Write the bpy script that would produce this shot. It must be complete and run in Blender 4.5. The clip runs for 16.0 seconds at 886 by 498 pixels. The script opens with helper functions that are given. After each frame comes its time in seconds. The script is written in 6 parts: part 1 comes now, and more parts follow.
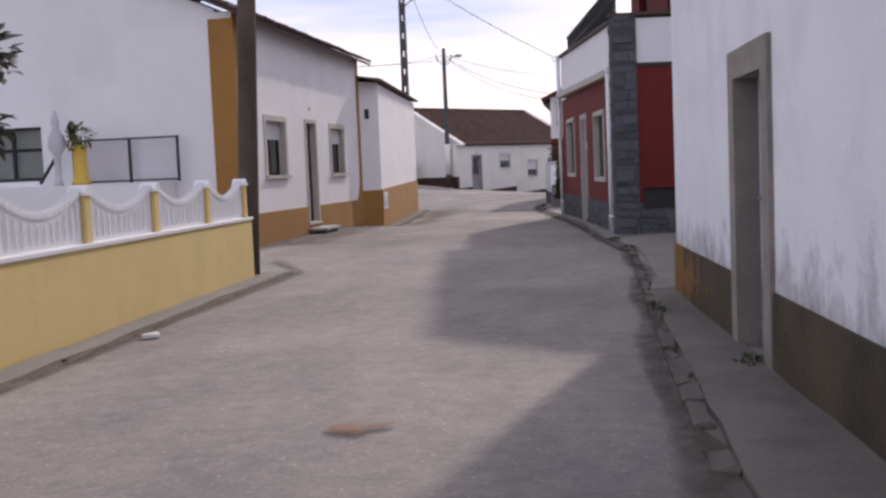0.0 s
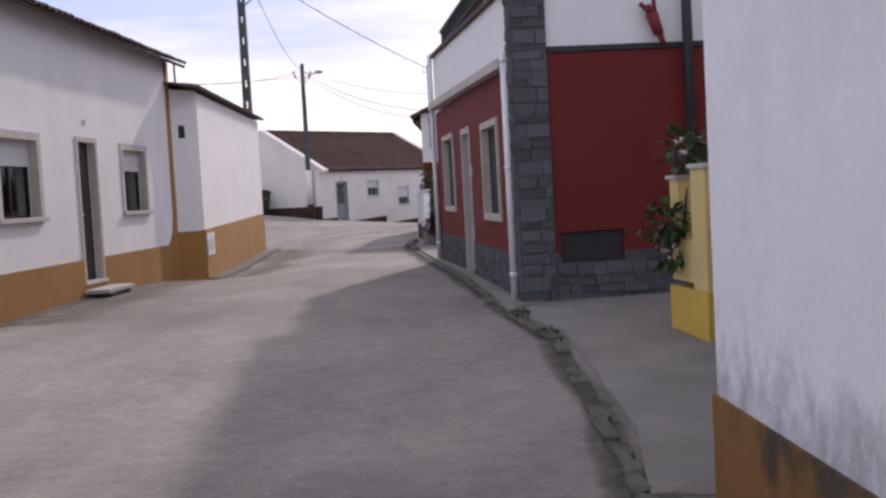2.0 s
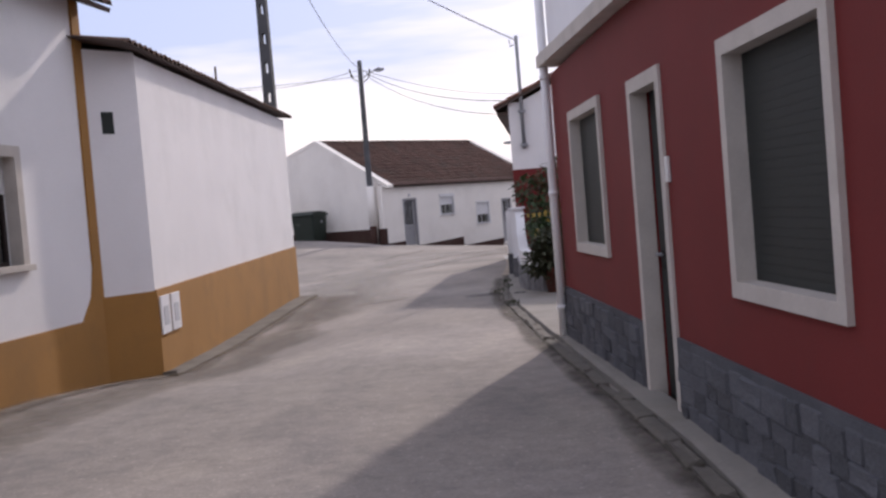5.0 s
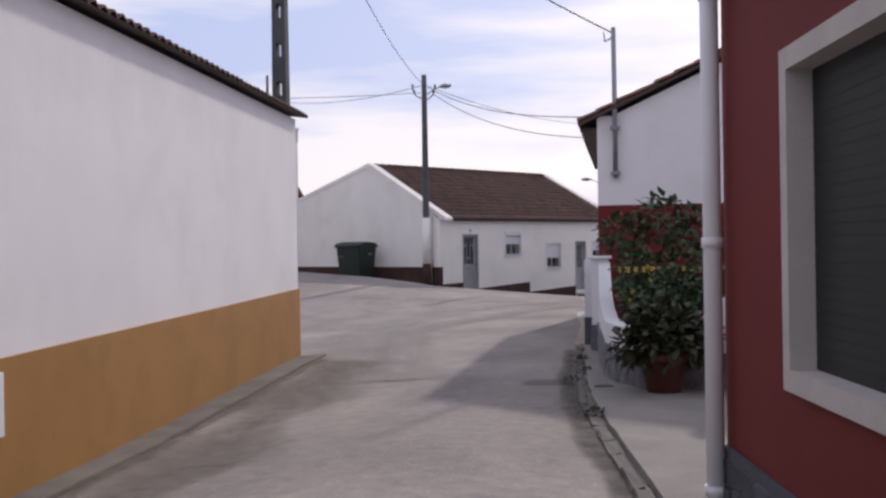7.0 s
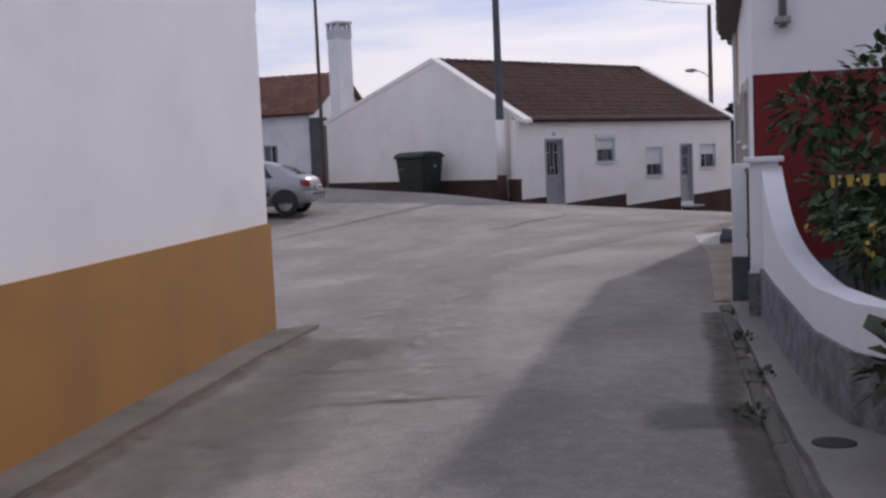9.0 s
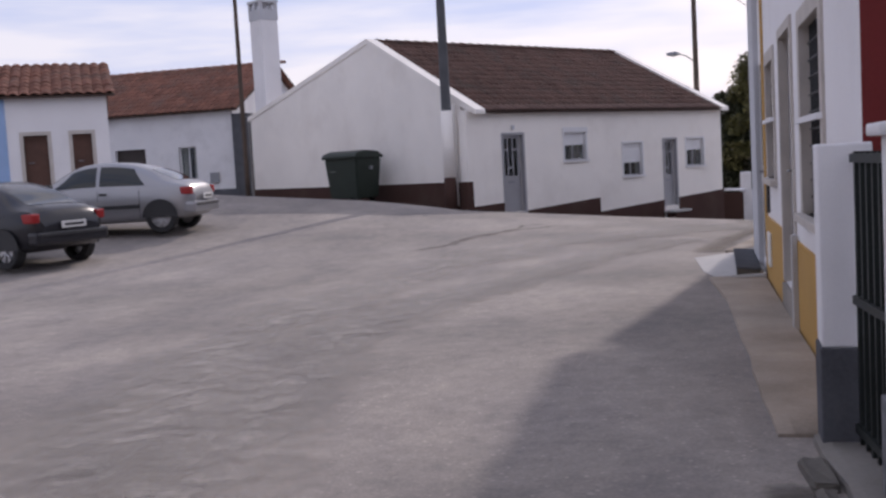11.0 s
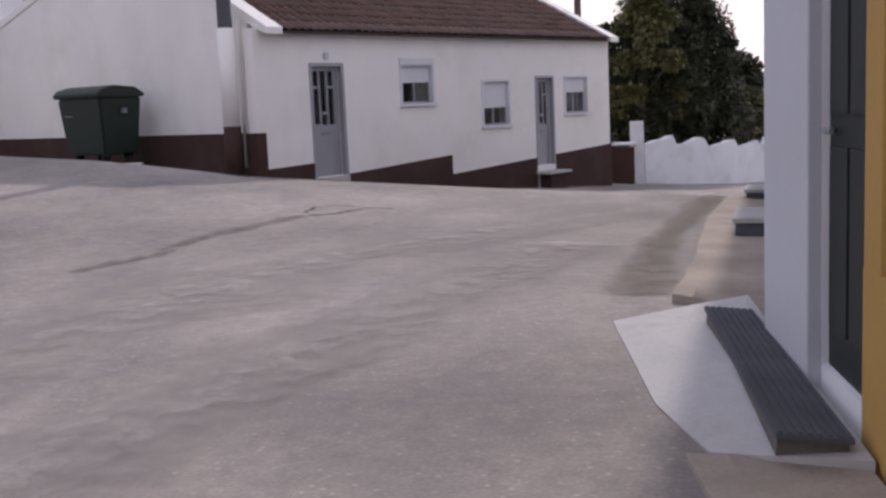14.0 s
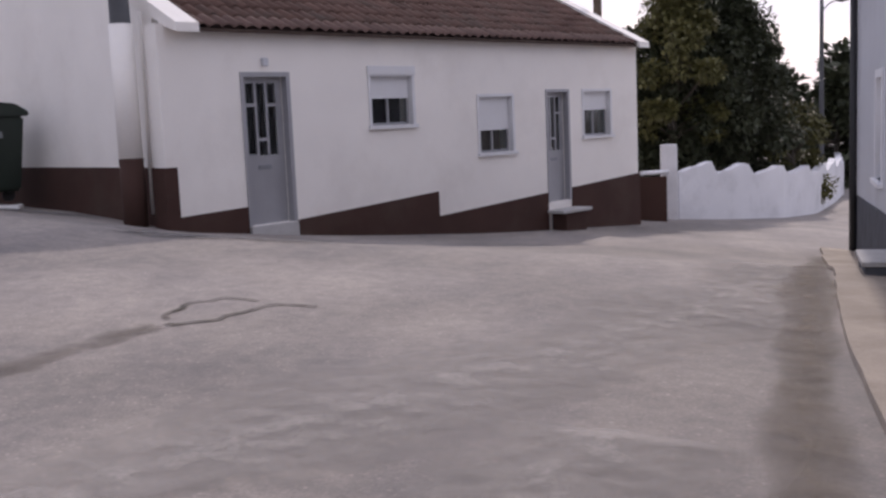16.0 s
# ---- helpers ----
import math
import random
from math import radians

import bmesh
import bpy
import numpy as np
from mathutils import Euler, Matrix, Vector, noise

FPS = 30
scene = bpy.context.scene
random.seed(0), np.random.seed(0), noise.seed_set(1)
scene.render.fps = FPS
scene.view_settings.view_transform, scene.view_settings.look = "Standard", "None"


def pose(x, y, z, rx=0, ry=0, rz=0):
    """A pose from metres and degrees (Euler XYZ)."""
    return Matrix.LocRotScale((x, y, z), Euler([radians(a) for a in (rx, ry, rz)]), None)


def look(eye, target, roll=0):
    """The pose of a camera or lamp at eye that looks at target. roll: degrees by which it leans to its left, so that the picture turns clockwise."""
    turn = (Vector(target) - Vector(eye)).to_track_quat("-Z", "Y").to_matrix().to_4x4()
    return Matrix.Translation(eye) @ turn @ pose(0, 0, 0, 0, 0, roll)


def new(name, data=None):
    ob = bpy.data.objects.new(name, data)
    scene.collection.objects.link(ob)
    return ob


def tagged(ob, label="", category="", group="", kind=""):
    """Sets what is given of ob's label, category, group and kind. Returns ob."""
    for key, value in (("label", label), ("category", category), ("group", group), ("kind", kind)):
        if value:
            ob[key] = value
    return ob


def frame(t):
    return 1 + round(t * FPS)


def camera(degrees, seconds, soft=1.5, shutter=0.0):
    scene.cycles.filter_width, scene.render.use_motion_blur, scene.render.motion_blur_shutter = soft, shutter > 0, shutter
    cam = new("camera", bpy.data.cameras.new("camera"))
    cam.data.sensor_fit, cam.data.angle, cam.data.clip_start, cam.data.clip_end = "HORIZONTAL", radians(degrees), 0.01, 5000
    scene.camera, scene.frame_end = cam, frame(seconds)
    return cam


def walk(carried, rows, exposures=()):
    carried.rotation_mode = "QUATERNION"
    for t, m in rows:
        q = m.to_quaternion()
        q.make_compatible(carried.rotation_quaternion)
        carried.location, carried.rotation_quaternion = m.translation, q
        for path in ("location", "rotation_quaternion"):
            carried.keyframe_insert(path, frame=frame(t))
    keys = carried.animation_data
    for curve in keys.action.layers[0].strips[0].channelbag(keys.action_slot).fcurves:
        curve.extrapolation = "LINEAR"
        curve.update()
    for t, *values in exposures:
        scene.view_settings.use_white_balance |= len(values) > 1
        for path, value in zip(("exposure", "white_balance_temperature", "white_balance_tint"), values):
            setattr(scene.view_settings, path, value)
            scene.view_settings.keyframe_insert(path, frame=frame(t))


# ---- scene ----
cam = camera(46.0, 16.0, 2.6)
PATH = [
    (0, (1.122, -3.005, 1.901), (0.764, -1.043, 1.752), -2.4),
    (0.5, (0.992, -1.488, 1.933), (0.655, 0.479, 1.801), -2.9),
    (1, (0.690, 0.651, 2.024), (0.420, 2.627, 1.867), -4.6),
    (1.5, (0.698, 1.675, 1.993), (0.517, 3.662, 1.860), -4.2),
    (2, (0.701, 2.852, 2.014), (0.583, 4.845, 1.902), -3.1),
    (2.5, (0.587, 4.399, 2.104), (0.431, 6.392, 2.032), -0.7),
    (3, (0.520, 5.963, 2.112), (0.281, 7.949, 2.123), -0.3),
    (3.5, (0.338, 7.445, 2.140), (0.084, 9.429, 2.090), -3.8),
    (3.7, (0.279, 8.009, 2.127), (0.021, 9.992, 2.063), -4.9),
    (5.8, (-0.533, 13.927, 2.183), (-0.809, 15.907, 2.106), -3.9),
    (6, (-0.557, 14.539, 2.195), (-0.844, 16.517, 2.122), -3.3),
    (6.5, (-0.699, 15.976, 2.205), (-1.053, 17.944, 2.164), -1.4),
    (7, (-0.829, 17.354, 2.215), (-1.218, 19.316, 2.215), -0.9),
    (7.5, (-1.025, 19.114, 2.193), (-1.386, 21.078, 2.306), 4.1),
    (8, (-1.196, 20.587, 2.185), (-1.661, 22.532, 2.214), 1.5),
    (8.5, (-1.501, 22.179, 2.207), (-2.038, 24.105, 2.165), 0.2),
    (9, (-1.771, 23.701, 2.139), (-2.328, 25.615, 1.975), -2.5),
    (9.2, (-1.852, 24.33, 2.095), (-2.359, 26.256, 1.918), -4.4),
    (11.3, (-2.448, 30.493, 2.0), (-2.968, 32.418, 1.839), -2.6),
    (11.5, (-2.523, 31.089, 1.998), (-3.03, 33.016, 1.83), -1.6),
    (12, (-2.581, 32.633, 1.962), (-3.054, 34.57, 1.796), 0.9),
    (12.5, (-2.695, 34.011, 1.974), (-3.18, 35.934, 1.713), -0.3),
    (13, (-2.786, 35.23, 1.95), (-3.249, 37.155, 1.665), -1.9),
    (13.5, (-2.853, 36.728, 1.937), (-3.219, 38.673, 1.648), -3.1),
    (14, (-2.826, 37.972, 1.895), (-3.105, 39.933, 1.621), -2.6),
    (14.5, (-2.774, 39.324, 2.026), (-3.091, 41.283, 1.781), -0.6),
    (15, (-2.898, 40.581, 2.022), (-3.245, 42.534, 1.768), -0.9),
    (15.5, (-3.045, 42.039, 1.999), (-3.387, 43.993, 1.743), -2.2),
    (16, (-3.093, 43.215, 2.034), (-3.389, 45.177, 1.784), -2.5),
]
walk(cam, [(t, look(eye, target, roll)) for t, eye, target, roll in PATH],
     [(0.0, -0.06, 6650, 19), (1.5, -0.02, 6650, 19), (3.5, -0.02, 6650, 19), (6.0, 0.0, 6600, 18), (7.0, -0.2, 6550, 18), (7.5, -0.3, 6500, 18), (8.3, -0.46, 6280, 19), (9.0, -0.4, 6300, 19), (11.5, -0.2, 6430, 20), (16.0, -0.08, 6560, 21)])

# ---- light ----
world = bpy.data.worlds.new("sky")
scene.world = world
world.use_nodes = True
wn, wl = world.node_tree.nodes, world.node_tree.links
wn.clear()
w_out = wn.new("ShaderNodeOutputWorld")
w_bg = wn.new("ShaderNodeBackground")
w_bg.inputs["Strength"].default_value = 0.1
SUN_DIR = Vector((0.2, 0.98, 0.575)).normalized()
w_sky = wn.new("ShaderNodeTexSky")
w_sky.sky_type = "NISHITA"
w_sky.sun_disc = False
w_sky.sun_elevation = math.asin(SUN_DIR.z)
w_sky.sun_rotation = math.atan2(SUN_DIR.x, SUN_DIR.y)
w_sky.dust_density = 2.0
w_co = wn.new("ShaderNodeTexCoord")
w_map = wn.new("ShaderNodeMapping")
w_map.inputs["Scale"].default_value = (1.3, 1.3, 9.0)
w_map.inputs["Location"].default_value = (0.3, 0.1, 0.4)
w_no = wn.new("ShaderNodeTexNoise")
w_no.inputs["Scale"].default_value = 1.7
w_no.inputs["Detail"].default_value = 5.0
w_no.inputs["Roughness"].default_value = 0.52
w_ramp = wn.new("ShaderNodeValToRGB")
w_ramp.color_ramp.elements[0].position = 0.38
w_ramp.color_ramp.elements[0].color = (5.9, 7.2, 10.5, 1)
w_ramp.color_ramp.elements[1].position = 0.56
w_ramp.color_ramp.elements[1].color = (10.9, 10.9, 11.5, 1)
w_mix = wn.new("ShaderNodeMix")
w_mix.data_type = "RGBA"
w_mix.inputs[0].default_value = 0.82
wl.new(w_co.outputs["Generated"], w_map.inputs["Vector"])
wl.new(w_map.outputs["Vector"], w_no.inputs["Vector"])
wl.new(w_no.outputs["Fac"], w_ramp.inputs["Fac"])
wl.new(w_sky.outputs["Color"], w_mix.inputs[6])
wl.new(w_ramp.outputs["Color"], w_mix.inputs[7])
wl.new(w_mix.outputs[2], w_bg.inputs["Color"])
wl.new(w_bg.outputs["Background"], w_out.inputs["Surface"])

sun_data = bpy.data.lights.new("sun", "SUN")
sun_data.energy = 2.4
sun_data.angle = radians(1.5)
sun_data.color = (1.0, 0.93, 0.84)
sun = new("sun", sun_data)
sun.matrix_world = look(SUN_DIR * 60, (0, 0, 0))


# ---- materials ----
def material(name, color, rough=0.8, var=0.12, scale=3.0, fine=60.0, bump=0.15, metal=0.0, stain=None, stain_amount=0.0,
             stain_scale=0.8, per_object=0.0, per_island=0.0, streak=0.0):
    """A surface with variation at two scales, fine relief and, where wanted, stains of a second colour."""
    m = bpy.data.materials.new(name)
    m.use_nodes = True
    n, l = m.node_tree.nodes, m.node_tree.links
    b = n["Principled BSDF"]
    b.inputs["Roughness"].default_value = rough
    b.inputs["Metallic"].default_value = metal
    co = n.new("ShaderNodeTexCoord")
    big = n.new("ShaderNodeTexNoise")
    big.inputs["Scale"].default_value = scale
    big.inputs["Detail"].default_value = 6
    small = n.new("ShaderNodeTexNoise")
    small.inputs["Scale"].default_value = fine
    small.inputs["Detail"].default_value = 3
    for t in (big, small):
        l.new(co.outputs["Object"], t.inputs["Vector"])
    mixn = n.new("ShaderNodeMath")
    mixn.operation = "MULTIPLY_ADD"
    mixn.inputs[1].default_value = 0.45
    l.new(small.outputs["Fac"], mixn.inputs[0])
    l.new(big.outputs["Fac"], mixn.inputs[2])
    fac = mixn.outputs[0]
    if per_object or per_island:
        add = n.new("ShaderNodeMath")
        add.operation = "MULTIPLY_ADD"
        add.inputs[1].default_value = per_object or per_island
        if per_object:
            rnd = n.new("ShaderNodeObjectInfo").outputs["Random"]
        else:
            rnd = n.new("ShaderNodeNewGeometry").outputs["Random Per Island"]
        l.new(rnd, add.inputs[0])
        l.new(fac, add.inputs[2])
        fac = add.outputs[0]
    ramp = n.new("ShaderNodeValToRGB")
    lo, hi = 0.45, 1.0 + (per_object or per_island)
    ramp.color_ramp.elements[0].position, ramp.color_ramp.elements[1].position = lo, min(hi, 1.0)
    ramp.color_ramp.elements[0].color = (*[c * (1 - var) for c in color], 1)
    ramp.color_ramp.elements[1].color = (*[min(1, c * (1 + var)) for c in color], 1)
    if hi > 1:
        scl = n.new("ShaderNodeMath")
        scl.operation = "DIVIDE"
        scl.inputs[1].default_value = hi
        l.new(fac, scl.inputs[0])
        fac = scl.outputs[0]
        ramp.color_ramp.elements[0].position = lo / hi
    l.new(fac, ramp.inputs["Fac"])
    out = ramp.outputs["Color"]
    if stain:
        st = n.new("ShaderNodeTexNoise")
        st.inputs["Scale"].default_value = stain_scale
        st.inputs["Detail"].default_value = 8
        st.inputs["Roughness"].default_value = 0.65
        if streak:
            mp = n.new("ShaderNodeMapping")
            mp.inputs["Scale"].default_value = (1, 1, streak)
            l.new(co.outputs["Object"], mp.inputs["Vector"])
            l.new(mp.outputs["Vector"], st.inputs["Vector"])
        else:
            l.new(co.outputs["Object"], st.inputs["Vector"])
        sr = n.new("ShaderNodeValToRGB")
        sr.color_ramp.elements[0].position, sr.color_ramp.elements[1].position = 0.5, 0.72
        sr.color_ramp.elements[1].color = (stain_amount,) * 3 + (1,)
        l.new(st.outputs["Fac"], sr.inputs["Fac"])
        mx = n.new("ShaderNodeMix")
        mx.data_type = "RGBA"
        mx.inputs[7].default_value = (*stain, 1)
        l.new(sr.outputs["Color"], mx.inputs[0])
        l.new(out, mx.inputs[6])
        out = mx.outputs[2]
    l.new(out, b.inputs["Base Color"])
    if bump:
        bp = n.new("ShaderNodeBump")
        bp.inputs["Strength"].default_value = bump
        bp.inputs["Distance"].default_value = 0.02
        l.new(mixn.outputs[0], bp.inputs["Height"])
        l.new(bp.outputs["Normal"], b.inputs["Normal"])
    return m


def glass_material(name, tint=(0.8, 0.85, 0.85)):
    m = bpy.data.materials.new(name)
    m.use_nodes = True
    b = m.node_tree.nodes["Principled BSDF"]
    b.inputs["Base Color"].default_value = (*tint, 1)
    b.inputs["Roughness"].default_value = 0.03
    b.inputs["Transmission Weight"].default_value = 1.0
    b.inputs["IOR"].default_value = 1.33
    return m


M = {}
M["plaster"] = material("white_lime_plaster", (0.80, 0.79, 0.80), 0.9, 0.05, 0.8, 40, 0.12, stain=(0.6, 0.6, 0.6), stain_amount=0.35, stain_scale=0.7)
M["plaster_warm"] = material("warm_white_plaster", (0.81, 0.775, 0.73), 0.9, 0.05, 0.9, 45, 0.12, stain=(0.55, 0.5, 0.45), stain_amount=0.3, stain_scale=0.6)
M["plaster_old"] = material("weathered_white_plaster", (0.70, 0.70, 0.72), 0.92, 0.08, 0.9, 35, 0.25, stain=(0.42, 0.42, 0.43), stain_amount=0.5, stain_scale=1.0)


def damp_plaster():
    """Old lime plaster with blackened mould blooms where damp has risen out of the plinth."""
    m = material("damp_stained_plaster", (0.82, 0.83, 0.87), 0.92, 0.08, 0.9, 35, 0.25, stain=(0.58, 0.58, 0.6), stain_amount=0.45, stain_scale=1.0)
    n, l = m.node_tree.nodes, m.node_tree.links
    b = n["Principled BSDF"]
    co = n.new("ShaderNodeTexCoord")
    sep = n.new("ShaderNodeSeparateXYZ")
    l.new(co.outputs["Object"], sep.inputs["Vector"])
    mp = n.new("ShaderNodeMapping")
    mp.inputs["Scale"].default_value = (1.5, 1.0, 1.2)
    l.new(co.outputs["Object"], mp.inputs["Vector"])
    bloom = n.new("ShaderNodeTexNoise")
    bloom.inputs["Scale"].default_value = 2.2
    bloom.inputs["Detail"].default_value = 9
    bloom.inputs["Roughness"].default_value = 0.7
    l.new(mp.outputs["Vector"], bloom.inputs["Vector"])
    band = n.new("ShaderNodeMapRange")
    band.inputs["From Min"].default_value, band.inputs["From Max"].default_value = 1.25, 2.0
    band.inputs["To Min"].default_value, band.inputs["To Max"].default_value = 0.16, -0.2
    l.new(sep.outputs["Z"], band.inputs["Value"])
    add = n.new("ShaderNodeMath")
    l.new(bloom.outputs["Fac"], add.inputs[0])
    l.new(band.outputs["Result"], add.inputs[1])
    ramp = n.new("ShaderNodeValToRGB")
    ramp.color_ramp.elements[0].position, ramp.color_ramp.elements[1].position = 0.5, 0.8
    ramp.color_ramp.elements[1].color = (0.8, 0.8, 0.8, 1)
    l.new(add.outputs[0], ramp.inputs["Fac"])
    mx = n.new("ShaderNodeMix")
    mx.data_type = "RGBA"
    mx.inputs[7].default_value = (0.16, 0.16, 0.17, 1)
    l.new(ramp.outputs["Color"], mx.inputs[0])
    l.new(b.inputs["Base Color"].links[0].from_socket, mx.inputs[6])
    l.new(mx.outputs[2], b.inputs["Base Color"])
    return m


M["plaster_damp"] = damp_plaster()
# Greyer copy of the white plaster: shade in its colour, also for grey parts.
M["plaster_shade"] = material("grey_and_shaded_plaster", (0.52, 0.53, 0.56), 0.9, 0.06, 0.9, 35, 0.12, stain=(0.4, 0.4, 0.4), stain_amount=0.3)
M["ochre"] = material("ochre_paint", (0.345, 0.17, 0.042), 0.85, 0.1, 1.2, 40, 0.15, stain=(0.2, 0.11, 0.04), stain_amount=0.45, stain_scale=1.3)
M["ochre_dirty"] = material("dirty_dark_plinth", (0.085, 0.068, 0.048), 0.92, 0.35, 1.6, 30, 0.3, stain=(0.035, 0.033, 0.03), stain_amount=0.9, stain_scale=1.1)


def worn_ochre(m):
    """Remnants of ochre paint that still hold on near the house corner and in a few flakes beyond."""
    n, l = m.node_tree.nodes, m.node_tree.links
    b = n["Principled BSDF"]
    co = n.new("ShaderNodeTexCoord")
    sep = n.new("ShaderNodeSeparateXYZ")
    l.new(co.outputs["Object"], sep.inputs["Vector"])
    far = n.new("ShaderNodeMapRange")
    far.inputs["From Min"].default_value, far.inputs["From Max"].default_value = 0.0, 2.6
    far.inputs["To Min"].default_value, far.inputs["To Max"].default_value = 0.2, -0.16
    l.new(sep.outputs["X"], far.inputs["Value"])
    no = n.new("ShaderNodeTexNoise")
    no.inputs["Scale"].default_value, no.inputs["Detail"].default_value, no.inputs["Roughness"].default_value = 2.6, 9, 0.65
    l.new(co.outputs["Object"], no.inputs["Vector"])
    add = n.new("ShaderNodeMath")
    l.new(no.outputs["Fac"], add.inputs[0])
    l.new(far.outputs["Result"], add.inputs[1])
    ramp = n.new("ShaderNodeValToRGB")
    ramp.color_ramp.elements[0].position, ramp.color_ramp.elements[1].position = 0.5, 0.66
    ramp.color_ramp.elements[1].color = (0.85, 0.85, 0.85, 1)
    l.new(add.outputs[0], ramp.inputs["Fac"])
    mx = n.new("ShaderNodeMix")
    mx.data_type = "RGBA"
    mx.inputs[7].default_value = (0.26, 0.135, 0.04, 1)
    l.new(ramp.outputs["Color"], mx.inputs[0])
    l.new(b.inputs["Base Color"].links[0].from_socket, mx.inputs[6])
    l.new(mx.outputs[2], b.inputs["Base Color"])


worn_ochre(M["ochre_dirty"])
M["yellow"] = material("pale_yellow_paint", (0.68, 0.52, 0.22), 0.85, 0.06, 1.0, 40, 0.12, stain=(0.45, 0.36, 0.2), stain_amount=0.4, stain_scale=0.9)
M["yellow_deep"] = material("deep_yellow_paint", (0.62, 0.42, 0.08), 0.85, 0.08, 1.0, 40, 0.12, stain=(0.4, 0.27, 0.08), stain_amount=0.4)
M["yellow_ochre"] = material("yellow_ochre_paint", (0.46, 0.27, 0.07), 0.85, 0.1, 1.2, 40, 0.12, stain=(0.3, 0.18, 0.06), stain_amount=0.5, stain_scale=1.2)
M["red"] = material("dark_red_paint", (0.165, 0.026, 0.025), 0.75, 0.1, 1.1, 60, 0.12, stain=(0.13, 0.028, 0.026), stain_amount=0.5, stain_scale=1.4)
M["brown"] = material("dark_brown_paint", (0.06, 0.032, 0.026), 0.85, 0.15, 1.4, 40, 0.15, stain=(0.1, 0.075, 0.06), stain_amount=0.4)
M["mortar"] = material("grey_mortar", (0.092, 0.096, 0.108), 0.95, 0.25, 3, 50, 0.3)
M["stone"] = material("slate_blue_stone", (0.108, 0.112, 0.126), 0.88, 0.5, 7.0, 40, 0.5, per_object=0.6)
M["limestone"] = material("pale_limestone_trim", (0.52, 0.48, 0.44), 0.8, 0.1, 4, 60, 0.15, stain=(0.35, 0.32, 0.28), stain_amount=0.4, stain_scale=2.5)
M["limestone_old"] = material("worn_limestone_surround", (0.27, 0.245, 0.22), 0.9, 0.2, 3, 40, 0.3, stain=(0.14, 0.13, 0.115), stain_amount=0.6, stain_scale=2.0)
M["roof"] = material("brown_clay_tile", (0.105, 0.062, 0.05), 0.9, 0.35, 1.2, 30, 0.3, stain=(0.08, 0.07, 0.06), stain_amount=0.7, stain_scale=1.5, per_island=0.5)
M["roof_red"] = material("orange_clay_tile", (0.19, 0.085, 0.058), 0.9, 0.4, 1.0, 30, 0.3, stain=(0.13, 0.10, 0.085), stain_amount=0.8, stain_scale=1.1, per_island=0.5)
M["tile_obj"] = material("eave_clay_tile", (0.11, 0.066, 0.054), 0.9, 0.35, 3, 30, 0.3, per_object=0.5)
M["tile_obj_red"] = material("eave_orange_tile", (0.19, 0.088, 0.06), 0.9, 0.35, 3, 30, 0.3, per_object=0.5)
M["eave_wood"] = material("dark_eave_board", (0.075, 0.05, 0.04), 0.85, 0.2, 4, 50, 0.2)
M["concrete"] = material("weathered_concrete", (0.215, 0.2, 0.182), 0.93, 0.16, 1.5, 30, 0.3, stain=(0.16, 0.145, 0.12), stain_amount=0.7, stain_scale=1.3)
M["concrete_dirty"] = material("dirty_dark_concrete", (0.15, 0.135, 0.118), 0.95, 0.25, 1.5, 30, 0.3, stain=(0.07, 0.062, 0.05), stain_amount=0.8, stain_scale=1.2)
M["concrete_pale"] = material("pale_cement", (0.45, 0.44, 0.43), 0.92, 0.12, 1.8, 30, 0.25, stain=(0.25, 0.23, 0.2), stain_amount=0.6, stain_scale=1.8)
M["kerb"] = material("mossy_kerb", (0.125, 0.115, 0.1), 0.95, 0.3, 3, 30, 0.45, stain=(0.05, 0.055, 0.035), stain_amount=0.75, stain_scale=2.5)
M["white_paint"] = material("white_gloss_paint", (0.78, 0.78, 0.8), 0.5, 0.04, 3, 60, 0.05)
M["pvc"] = material("white_shutter_plastic", (0.66, 0.66, 0.67), 0.5, 0.05, 3, 60, 0.04)
M["grey_metal"] = material("grey_painted_aluminium", (0.33, 0.33, 0.345), 0.45, 0.06, 4, 80, 0.04, metal=0.2)
M["dark_metal"] = material("dark_green_black_metal", (0.02, 0.026, 0.024), 0.5, 0.2, 4, 70, 0.1, metal=0.4)
M["door_dark"] = material("dark_varnished_wood", (0.028, 0.018, 0.015), 0.5, 0.25, 3, 40, 0.12)
M["door_green"] = material("dark_green_grey_door", (0.026, 0.031, 0.03), 0.55, 0.15, 2, 40, 0.1)
M["door_brown"] = material("reddish_brown_door", (0.10, 0.045, 0.03), 0.6, 0.25, 3, 40, 0.12)
M["door_blue"] = material("weathered_blue_door", (0.085, 0.125, 0.165), 0.7, 0.2, 3, 40, 0.15)
# Near-black colour that paints the gloom of unlit interiors.
M["inside"] = material("near_black_room_gloom", (0.03, 0.028, 0.026), 0.95, 0.1, 2, 30, 0.0)
M["curtain"] = material("pale_net_curtain", (0.45, 0.43, 0.40), 0.95, 0.2, 14, 60, 0.2)
M["screen"] = material("dark_roller_shutter", (0.03, 0.034, 0.032), 0.6, 0.12, 3, 60, 0.05)
M["pole_wood"] = material("tarred_pole_wood", (0.085, 0.062, 0.048), 0.9, 0.35, 2.5, 40, 0.4, stain=(0.04, 0.03, 0.025), stain_amount=0.6, stain_scale=3, streak=0.15)
M["pole_concrete"] = material("dark_concrete_pole", (0.085, 0.088, 0.095), 0.9, 0.2, 3, 40, 0.2)
M["cable"] = material("black_cable", (0.05, 0.05, 0.055), 0.6, 0.1, 5, 50, 0.0)
M["zinc"] = material("dull_zinc", (0.28, 0.29, 0.31), 0.5, 0.15, 4, 50, 0.08, metal=0.6)
M["terracotta"] = material("terracotta", (0.13, 0.042, 0.03), 0.85, 0.2, 5, 40, 0.15)
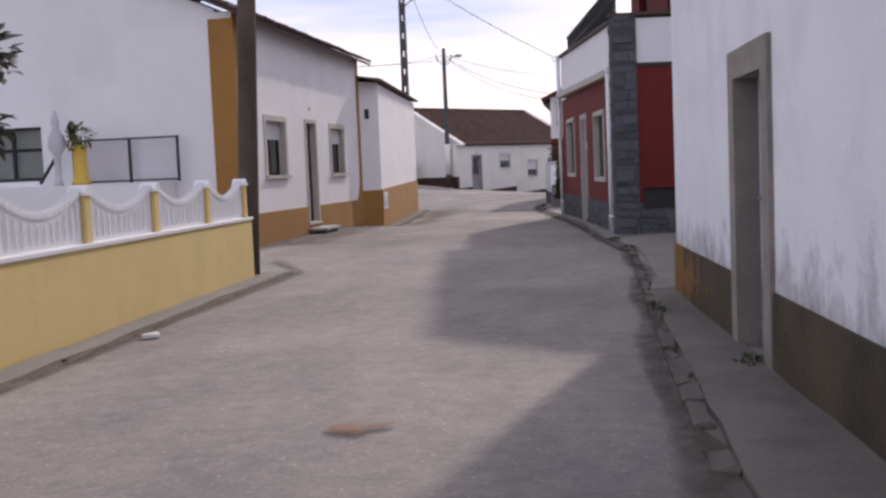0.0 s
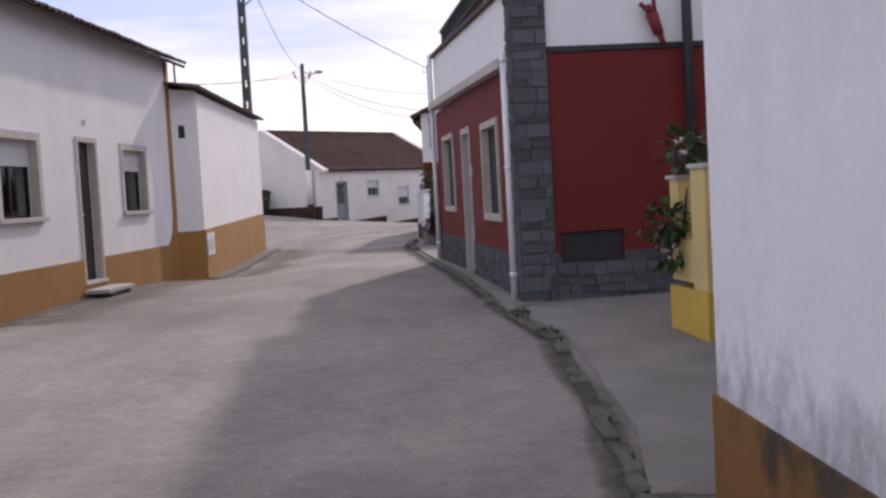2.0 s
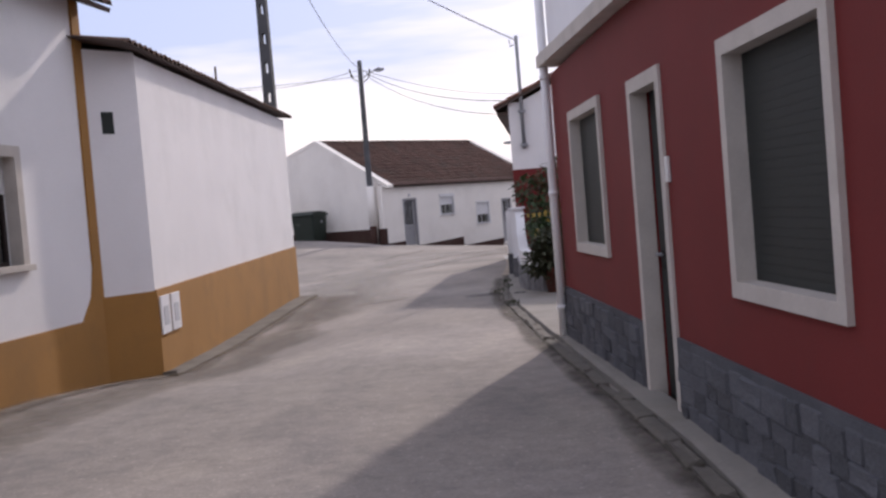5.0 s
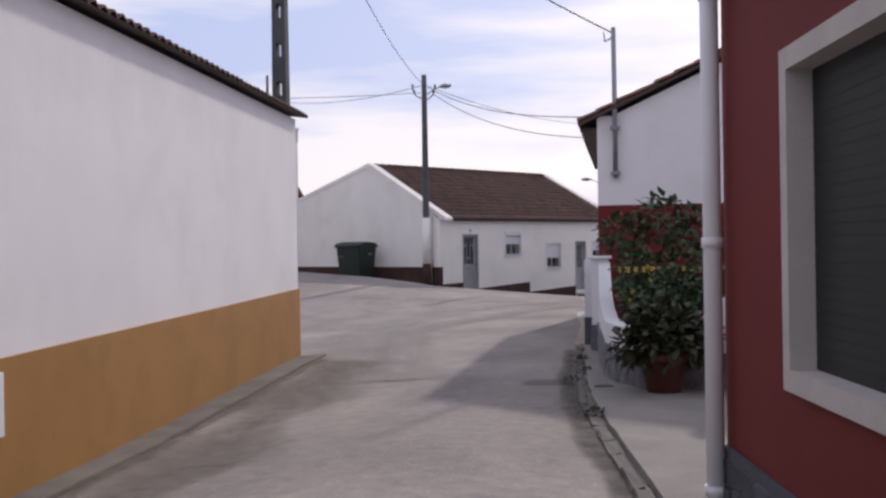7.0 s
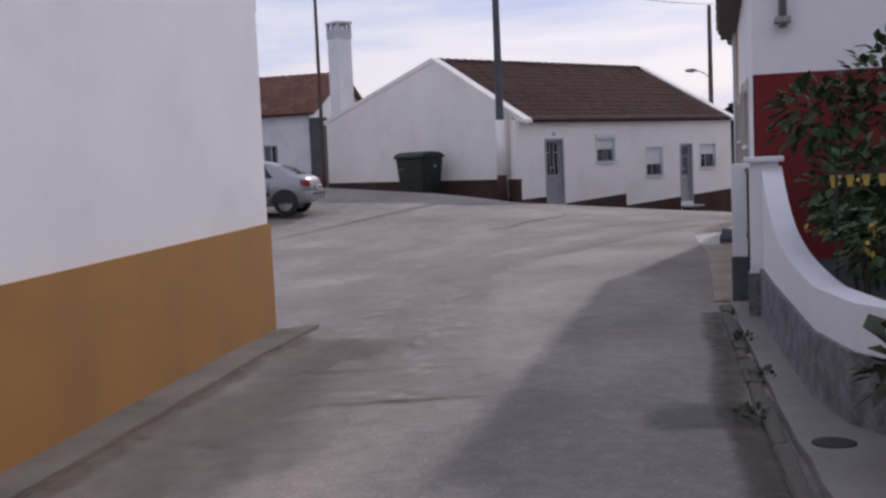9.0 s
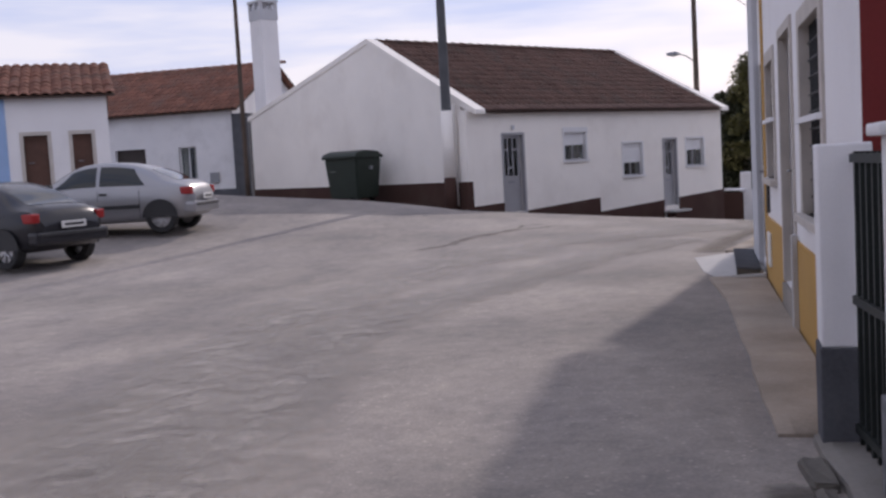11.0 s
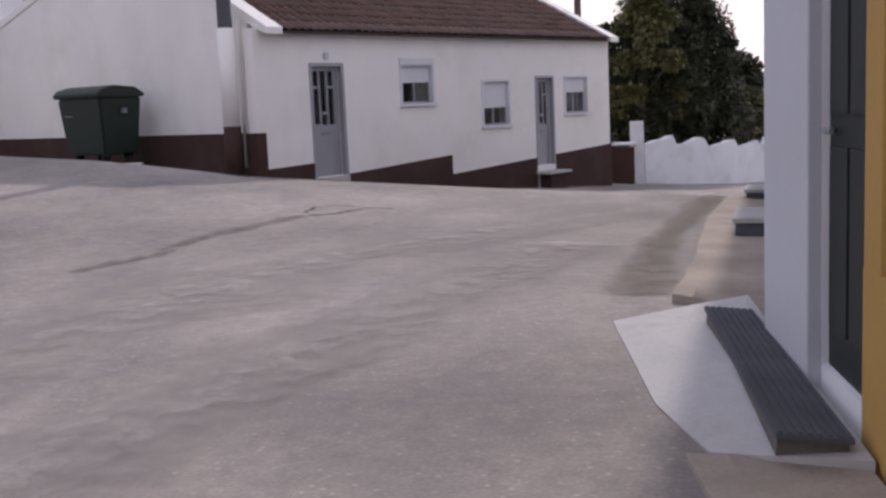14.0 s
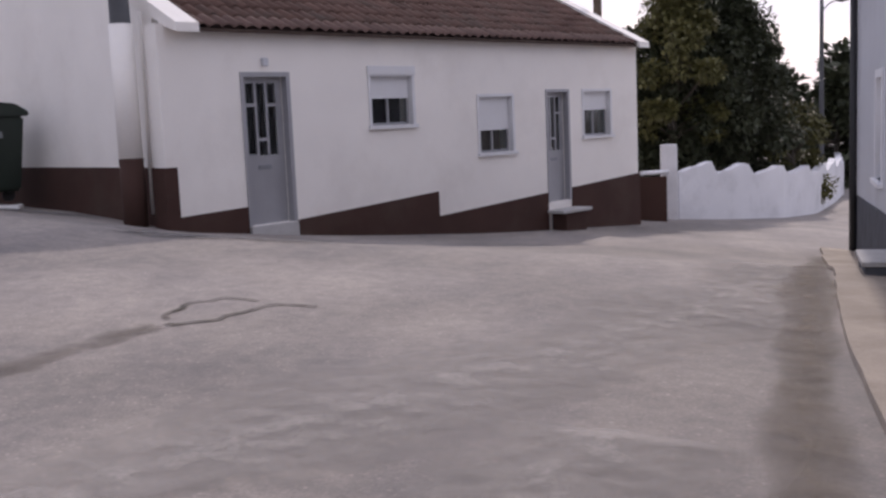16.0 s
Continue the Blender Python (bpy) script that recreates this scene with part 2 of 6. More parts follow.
M["leaf"] = material("garden_leaf", (0.035, 0.07, 0.022), 0.55, 0.5, 3, 20, 0.0, per_island=0.7)
M["leaf_dark"] = material("dark_foliage", (0.05, 0.058, 0.03), 0.6, 0.5, 2, 20, 0.0, per_island=0.7)
M["leaf_light"] = material("yellowish_foliage", (0.12, 0.115, 0.04), 0.6, 0.5, 2, 20, 0.0, per_island=0.7)
M["bark"] = material("grey_bark", (0.09, 0.075, 0.06), 0.95, 0.3, 4, 30, 0.5)
M["flower"] = material("white_petal", (0.75, 0.72, 0.68), 0.6, 0.1, 8, 50, 0.0, per_island=0.3)
M["flower_yellow"] = material("yellow_petal", (0.46, 0.33, 0.07), 0.6, 0.2, 8, 50, 0.0, per_island=0.3)
M["bin_green"] = material("dark_green_plastic", (0.014, 0.024, 0.017), 0.6, 0.2, 3, 60, 0.06)
M["rubber"] = material("black_rubber", (0.02, 0.02, 0.021), 0.8, 0.2, 6, 60, 0.1)
M["silver"] = material("silver_car_paint", (0.33, 0.33, 0.345), 0.3, 0.04, 2, 200, 0.0, metal=0.55)
M["car_black"] = material("black_car_paint", (0.018, 0.018, 0.022), 0.2, 0.05, 2, 200, 0.0)
M["alloy"] = material("alloy_rim", (0.5, 0.5, 0.51), 0.35, 0.1, 5, 60, 0.0, metal=0.8)
M["trim_black"] = material("black_plastic_trim", (0.025, 0.025, 0.027), 0.6, 0.1, 5, 60, 0.05)
M["lamp_red"] = material("red_lamp_lens", (0.30, 0.015, 0.015), 0.2, 0.1, 5, 60, 0.0)
M["lamp_clear"] = material("clear_lamp_lens", (0.6, 0.6, 0.58), 0.15, 0.1, 5, 60, 0.0)
M["sticker"] = material("white_sticker", (0.7, 0.7, 0.68), 0.6, 0.06, 5, 60, 0.0)
M["doll_red"] = material("red_felt", (0.19, 0.03, 0.035), 0.95, 0.15, 6, 60, 0.1)
M["glass"] = glass_material("window_glass")
for key in ("red", "mortar", "stone", "brown", "screen", "roof", "ochre_dirty", "door_green", "asphalt_base"):
    if key in M:
        M[key].node_tree.nodes["Principled BSDF"].inputs["Specular IOR Level"].default_value = 0.2
M["car_glass"] = material("tinted_car_glass", (0.02, 0.025, 0.027), 0.05, 0.1, 2, 60, 0.0)


def faded(m, threshold=0.45):
    """Lets a dirt material thin out towards the ragged edge of its strip, by the mesh's own 'fade' values."""
    n, l = m.node_tree.nodes, m.node_tree.links
    at = n.new("ShaderNodeAttribute")
    at.attribute_name = "fade"
    co = n.new("ShaderNodeTexCoord")
    no = n.new("ShaderNodeTexNoise")
    no.inputs["Scale"].default_value = 5.0
    no.inputs["Detail"].default_value = 8
    no.inputs["Roughness"].default_value = 0.65
    l.new(co.outputs["Object"], no.inputs["Vector"])
    mul = n.new("ShaderNodeMath")
    mul.operation = "MULTIPLY"
    l.new(at.outputs["Fac"], mul.inputs[0])
    l.new(no.outputs["Fac"], mul.inputs[1])
    mr = n.new("ShaderNodeMapRange")
    mr.inputs["From Min"].default_value, mr.inputs["From Max"].default_value = 0.17, threshold
    l.new(mul.outputs[0], mr.inputs["Value"])
    tr = n.new("ShaderNodeBsdfTransparent")
    mx = n.new("ShaderNodeMixShader")
    l.new(mr.outputs["Result"], mx.inputs[0])
    l.new(tr.outputs[0], mx.inputs[1])
    l.new(n["Principled BSDF"].outputs[0], mx.inputs[2])
    l.new(mx.outputs[0], n["Material Output"].inputs["Surface"])
    return m


M["moss"] = faded(material("dark_gutter_dirt", (0.085, 0.074, 0.06), 0.97, 0.4, 3, 40, 0.4, stain=(0.045, 0.045, 0.032), stain_amount=0.7, stain_scale=2.5), 0.68)
M["dust"] = faded(material("brown_wall_foot_dirt", (0.16, 0.13, 0.10), 0.97, 0.3, 3, 40, 0.4), 0.75)
# patch_dark also paints the end house's shadow on the ground.
M["patch_dark"] = faded(material("dark_asphalt_and_shade", (0.15, 0.142, 0.135), 0.94, 0.2, 1.2, 55, 0.35, stain=(0.21, 0.195, 0.185), stain_amount=0.6, stain_scale=1.0), 0.7)
M["leaf_litter"] = faded(material("rusty_sand", (0.27, 0.14, 0.09), 0.97, 0.4, 12, 50, 0.3), 0.66)
M["dust_wide"] = faded(material("trodden_road_dirt", (0.16, 0.138, 0.118), 0.97, 0.3, 2, 40, 0.3), 0.85)
M["dust_pale"] = faded(material("pale_track_dust", (0.34, 0.314, 0.29), 0.97, 0.2, 1.5, 40, 0.25), 0.8)
M["rubble"] = material("grey_rubble_stone", (0.17, 0.172, 0.185), 0.92, 0.55, 7, 35, 0.6, stain=(0.075, 0.078, 0.085), stain_amount=0.9, stain_scale=5)
M["soil"] = material("sandy_soil", (0.33, 0.28, 0.23), 0.97, 0.25, 1.5, 40, 0.3, stain=(0.2, 0.165, 0.13), stain_amount=0.7, stain_scale=1.1)


# ---- helpers ----
def quad_box(bm, x0, x1, y0, y1, z0, z1):
    """An axis-aligned box."""
    v = [bm.verts.new((x, y, z)) for z in (z0, z1) for y in (y0, y1) for x in (x0, x1)]
    for f in ((0, 2, 3, 1), (4, 5, 7, 6), (0, 1, 5, 4), (2, 6, 7, 3), (0, 4, 6, 2), (1, 3, 7, 5)):
        bm.faces.new([v[i] for i in f])


def block(x0, x1, y0, y1, z0, z1, bevel=0.0):
    bm = bmesh.new()
    quad_box(bm, x0, x1, y0, y1, z0, z1)
    if bevel:
        bmesh.ops.bevel(bm, geom=bm.edges[:], offset=bevel, segments=2, affect="EDGES", profile=0.6)
    return bm


def prism(bm, pts, y0, y1):
    """A polygon in x and z, counter-clockwise seen from -y, pushed from y0 to y1."""
    a = [bm.verts.new((x, y0, z)) for x, z in pts]
    b = [bm.verts.new((x, y1, z)) for x, z in pts]
    bm.faces.new(a)
    bm.faces.new(b[::-1])
    n = len(pts)
    for i in range(n):
        j = (i + 1) % n
        bm.faces.new((a[j], a[i], b[i], b[j]))


def tube(bm, a, b, r0, r1=None, seg=10, caps=True):
    """A tapered round bar from a to b."""
    a, b = Vector(a), Vector(b)
    r1 = r0 if r1 is None else r1
    q = (b - a).to_track_quat("Z", "Y")
    ring = [[bm.verts.new(p + q @ Vector((r * math.cos(2 * math.pi * i / seg), r * math.sin(2 * math.pi * i / seg), 0)))
             for i in range(seg)] for p, r in ((a, r0), (b, r1))]
    for i in range(seg):
        j = (i + 1) % seg
        bm.faces.new((ring[0][i], ring[0][j], ring[1][j], ring[1][i])).smooth = True
    if caps:
        bm.faces.new(ring[0][::-1])
        bm.faces.new(ring[1])


def lathe(bm, profile, cx=0, cy=0, seg=16):
    """A profile of (radius, z) turned about a vertical axis."""
    rings = [[bm.verts.new((cx + r * math.cos(2 * math.pi * i / seg), cy + r * math.sin(2 * math.pi * i / seg), z))
              for i in range(seg)] for r, z in profile]
    for p, q in zip(rings, rings[1:]):
        for i in range(seg):
            j = (i + 1) % seg
            bm.faces.new((p[i], p[j], q[j], q[i])).smooth = True
    bm.faces.new(rings[0][::-1])
    bm.faces.new(rings[-1])


def mesh_of(name, bm, mat):
    bmesh.ops.recalc_face_normals(bm, faces=bm.faces[:])
    me = bpy.data.meshes.new(name)
    bm.to_mesh(me)
    bm.free()
    me.materials.append(mat)
    return me


def part(name, bm, mat, parent, label=""):
    """Links a bmesh as one mesh object under a thing or a part."""
    ob = new(name, mesh_of(name, bm, mat))
    ob.parent = parent
    return tagged(ob, label)


def thing(name, m, label, category, group="", kind=""):
    """An empty at a thing's base, to carry its parts."""
    ob = new(name)
    ob.matrix_world = m
    return tagged(ob, label, category, group, kind)


def solo(name, bm, mat, label, category, m=None, group="", kind=""):
    """A thing of one mesh."""
    ob = new(name, mesh_of(name, bm, mat))
    if m is not None:
        ob.matrix_world = m
    return tagged(ob, label, category, group, kind)


def wall_with_openings(bm, x0, x1, z0, z1, y0, y1, holes):
    """A wall between y0 (front) and y1, with rectangular openings (xa, xb, za, zb) right through it."""
    xs = sorted({x0, x1, *[h[0] for h in holes], *[h[1] for h in holes]})
    zs = sorted({z0, z1, *[h[2] for h in holes], *[h[3] for h in holes]})
    xs = [x for x in xs if x0 <= x <= x1]
    zs = [z for z in zs if z0 <= z <= z1]

    def solid(i, j):
        if not (0 <= i < len(xs) - 1 and 0 <= j < len(zs) - 1):
            return False
        cx, cz = (xs[i] + xs[i + 1]) / 2, (zs[j] + zs[j + 1]) / 2
        return not any(a < cx < b and c < cz < d for a, b, c, d in holes)

    v = {}

    def vert(i, j, y):
        if (i, j, y) not in v:
            v[i, j, y] = bm.verts.new((xs[i], y, zs[j]))
        return v[i, j, y]

    for i in range(len(xs) - 1):
        for j in range(len(zs) - 1):
            if not solid(i, j):
                continue
            for y in (y0, y1):
                bm.faces.new([vert(i, j, y), vert(i + 1, j, y), vert(i + 1, j + 1, y), vert(i, j + 1, y)])
            for di, dj, p, q in ((-1, 0, (i, j), (i, j + 1)), (1, 0, (i + 1, j), (i + 1, j + 1)),
                                 (0, -1, (i, j), (i + 1, j)), (0, 1, (i, j + 1), (i + 1, j + 1))):
                if not solid(i + di, j + dj):
                    bm.faces.new([vert(*p, y0), vert(*q, y0), vert(*q, y1), vert(*p, y1)])


def ground_z(x, y):
    """Height of the ground: a street that falls gently, a yard rising to one side and a lane dropping to the other."""
    def step(a, b, v):
        v = min(1, max(0, (v - a) / (b - a)))
        return v * v * (3 - 2 * v)
    z = 0.76 - 0.012 * min(18, max(0, y - 15)) - 0.13 * (1 - step(10, 20, y))
    z -= 0.085 * (max(-20, min(3, x)) + 4) * step(41, 56, y)
    z += 0.12 * step(-8.6, -11, x) * step(48, 56, y)
    z -= 0.17 * step(-2.5, -5.0, x) * step(20, 23.5, y) * (1 - 0.8 * step(25, 33, y)) if x > -9 else 0
    if y > 54.5:
        z -= 1.0 * (1 - math.exp(-(y - 54.5) / 7)) + 0.02 * max(0, min(y, 90) - 66)
    return z


def ground_s(x, y):
    """The ground with the slight unevenness of its sheet."""
    return ground_z(x, y) + 0.012 * noise.noise((x * 0.5, y * 0.5, 0)) * (-9 < x < 5)


# ---- ground ----
def ground_sheet():
    xs = np.concatenate([np.linspace(-400, -40, 13), np.linspace(-36, -9, 28), np.linspace(-8.5, 4, 51), np.linspace(5, 40, 26), np.linspace(60, 400, 10)])
    ys = np.concatenate([np.linspace(-120, -8, 14), np.linspace(-7, 70, 155), np.linspace(72, 110, 20), np.linspace(130, 700, 14)])
    bm = bmesh.new()
    g = [[bm.verts.new((x, y, ground_z(x, y) + 0.012 * noise.noise((x * 0.5, y * 0.5, 0)) * (-9 < x < 5))) for x in xs] for y in ys]
    for r, s in zip(g, g[1:]):
        for i in range(len(xs) - 1):
            bm.faces.new((r[i], r[i + 1], s[i + 1], s[i])).smooth = True
    return bm


def asphalt():
    m = material("worn_dusty_asphalt", (0.254, 0.232, 0.217), 0.93, 0.3, 0.3, 55, 0.35, stain=(0.17, 0.16, 0.152), stain_amount=0.7, stain_scale=0.32)
    n, l = m.node_tree.nodes, m.node_tree.links
    b = n["Principled BSDF"]
    co = n.new("ShaderNodeTexCoord")
    grit = n.new("ShaderNodeTexVoronoi")
    grit.inputs["Scale"].default_value = 38
    l.new(co.outputs["Object"], grit.inputs["Vector"])
    r = n.new("ShaderNodeValToRGB")
    r.color_ramp.elements[0].position, r.color_ramp.elements[1].position = 0.0, 0.55
    r.color_ramp.elements[0].color, r.color_ramp.elements[1].color = (1.12, 1.11, 1.1, 1), (0.93, 0.93, 0.93, 1)
    l.new(grit.outputs["Distance"], r.inputs["Fac"])
    mul = n.new("ShaderNodeMix")
    mul.data_type, mul.blend_type = "RGBA", "MULTIPLY"
    mul.inputs[0].default_value = 1.0
    src = b.inputs["Base Color"].links[0].from_socket
    l.new(src, mul.inputs[6])
    l.new(r.outputs["Color"], mul.inputs[7])
    # worn pale tracks along the street and darker mended areas
    mp = n.new("ShaderNodeMapping")
    mp.inputs["Scale"].default_value = (0.9, 0.42, 1)
    l.new(co.outputs["Object"], mp.inputs["Vector"])
    tr = n.new("ShaderNodeTexNoise")
    tr.inputs["Scale"].default_value, tr.inputs["Detail"].default_value, tr.inputs["Roughness"].default_value = 1.3, 9, 0.62
    l.new(mp.outputs["Vector"], tr.inputs["Vector"])
    tc = n.new("ShaderNodeValToRGB")
    tc.color_ramp.elements[0].position, tc.color_ramp.elements[1].position = 0.33, 0.68
    tc.color_ramp.elements[0].color, tc.color_ramp.elements[1].color = (0.82, 0.82, 0.84, 1), (1.16, 1.14, 1.1, 1)
    l.new(tr.outputs["Fac"], tc.inputs["Fac"])
    mul2 = n.new("ShaderNodeMix")
    mul2.data_type, mul2.blend_type = "RGBA", "MULTIPLY"
    mul2.inputs[0].default_value = 1.0
    l.new(mul.outputs[2], mul2.inputs[6])
    l.new(tc.outputs["Color"], mul2.inputs[7])
    # hand-sized mottling of worn and oily spots
    mo = n.new("ShaderNodeTexNoise")
    mo.inputs["Scale"].default_value, mo.inputs["Detail"].default_value, mo.inputs["Roughness"].default_value = 6.5, 5, 0.7
    l.new(co.outputs["Object"], mo.inputs["Vector"])
    mc = n.new("ShaderNodeValToRGB")
    mc.color_ramp.elements[0].position, mc.color_ramp.elements[1].position = 0.32, 0.66
    mc.color_ramp.elements[0].color, mc.color_ramp.elements[1].color = (0.84, 0.84, 0.85, 1), (1.14, 1.12, 1.1, 1)
    l.new(mo.outputs["Fac"], mc.inputs["Fac"])
    mulm = n.new("ShaderNodeMix")
    mulm.data_type, mulm.blend_type = "RGBA", "MULTIPLY"
    mulm.inputs[0].default_value = 1.0
    l.new(mul2.outputs[2], mulm.inputs[6])
    l.new(mc.outputs["Color"], mulm.inputs[7])
    # pale stone chips worn free of the binder
    chip = n.new("ShaderNodeTexVoronoi")
    chip.inputs["Scale"].default_value = 13
    l.new(co.outputs["Object"], chip.inputs["Vector"])
    cr = n.new("ShaderNodeValToRGB")
    cr.color_ramp.elements[0].position, cr.color_ramp.elements[1].position = 0.06, 0.2
    cr.color_ramp.elements[0].color, cr.color_ramp.elements[1].color = (1.5, 1.47, 1.43, 1), (1, 1, 1, 1)
    l.new(chip.outputs["Distance"], cr.inputs["Fac"])
    mul3 = n.new("ShaderNodeMix")
    mul3.data_type, mul3.blend_type = "RGBA", "MULTIPLY"
    mul3.inputs[0].default_value = 1.0
    l.new(mulm.outputs[2], mul3.inputs[6])
    l.new(cr.outputs["Color"], mul3.inputs[7])
    l.new(mul3.outputs[2], b.inputs["Base Color"])
    return m


M["asphalt"] = asphalt()
solo("ground", ground_sheet(), M["asphalt"], "worn grey asphalt street and yard, dusty and patched", "road", kind="structure")


# ---- openings ----
def slats(parent, x0, x1, z0, z1, y, mat, label, pitch=0.05):
    """A roller shutter of separate slats that share one mesh."""
    n = max(1, round((z1 - z0) / pitch))
    h = (z1 - z0) / n
    bm = bmesh.new()
    prism(bm, [(x0, 0.0), (x1, 0.0), (x1, h - 0.0003), (x0, h - 0.0003)], 0.003, 0.016)
    prism(bm, [(x0, h * 0.12), (x1, h * 0.12), (x1, h * 0.88), (x0, h * 0.88)], 0.0015, 0.004)
    me = mesh_of("slat", bm, M[mat])
    for i in range(n):
        o = new("slat", me)
        o.parent = parent
        o.location = (0, y, z0 + i * h)


def opening_fill(house, x0, x1, z0, z1, kind, shutter=0.0, trim=0.09, trim_mat="limestone", sill=True, recess=0.14, frame_mat="white_paint", name="window", curtain=True, proud=0.02, trim_bottom=False):
    """A window or door set in an opening of a house's front: trim, sill, frame, panes, shutter and a backing painted
    near-black for the gloom indoors.
    """
    w = new(name)
    w.parent = house
    if trim:
        bm = bmesh.new()
        wall_with_openings(bm, x0 - trim, x1 + trim, z0 - (trim if trim_bottom else 0), z1 + trim, -proud, recess - 0.02, [(x0 + 0.004, x1 - 0.004, z0 - (0 if trim_bottom else 1), z1 - 0.004)])
        part("trim", bm, M[trim_mat], w, "pale stone surround")
    if sill:
        part("sill", block(x0 - trim - 0.02, x1 + trim + 0.02, -0.07, recess, z0 - 0.06, z0, 0.006), M[trim_mat if trim else "limestone"], w)
    # Backing boards whose near-black colour stands in for the dark indoors.
    room_backing = bmesh.new()
    quad_box(room_backing, x0 - 0.3, x1 + 0.3, recess + 0.9, recess + 0.95, z0 - 0.2, z1 + 0.2)
    quad_box(room_backing, x0 - 0.35, x0 - 0.3, 0.26, recess + 0.95, z0 - 0.2, z1 + 0.2)
    quad_box(room_backing, x1 + 0.3, x1 + 0.35, 0.26, recess + 0.95, z0 - 0.2, z1 + 0.2)
    part("room_backing", room_backing, M["inside"], w)
    f = 0.04
    bm = bmesh.new()
    mid = (x0 + x1) / 2
    zb = z0
    zt = z1 - shutter * (z1 - z0)
    holes = [(x0 + f, mid - f / 2, zb + f, z1 - f), (mid + f / 2, x1 - f, zb + f, z1 - f)]
    wall_with_openings(bm, x0, x1, zb, z1, recess, recess + 0.05, holes)
    part("frame", bm, M[frame_mat], w)
    for a, b, c, d in holes:
        part("pane", block(a - 0.005, b + 0.005, recess + 0.02, recess + 0.03, c - 0.005, d + 0.005), M["glass"], w)
    if curtain:
        bm = bmesh.new()
        steps = 24
        for half in ((x0 + f, x0 + (x1 - x0) * 0.3), (x1 - (x1 - x0) * 0.3, x1 - f)):
            lo = [bm.verts.new((half[0] + (half[1] - half[0]) * i / steps, recess + 0.13 + 0.015 * math.sin(i * 1.9), zb + 0.03)) for i in range(steps + 1)]
            hi = [bm.verts.new((v.co.x, v.co.y, z1 - 0.05)) for v in lo]
            for i in range(steps):
                bm.faces.new((lo[i], lo[i + 1], hi[i + 1], hi[i])).smooth = True
        part("curtain", bm, M["curtain"], w, "pale net curtain behind the glass")
    if shutter:
        slats(w, x0 + 0.012, x1 - 0.012, zt, z1 - 0.004, recess - 0.03, "pvc", "white roller shutter slat")
    return w


def leaf_door(house, x0, x1, z0, z1, mat, recess=0.2, trim=0.09, trim_mat="limestone", glazed=False, name="door", proud=0.02):
    """A door in an opening: surround, panelled leaf, handle and, where glazed, barred panes."""
    d = new(name)
    d.parent = house
    if trim:
        bm = bmesh.new()
        wall_with_openings(bm, x0 - trim, x1 + trim, z0, z1 + trim, -proud, recess - 0.02, [(x0 + 0.004, x1 - 0.004, z0 - 1, z1 - 0.004)])
        part("trim", bm, M[trim_mat], d)
    bm = bmesh.new()
    w, h = x1 - x0, z1 - z0
    if glazed:
        zs = z0 + h * 0.47
        cols = [x0 + 0.09, x0 + 0.09 + (w - 0.18) / 3, x0 + 0.09 + (w - 0.18) * 2 / 3, x1 - 0.09]
        holes = []
        for i in range(3):
            a, b = cols[i] + 0.02, cols[i + 1] - 0.02
            holes += [(a, b, zs, z1 - 0.42), (a, b, z1 - 0.37, z1 - 0.09)] if i != 1 else [(a, b, zs, zs + 0.2), (a, b, zs + 0.25, z1 - 0.09)]
        wall_with_openings(bm, x0, x1, z0, z1, recess, recess + 0.05, holes)
        leaf = part("leaf", bm, M[mat], d)
        for a, b, c, e in holes:
            part("pane", block(a - 0.004, b + 0.004, recess + 0.022, recess + 0.03, c - 0.004, e + 0.004), M["glass"], d)
        part("letter_slot", block(x0 + w * 0.35, x1 - w * 0.35, recess - 0.012, recess, zs - 0.2, zs - 0.14, 0.004), M["zinc"], d)
    else:
        quad_box(bm, x0, x1, recess, recess + 0.05, z0, z1)
        for zz0, zz1 in ((0.08, 0.42), (0.48, 0.92)):
            for a, b in ((0.08, 0.47), (0.53, 0.92)):
                quad_box(bm, x0 + w * a, x0 + w * b, recess - 0.015, recess + 0.001, z0 + h * zz0, z0 + h * zz1)
        leaf = part("leaf", bm, M[mat], d)
    bm = bmesh.new()
    tube(bm, (x0 + 0.1, recess - 0.05, z0 + 1.0), (x0 + 0.22, recess - 0.05, z0 + 1.0), 0.011)
    tube(bm, (x0 + 0.1, recess, z0 + 1.0), (x0 + 0.1, recess - 0.05, z0 + 1.0), 0.011)
    part("handle", bm, M["zinc"], d, "metal lever handle")
    # Near-black sheet that paints the darkness behind the door.
    room_backing = bmesh.new()
    quad_box(room_backing, x0 - 0.3, x1 + 0.3, recess + 0.9, recess + 0.95, z0, z1 + 0.2)
    part("room_backing", room_backing, M["inside"], d)
    return d


# ---- roofs ----
def tile_strip(bm, x, p0, p1, w, lift=0.0):
    """One barrel tile of width w from its lower edge p0 to its upper edge p1, both (y, z)."""
    n = Vector((0, -(p1[1] - p0[1]), p1[0] - p0[0])).normalized()
    k = 5
    rows = []
    for (y, z), up in ((p0, 0.035 + lift), (p1, 0.012 + lift)):
        rows.append([bm.verts.new((x + w * i / k, y + n.y * (up + 0.055 * math.sin(math.pi * i / k)), z + n.z * (up + 0.055 * math.sin(math.pi * i / k)))) for i in range(k + 1)])
    for i in range(k):
        bm.faces.new((rows[0][i], rows[0][i + 1], rows[1][i + 1], rows[1][i])).smooth = True
    base = [bm.verts.new((v.co.x, v.co.y, v.co.z - 0.02)) for v in rows[0]]
    for i in range(k):
        bm.faces.new((rows[0][i + 1], rows[0][i], base[i], base[i + 1]))


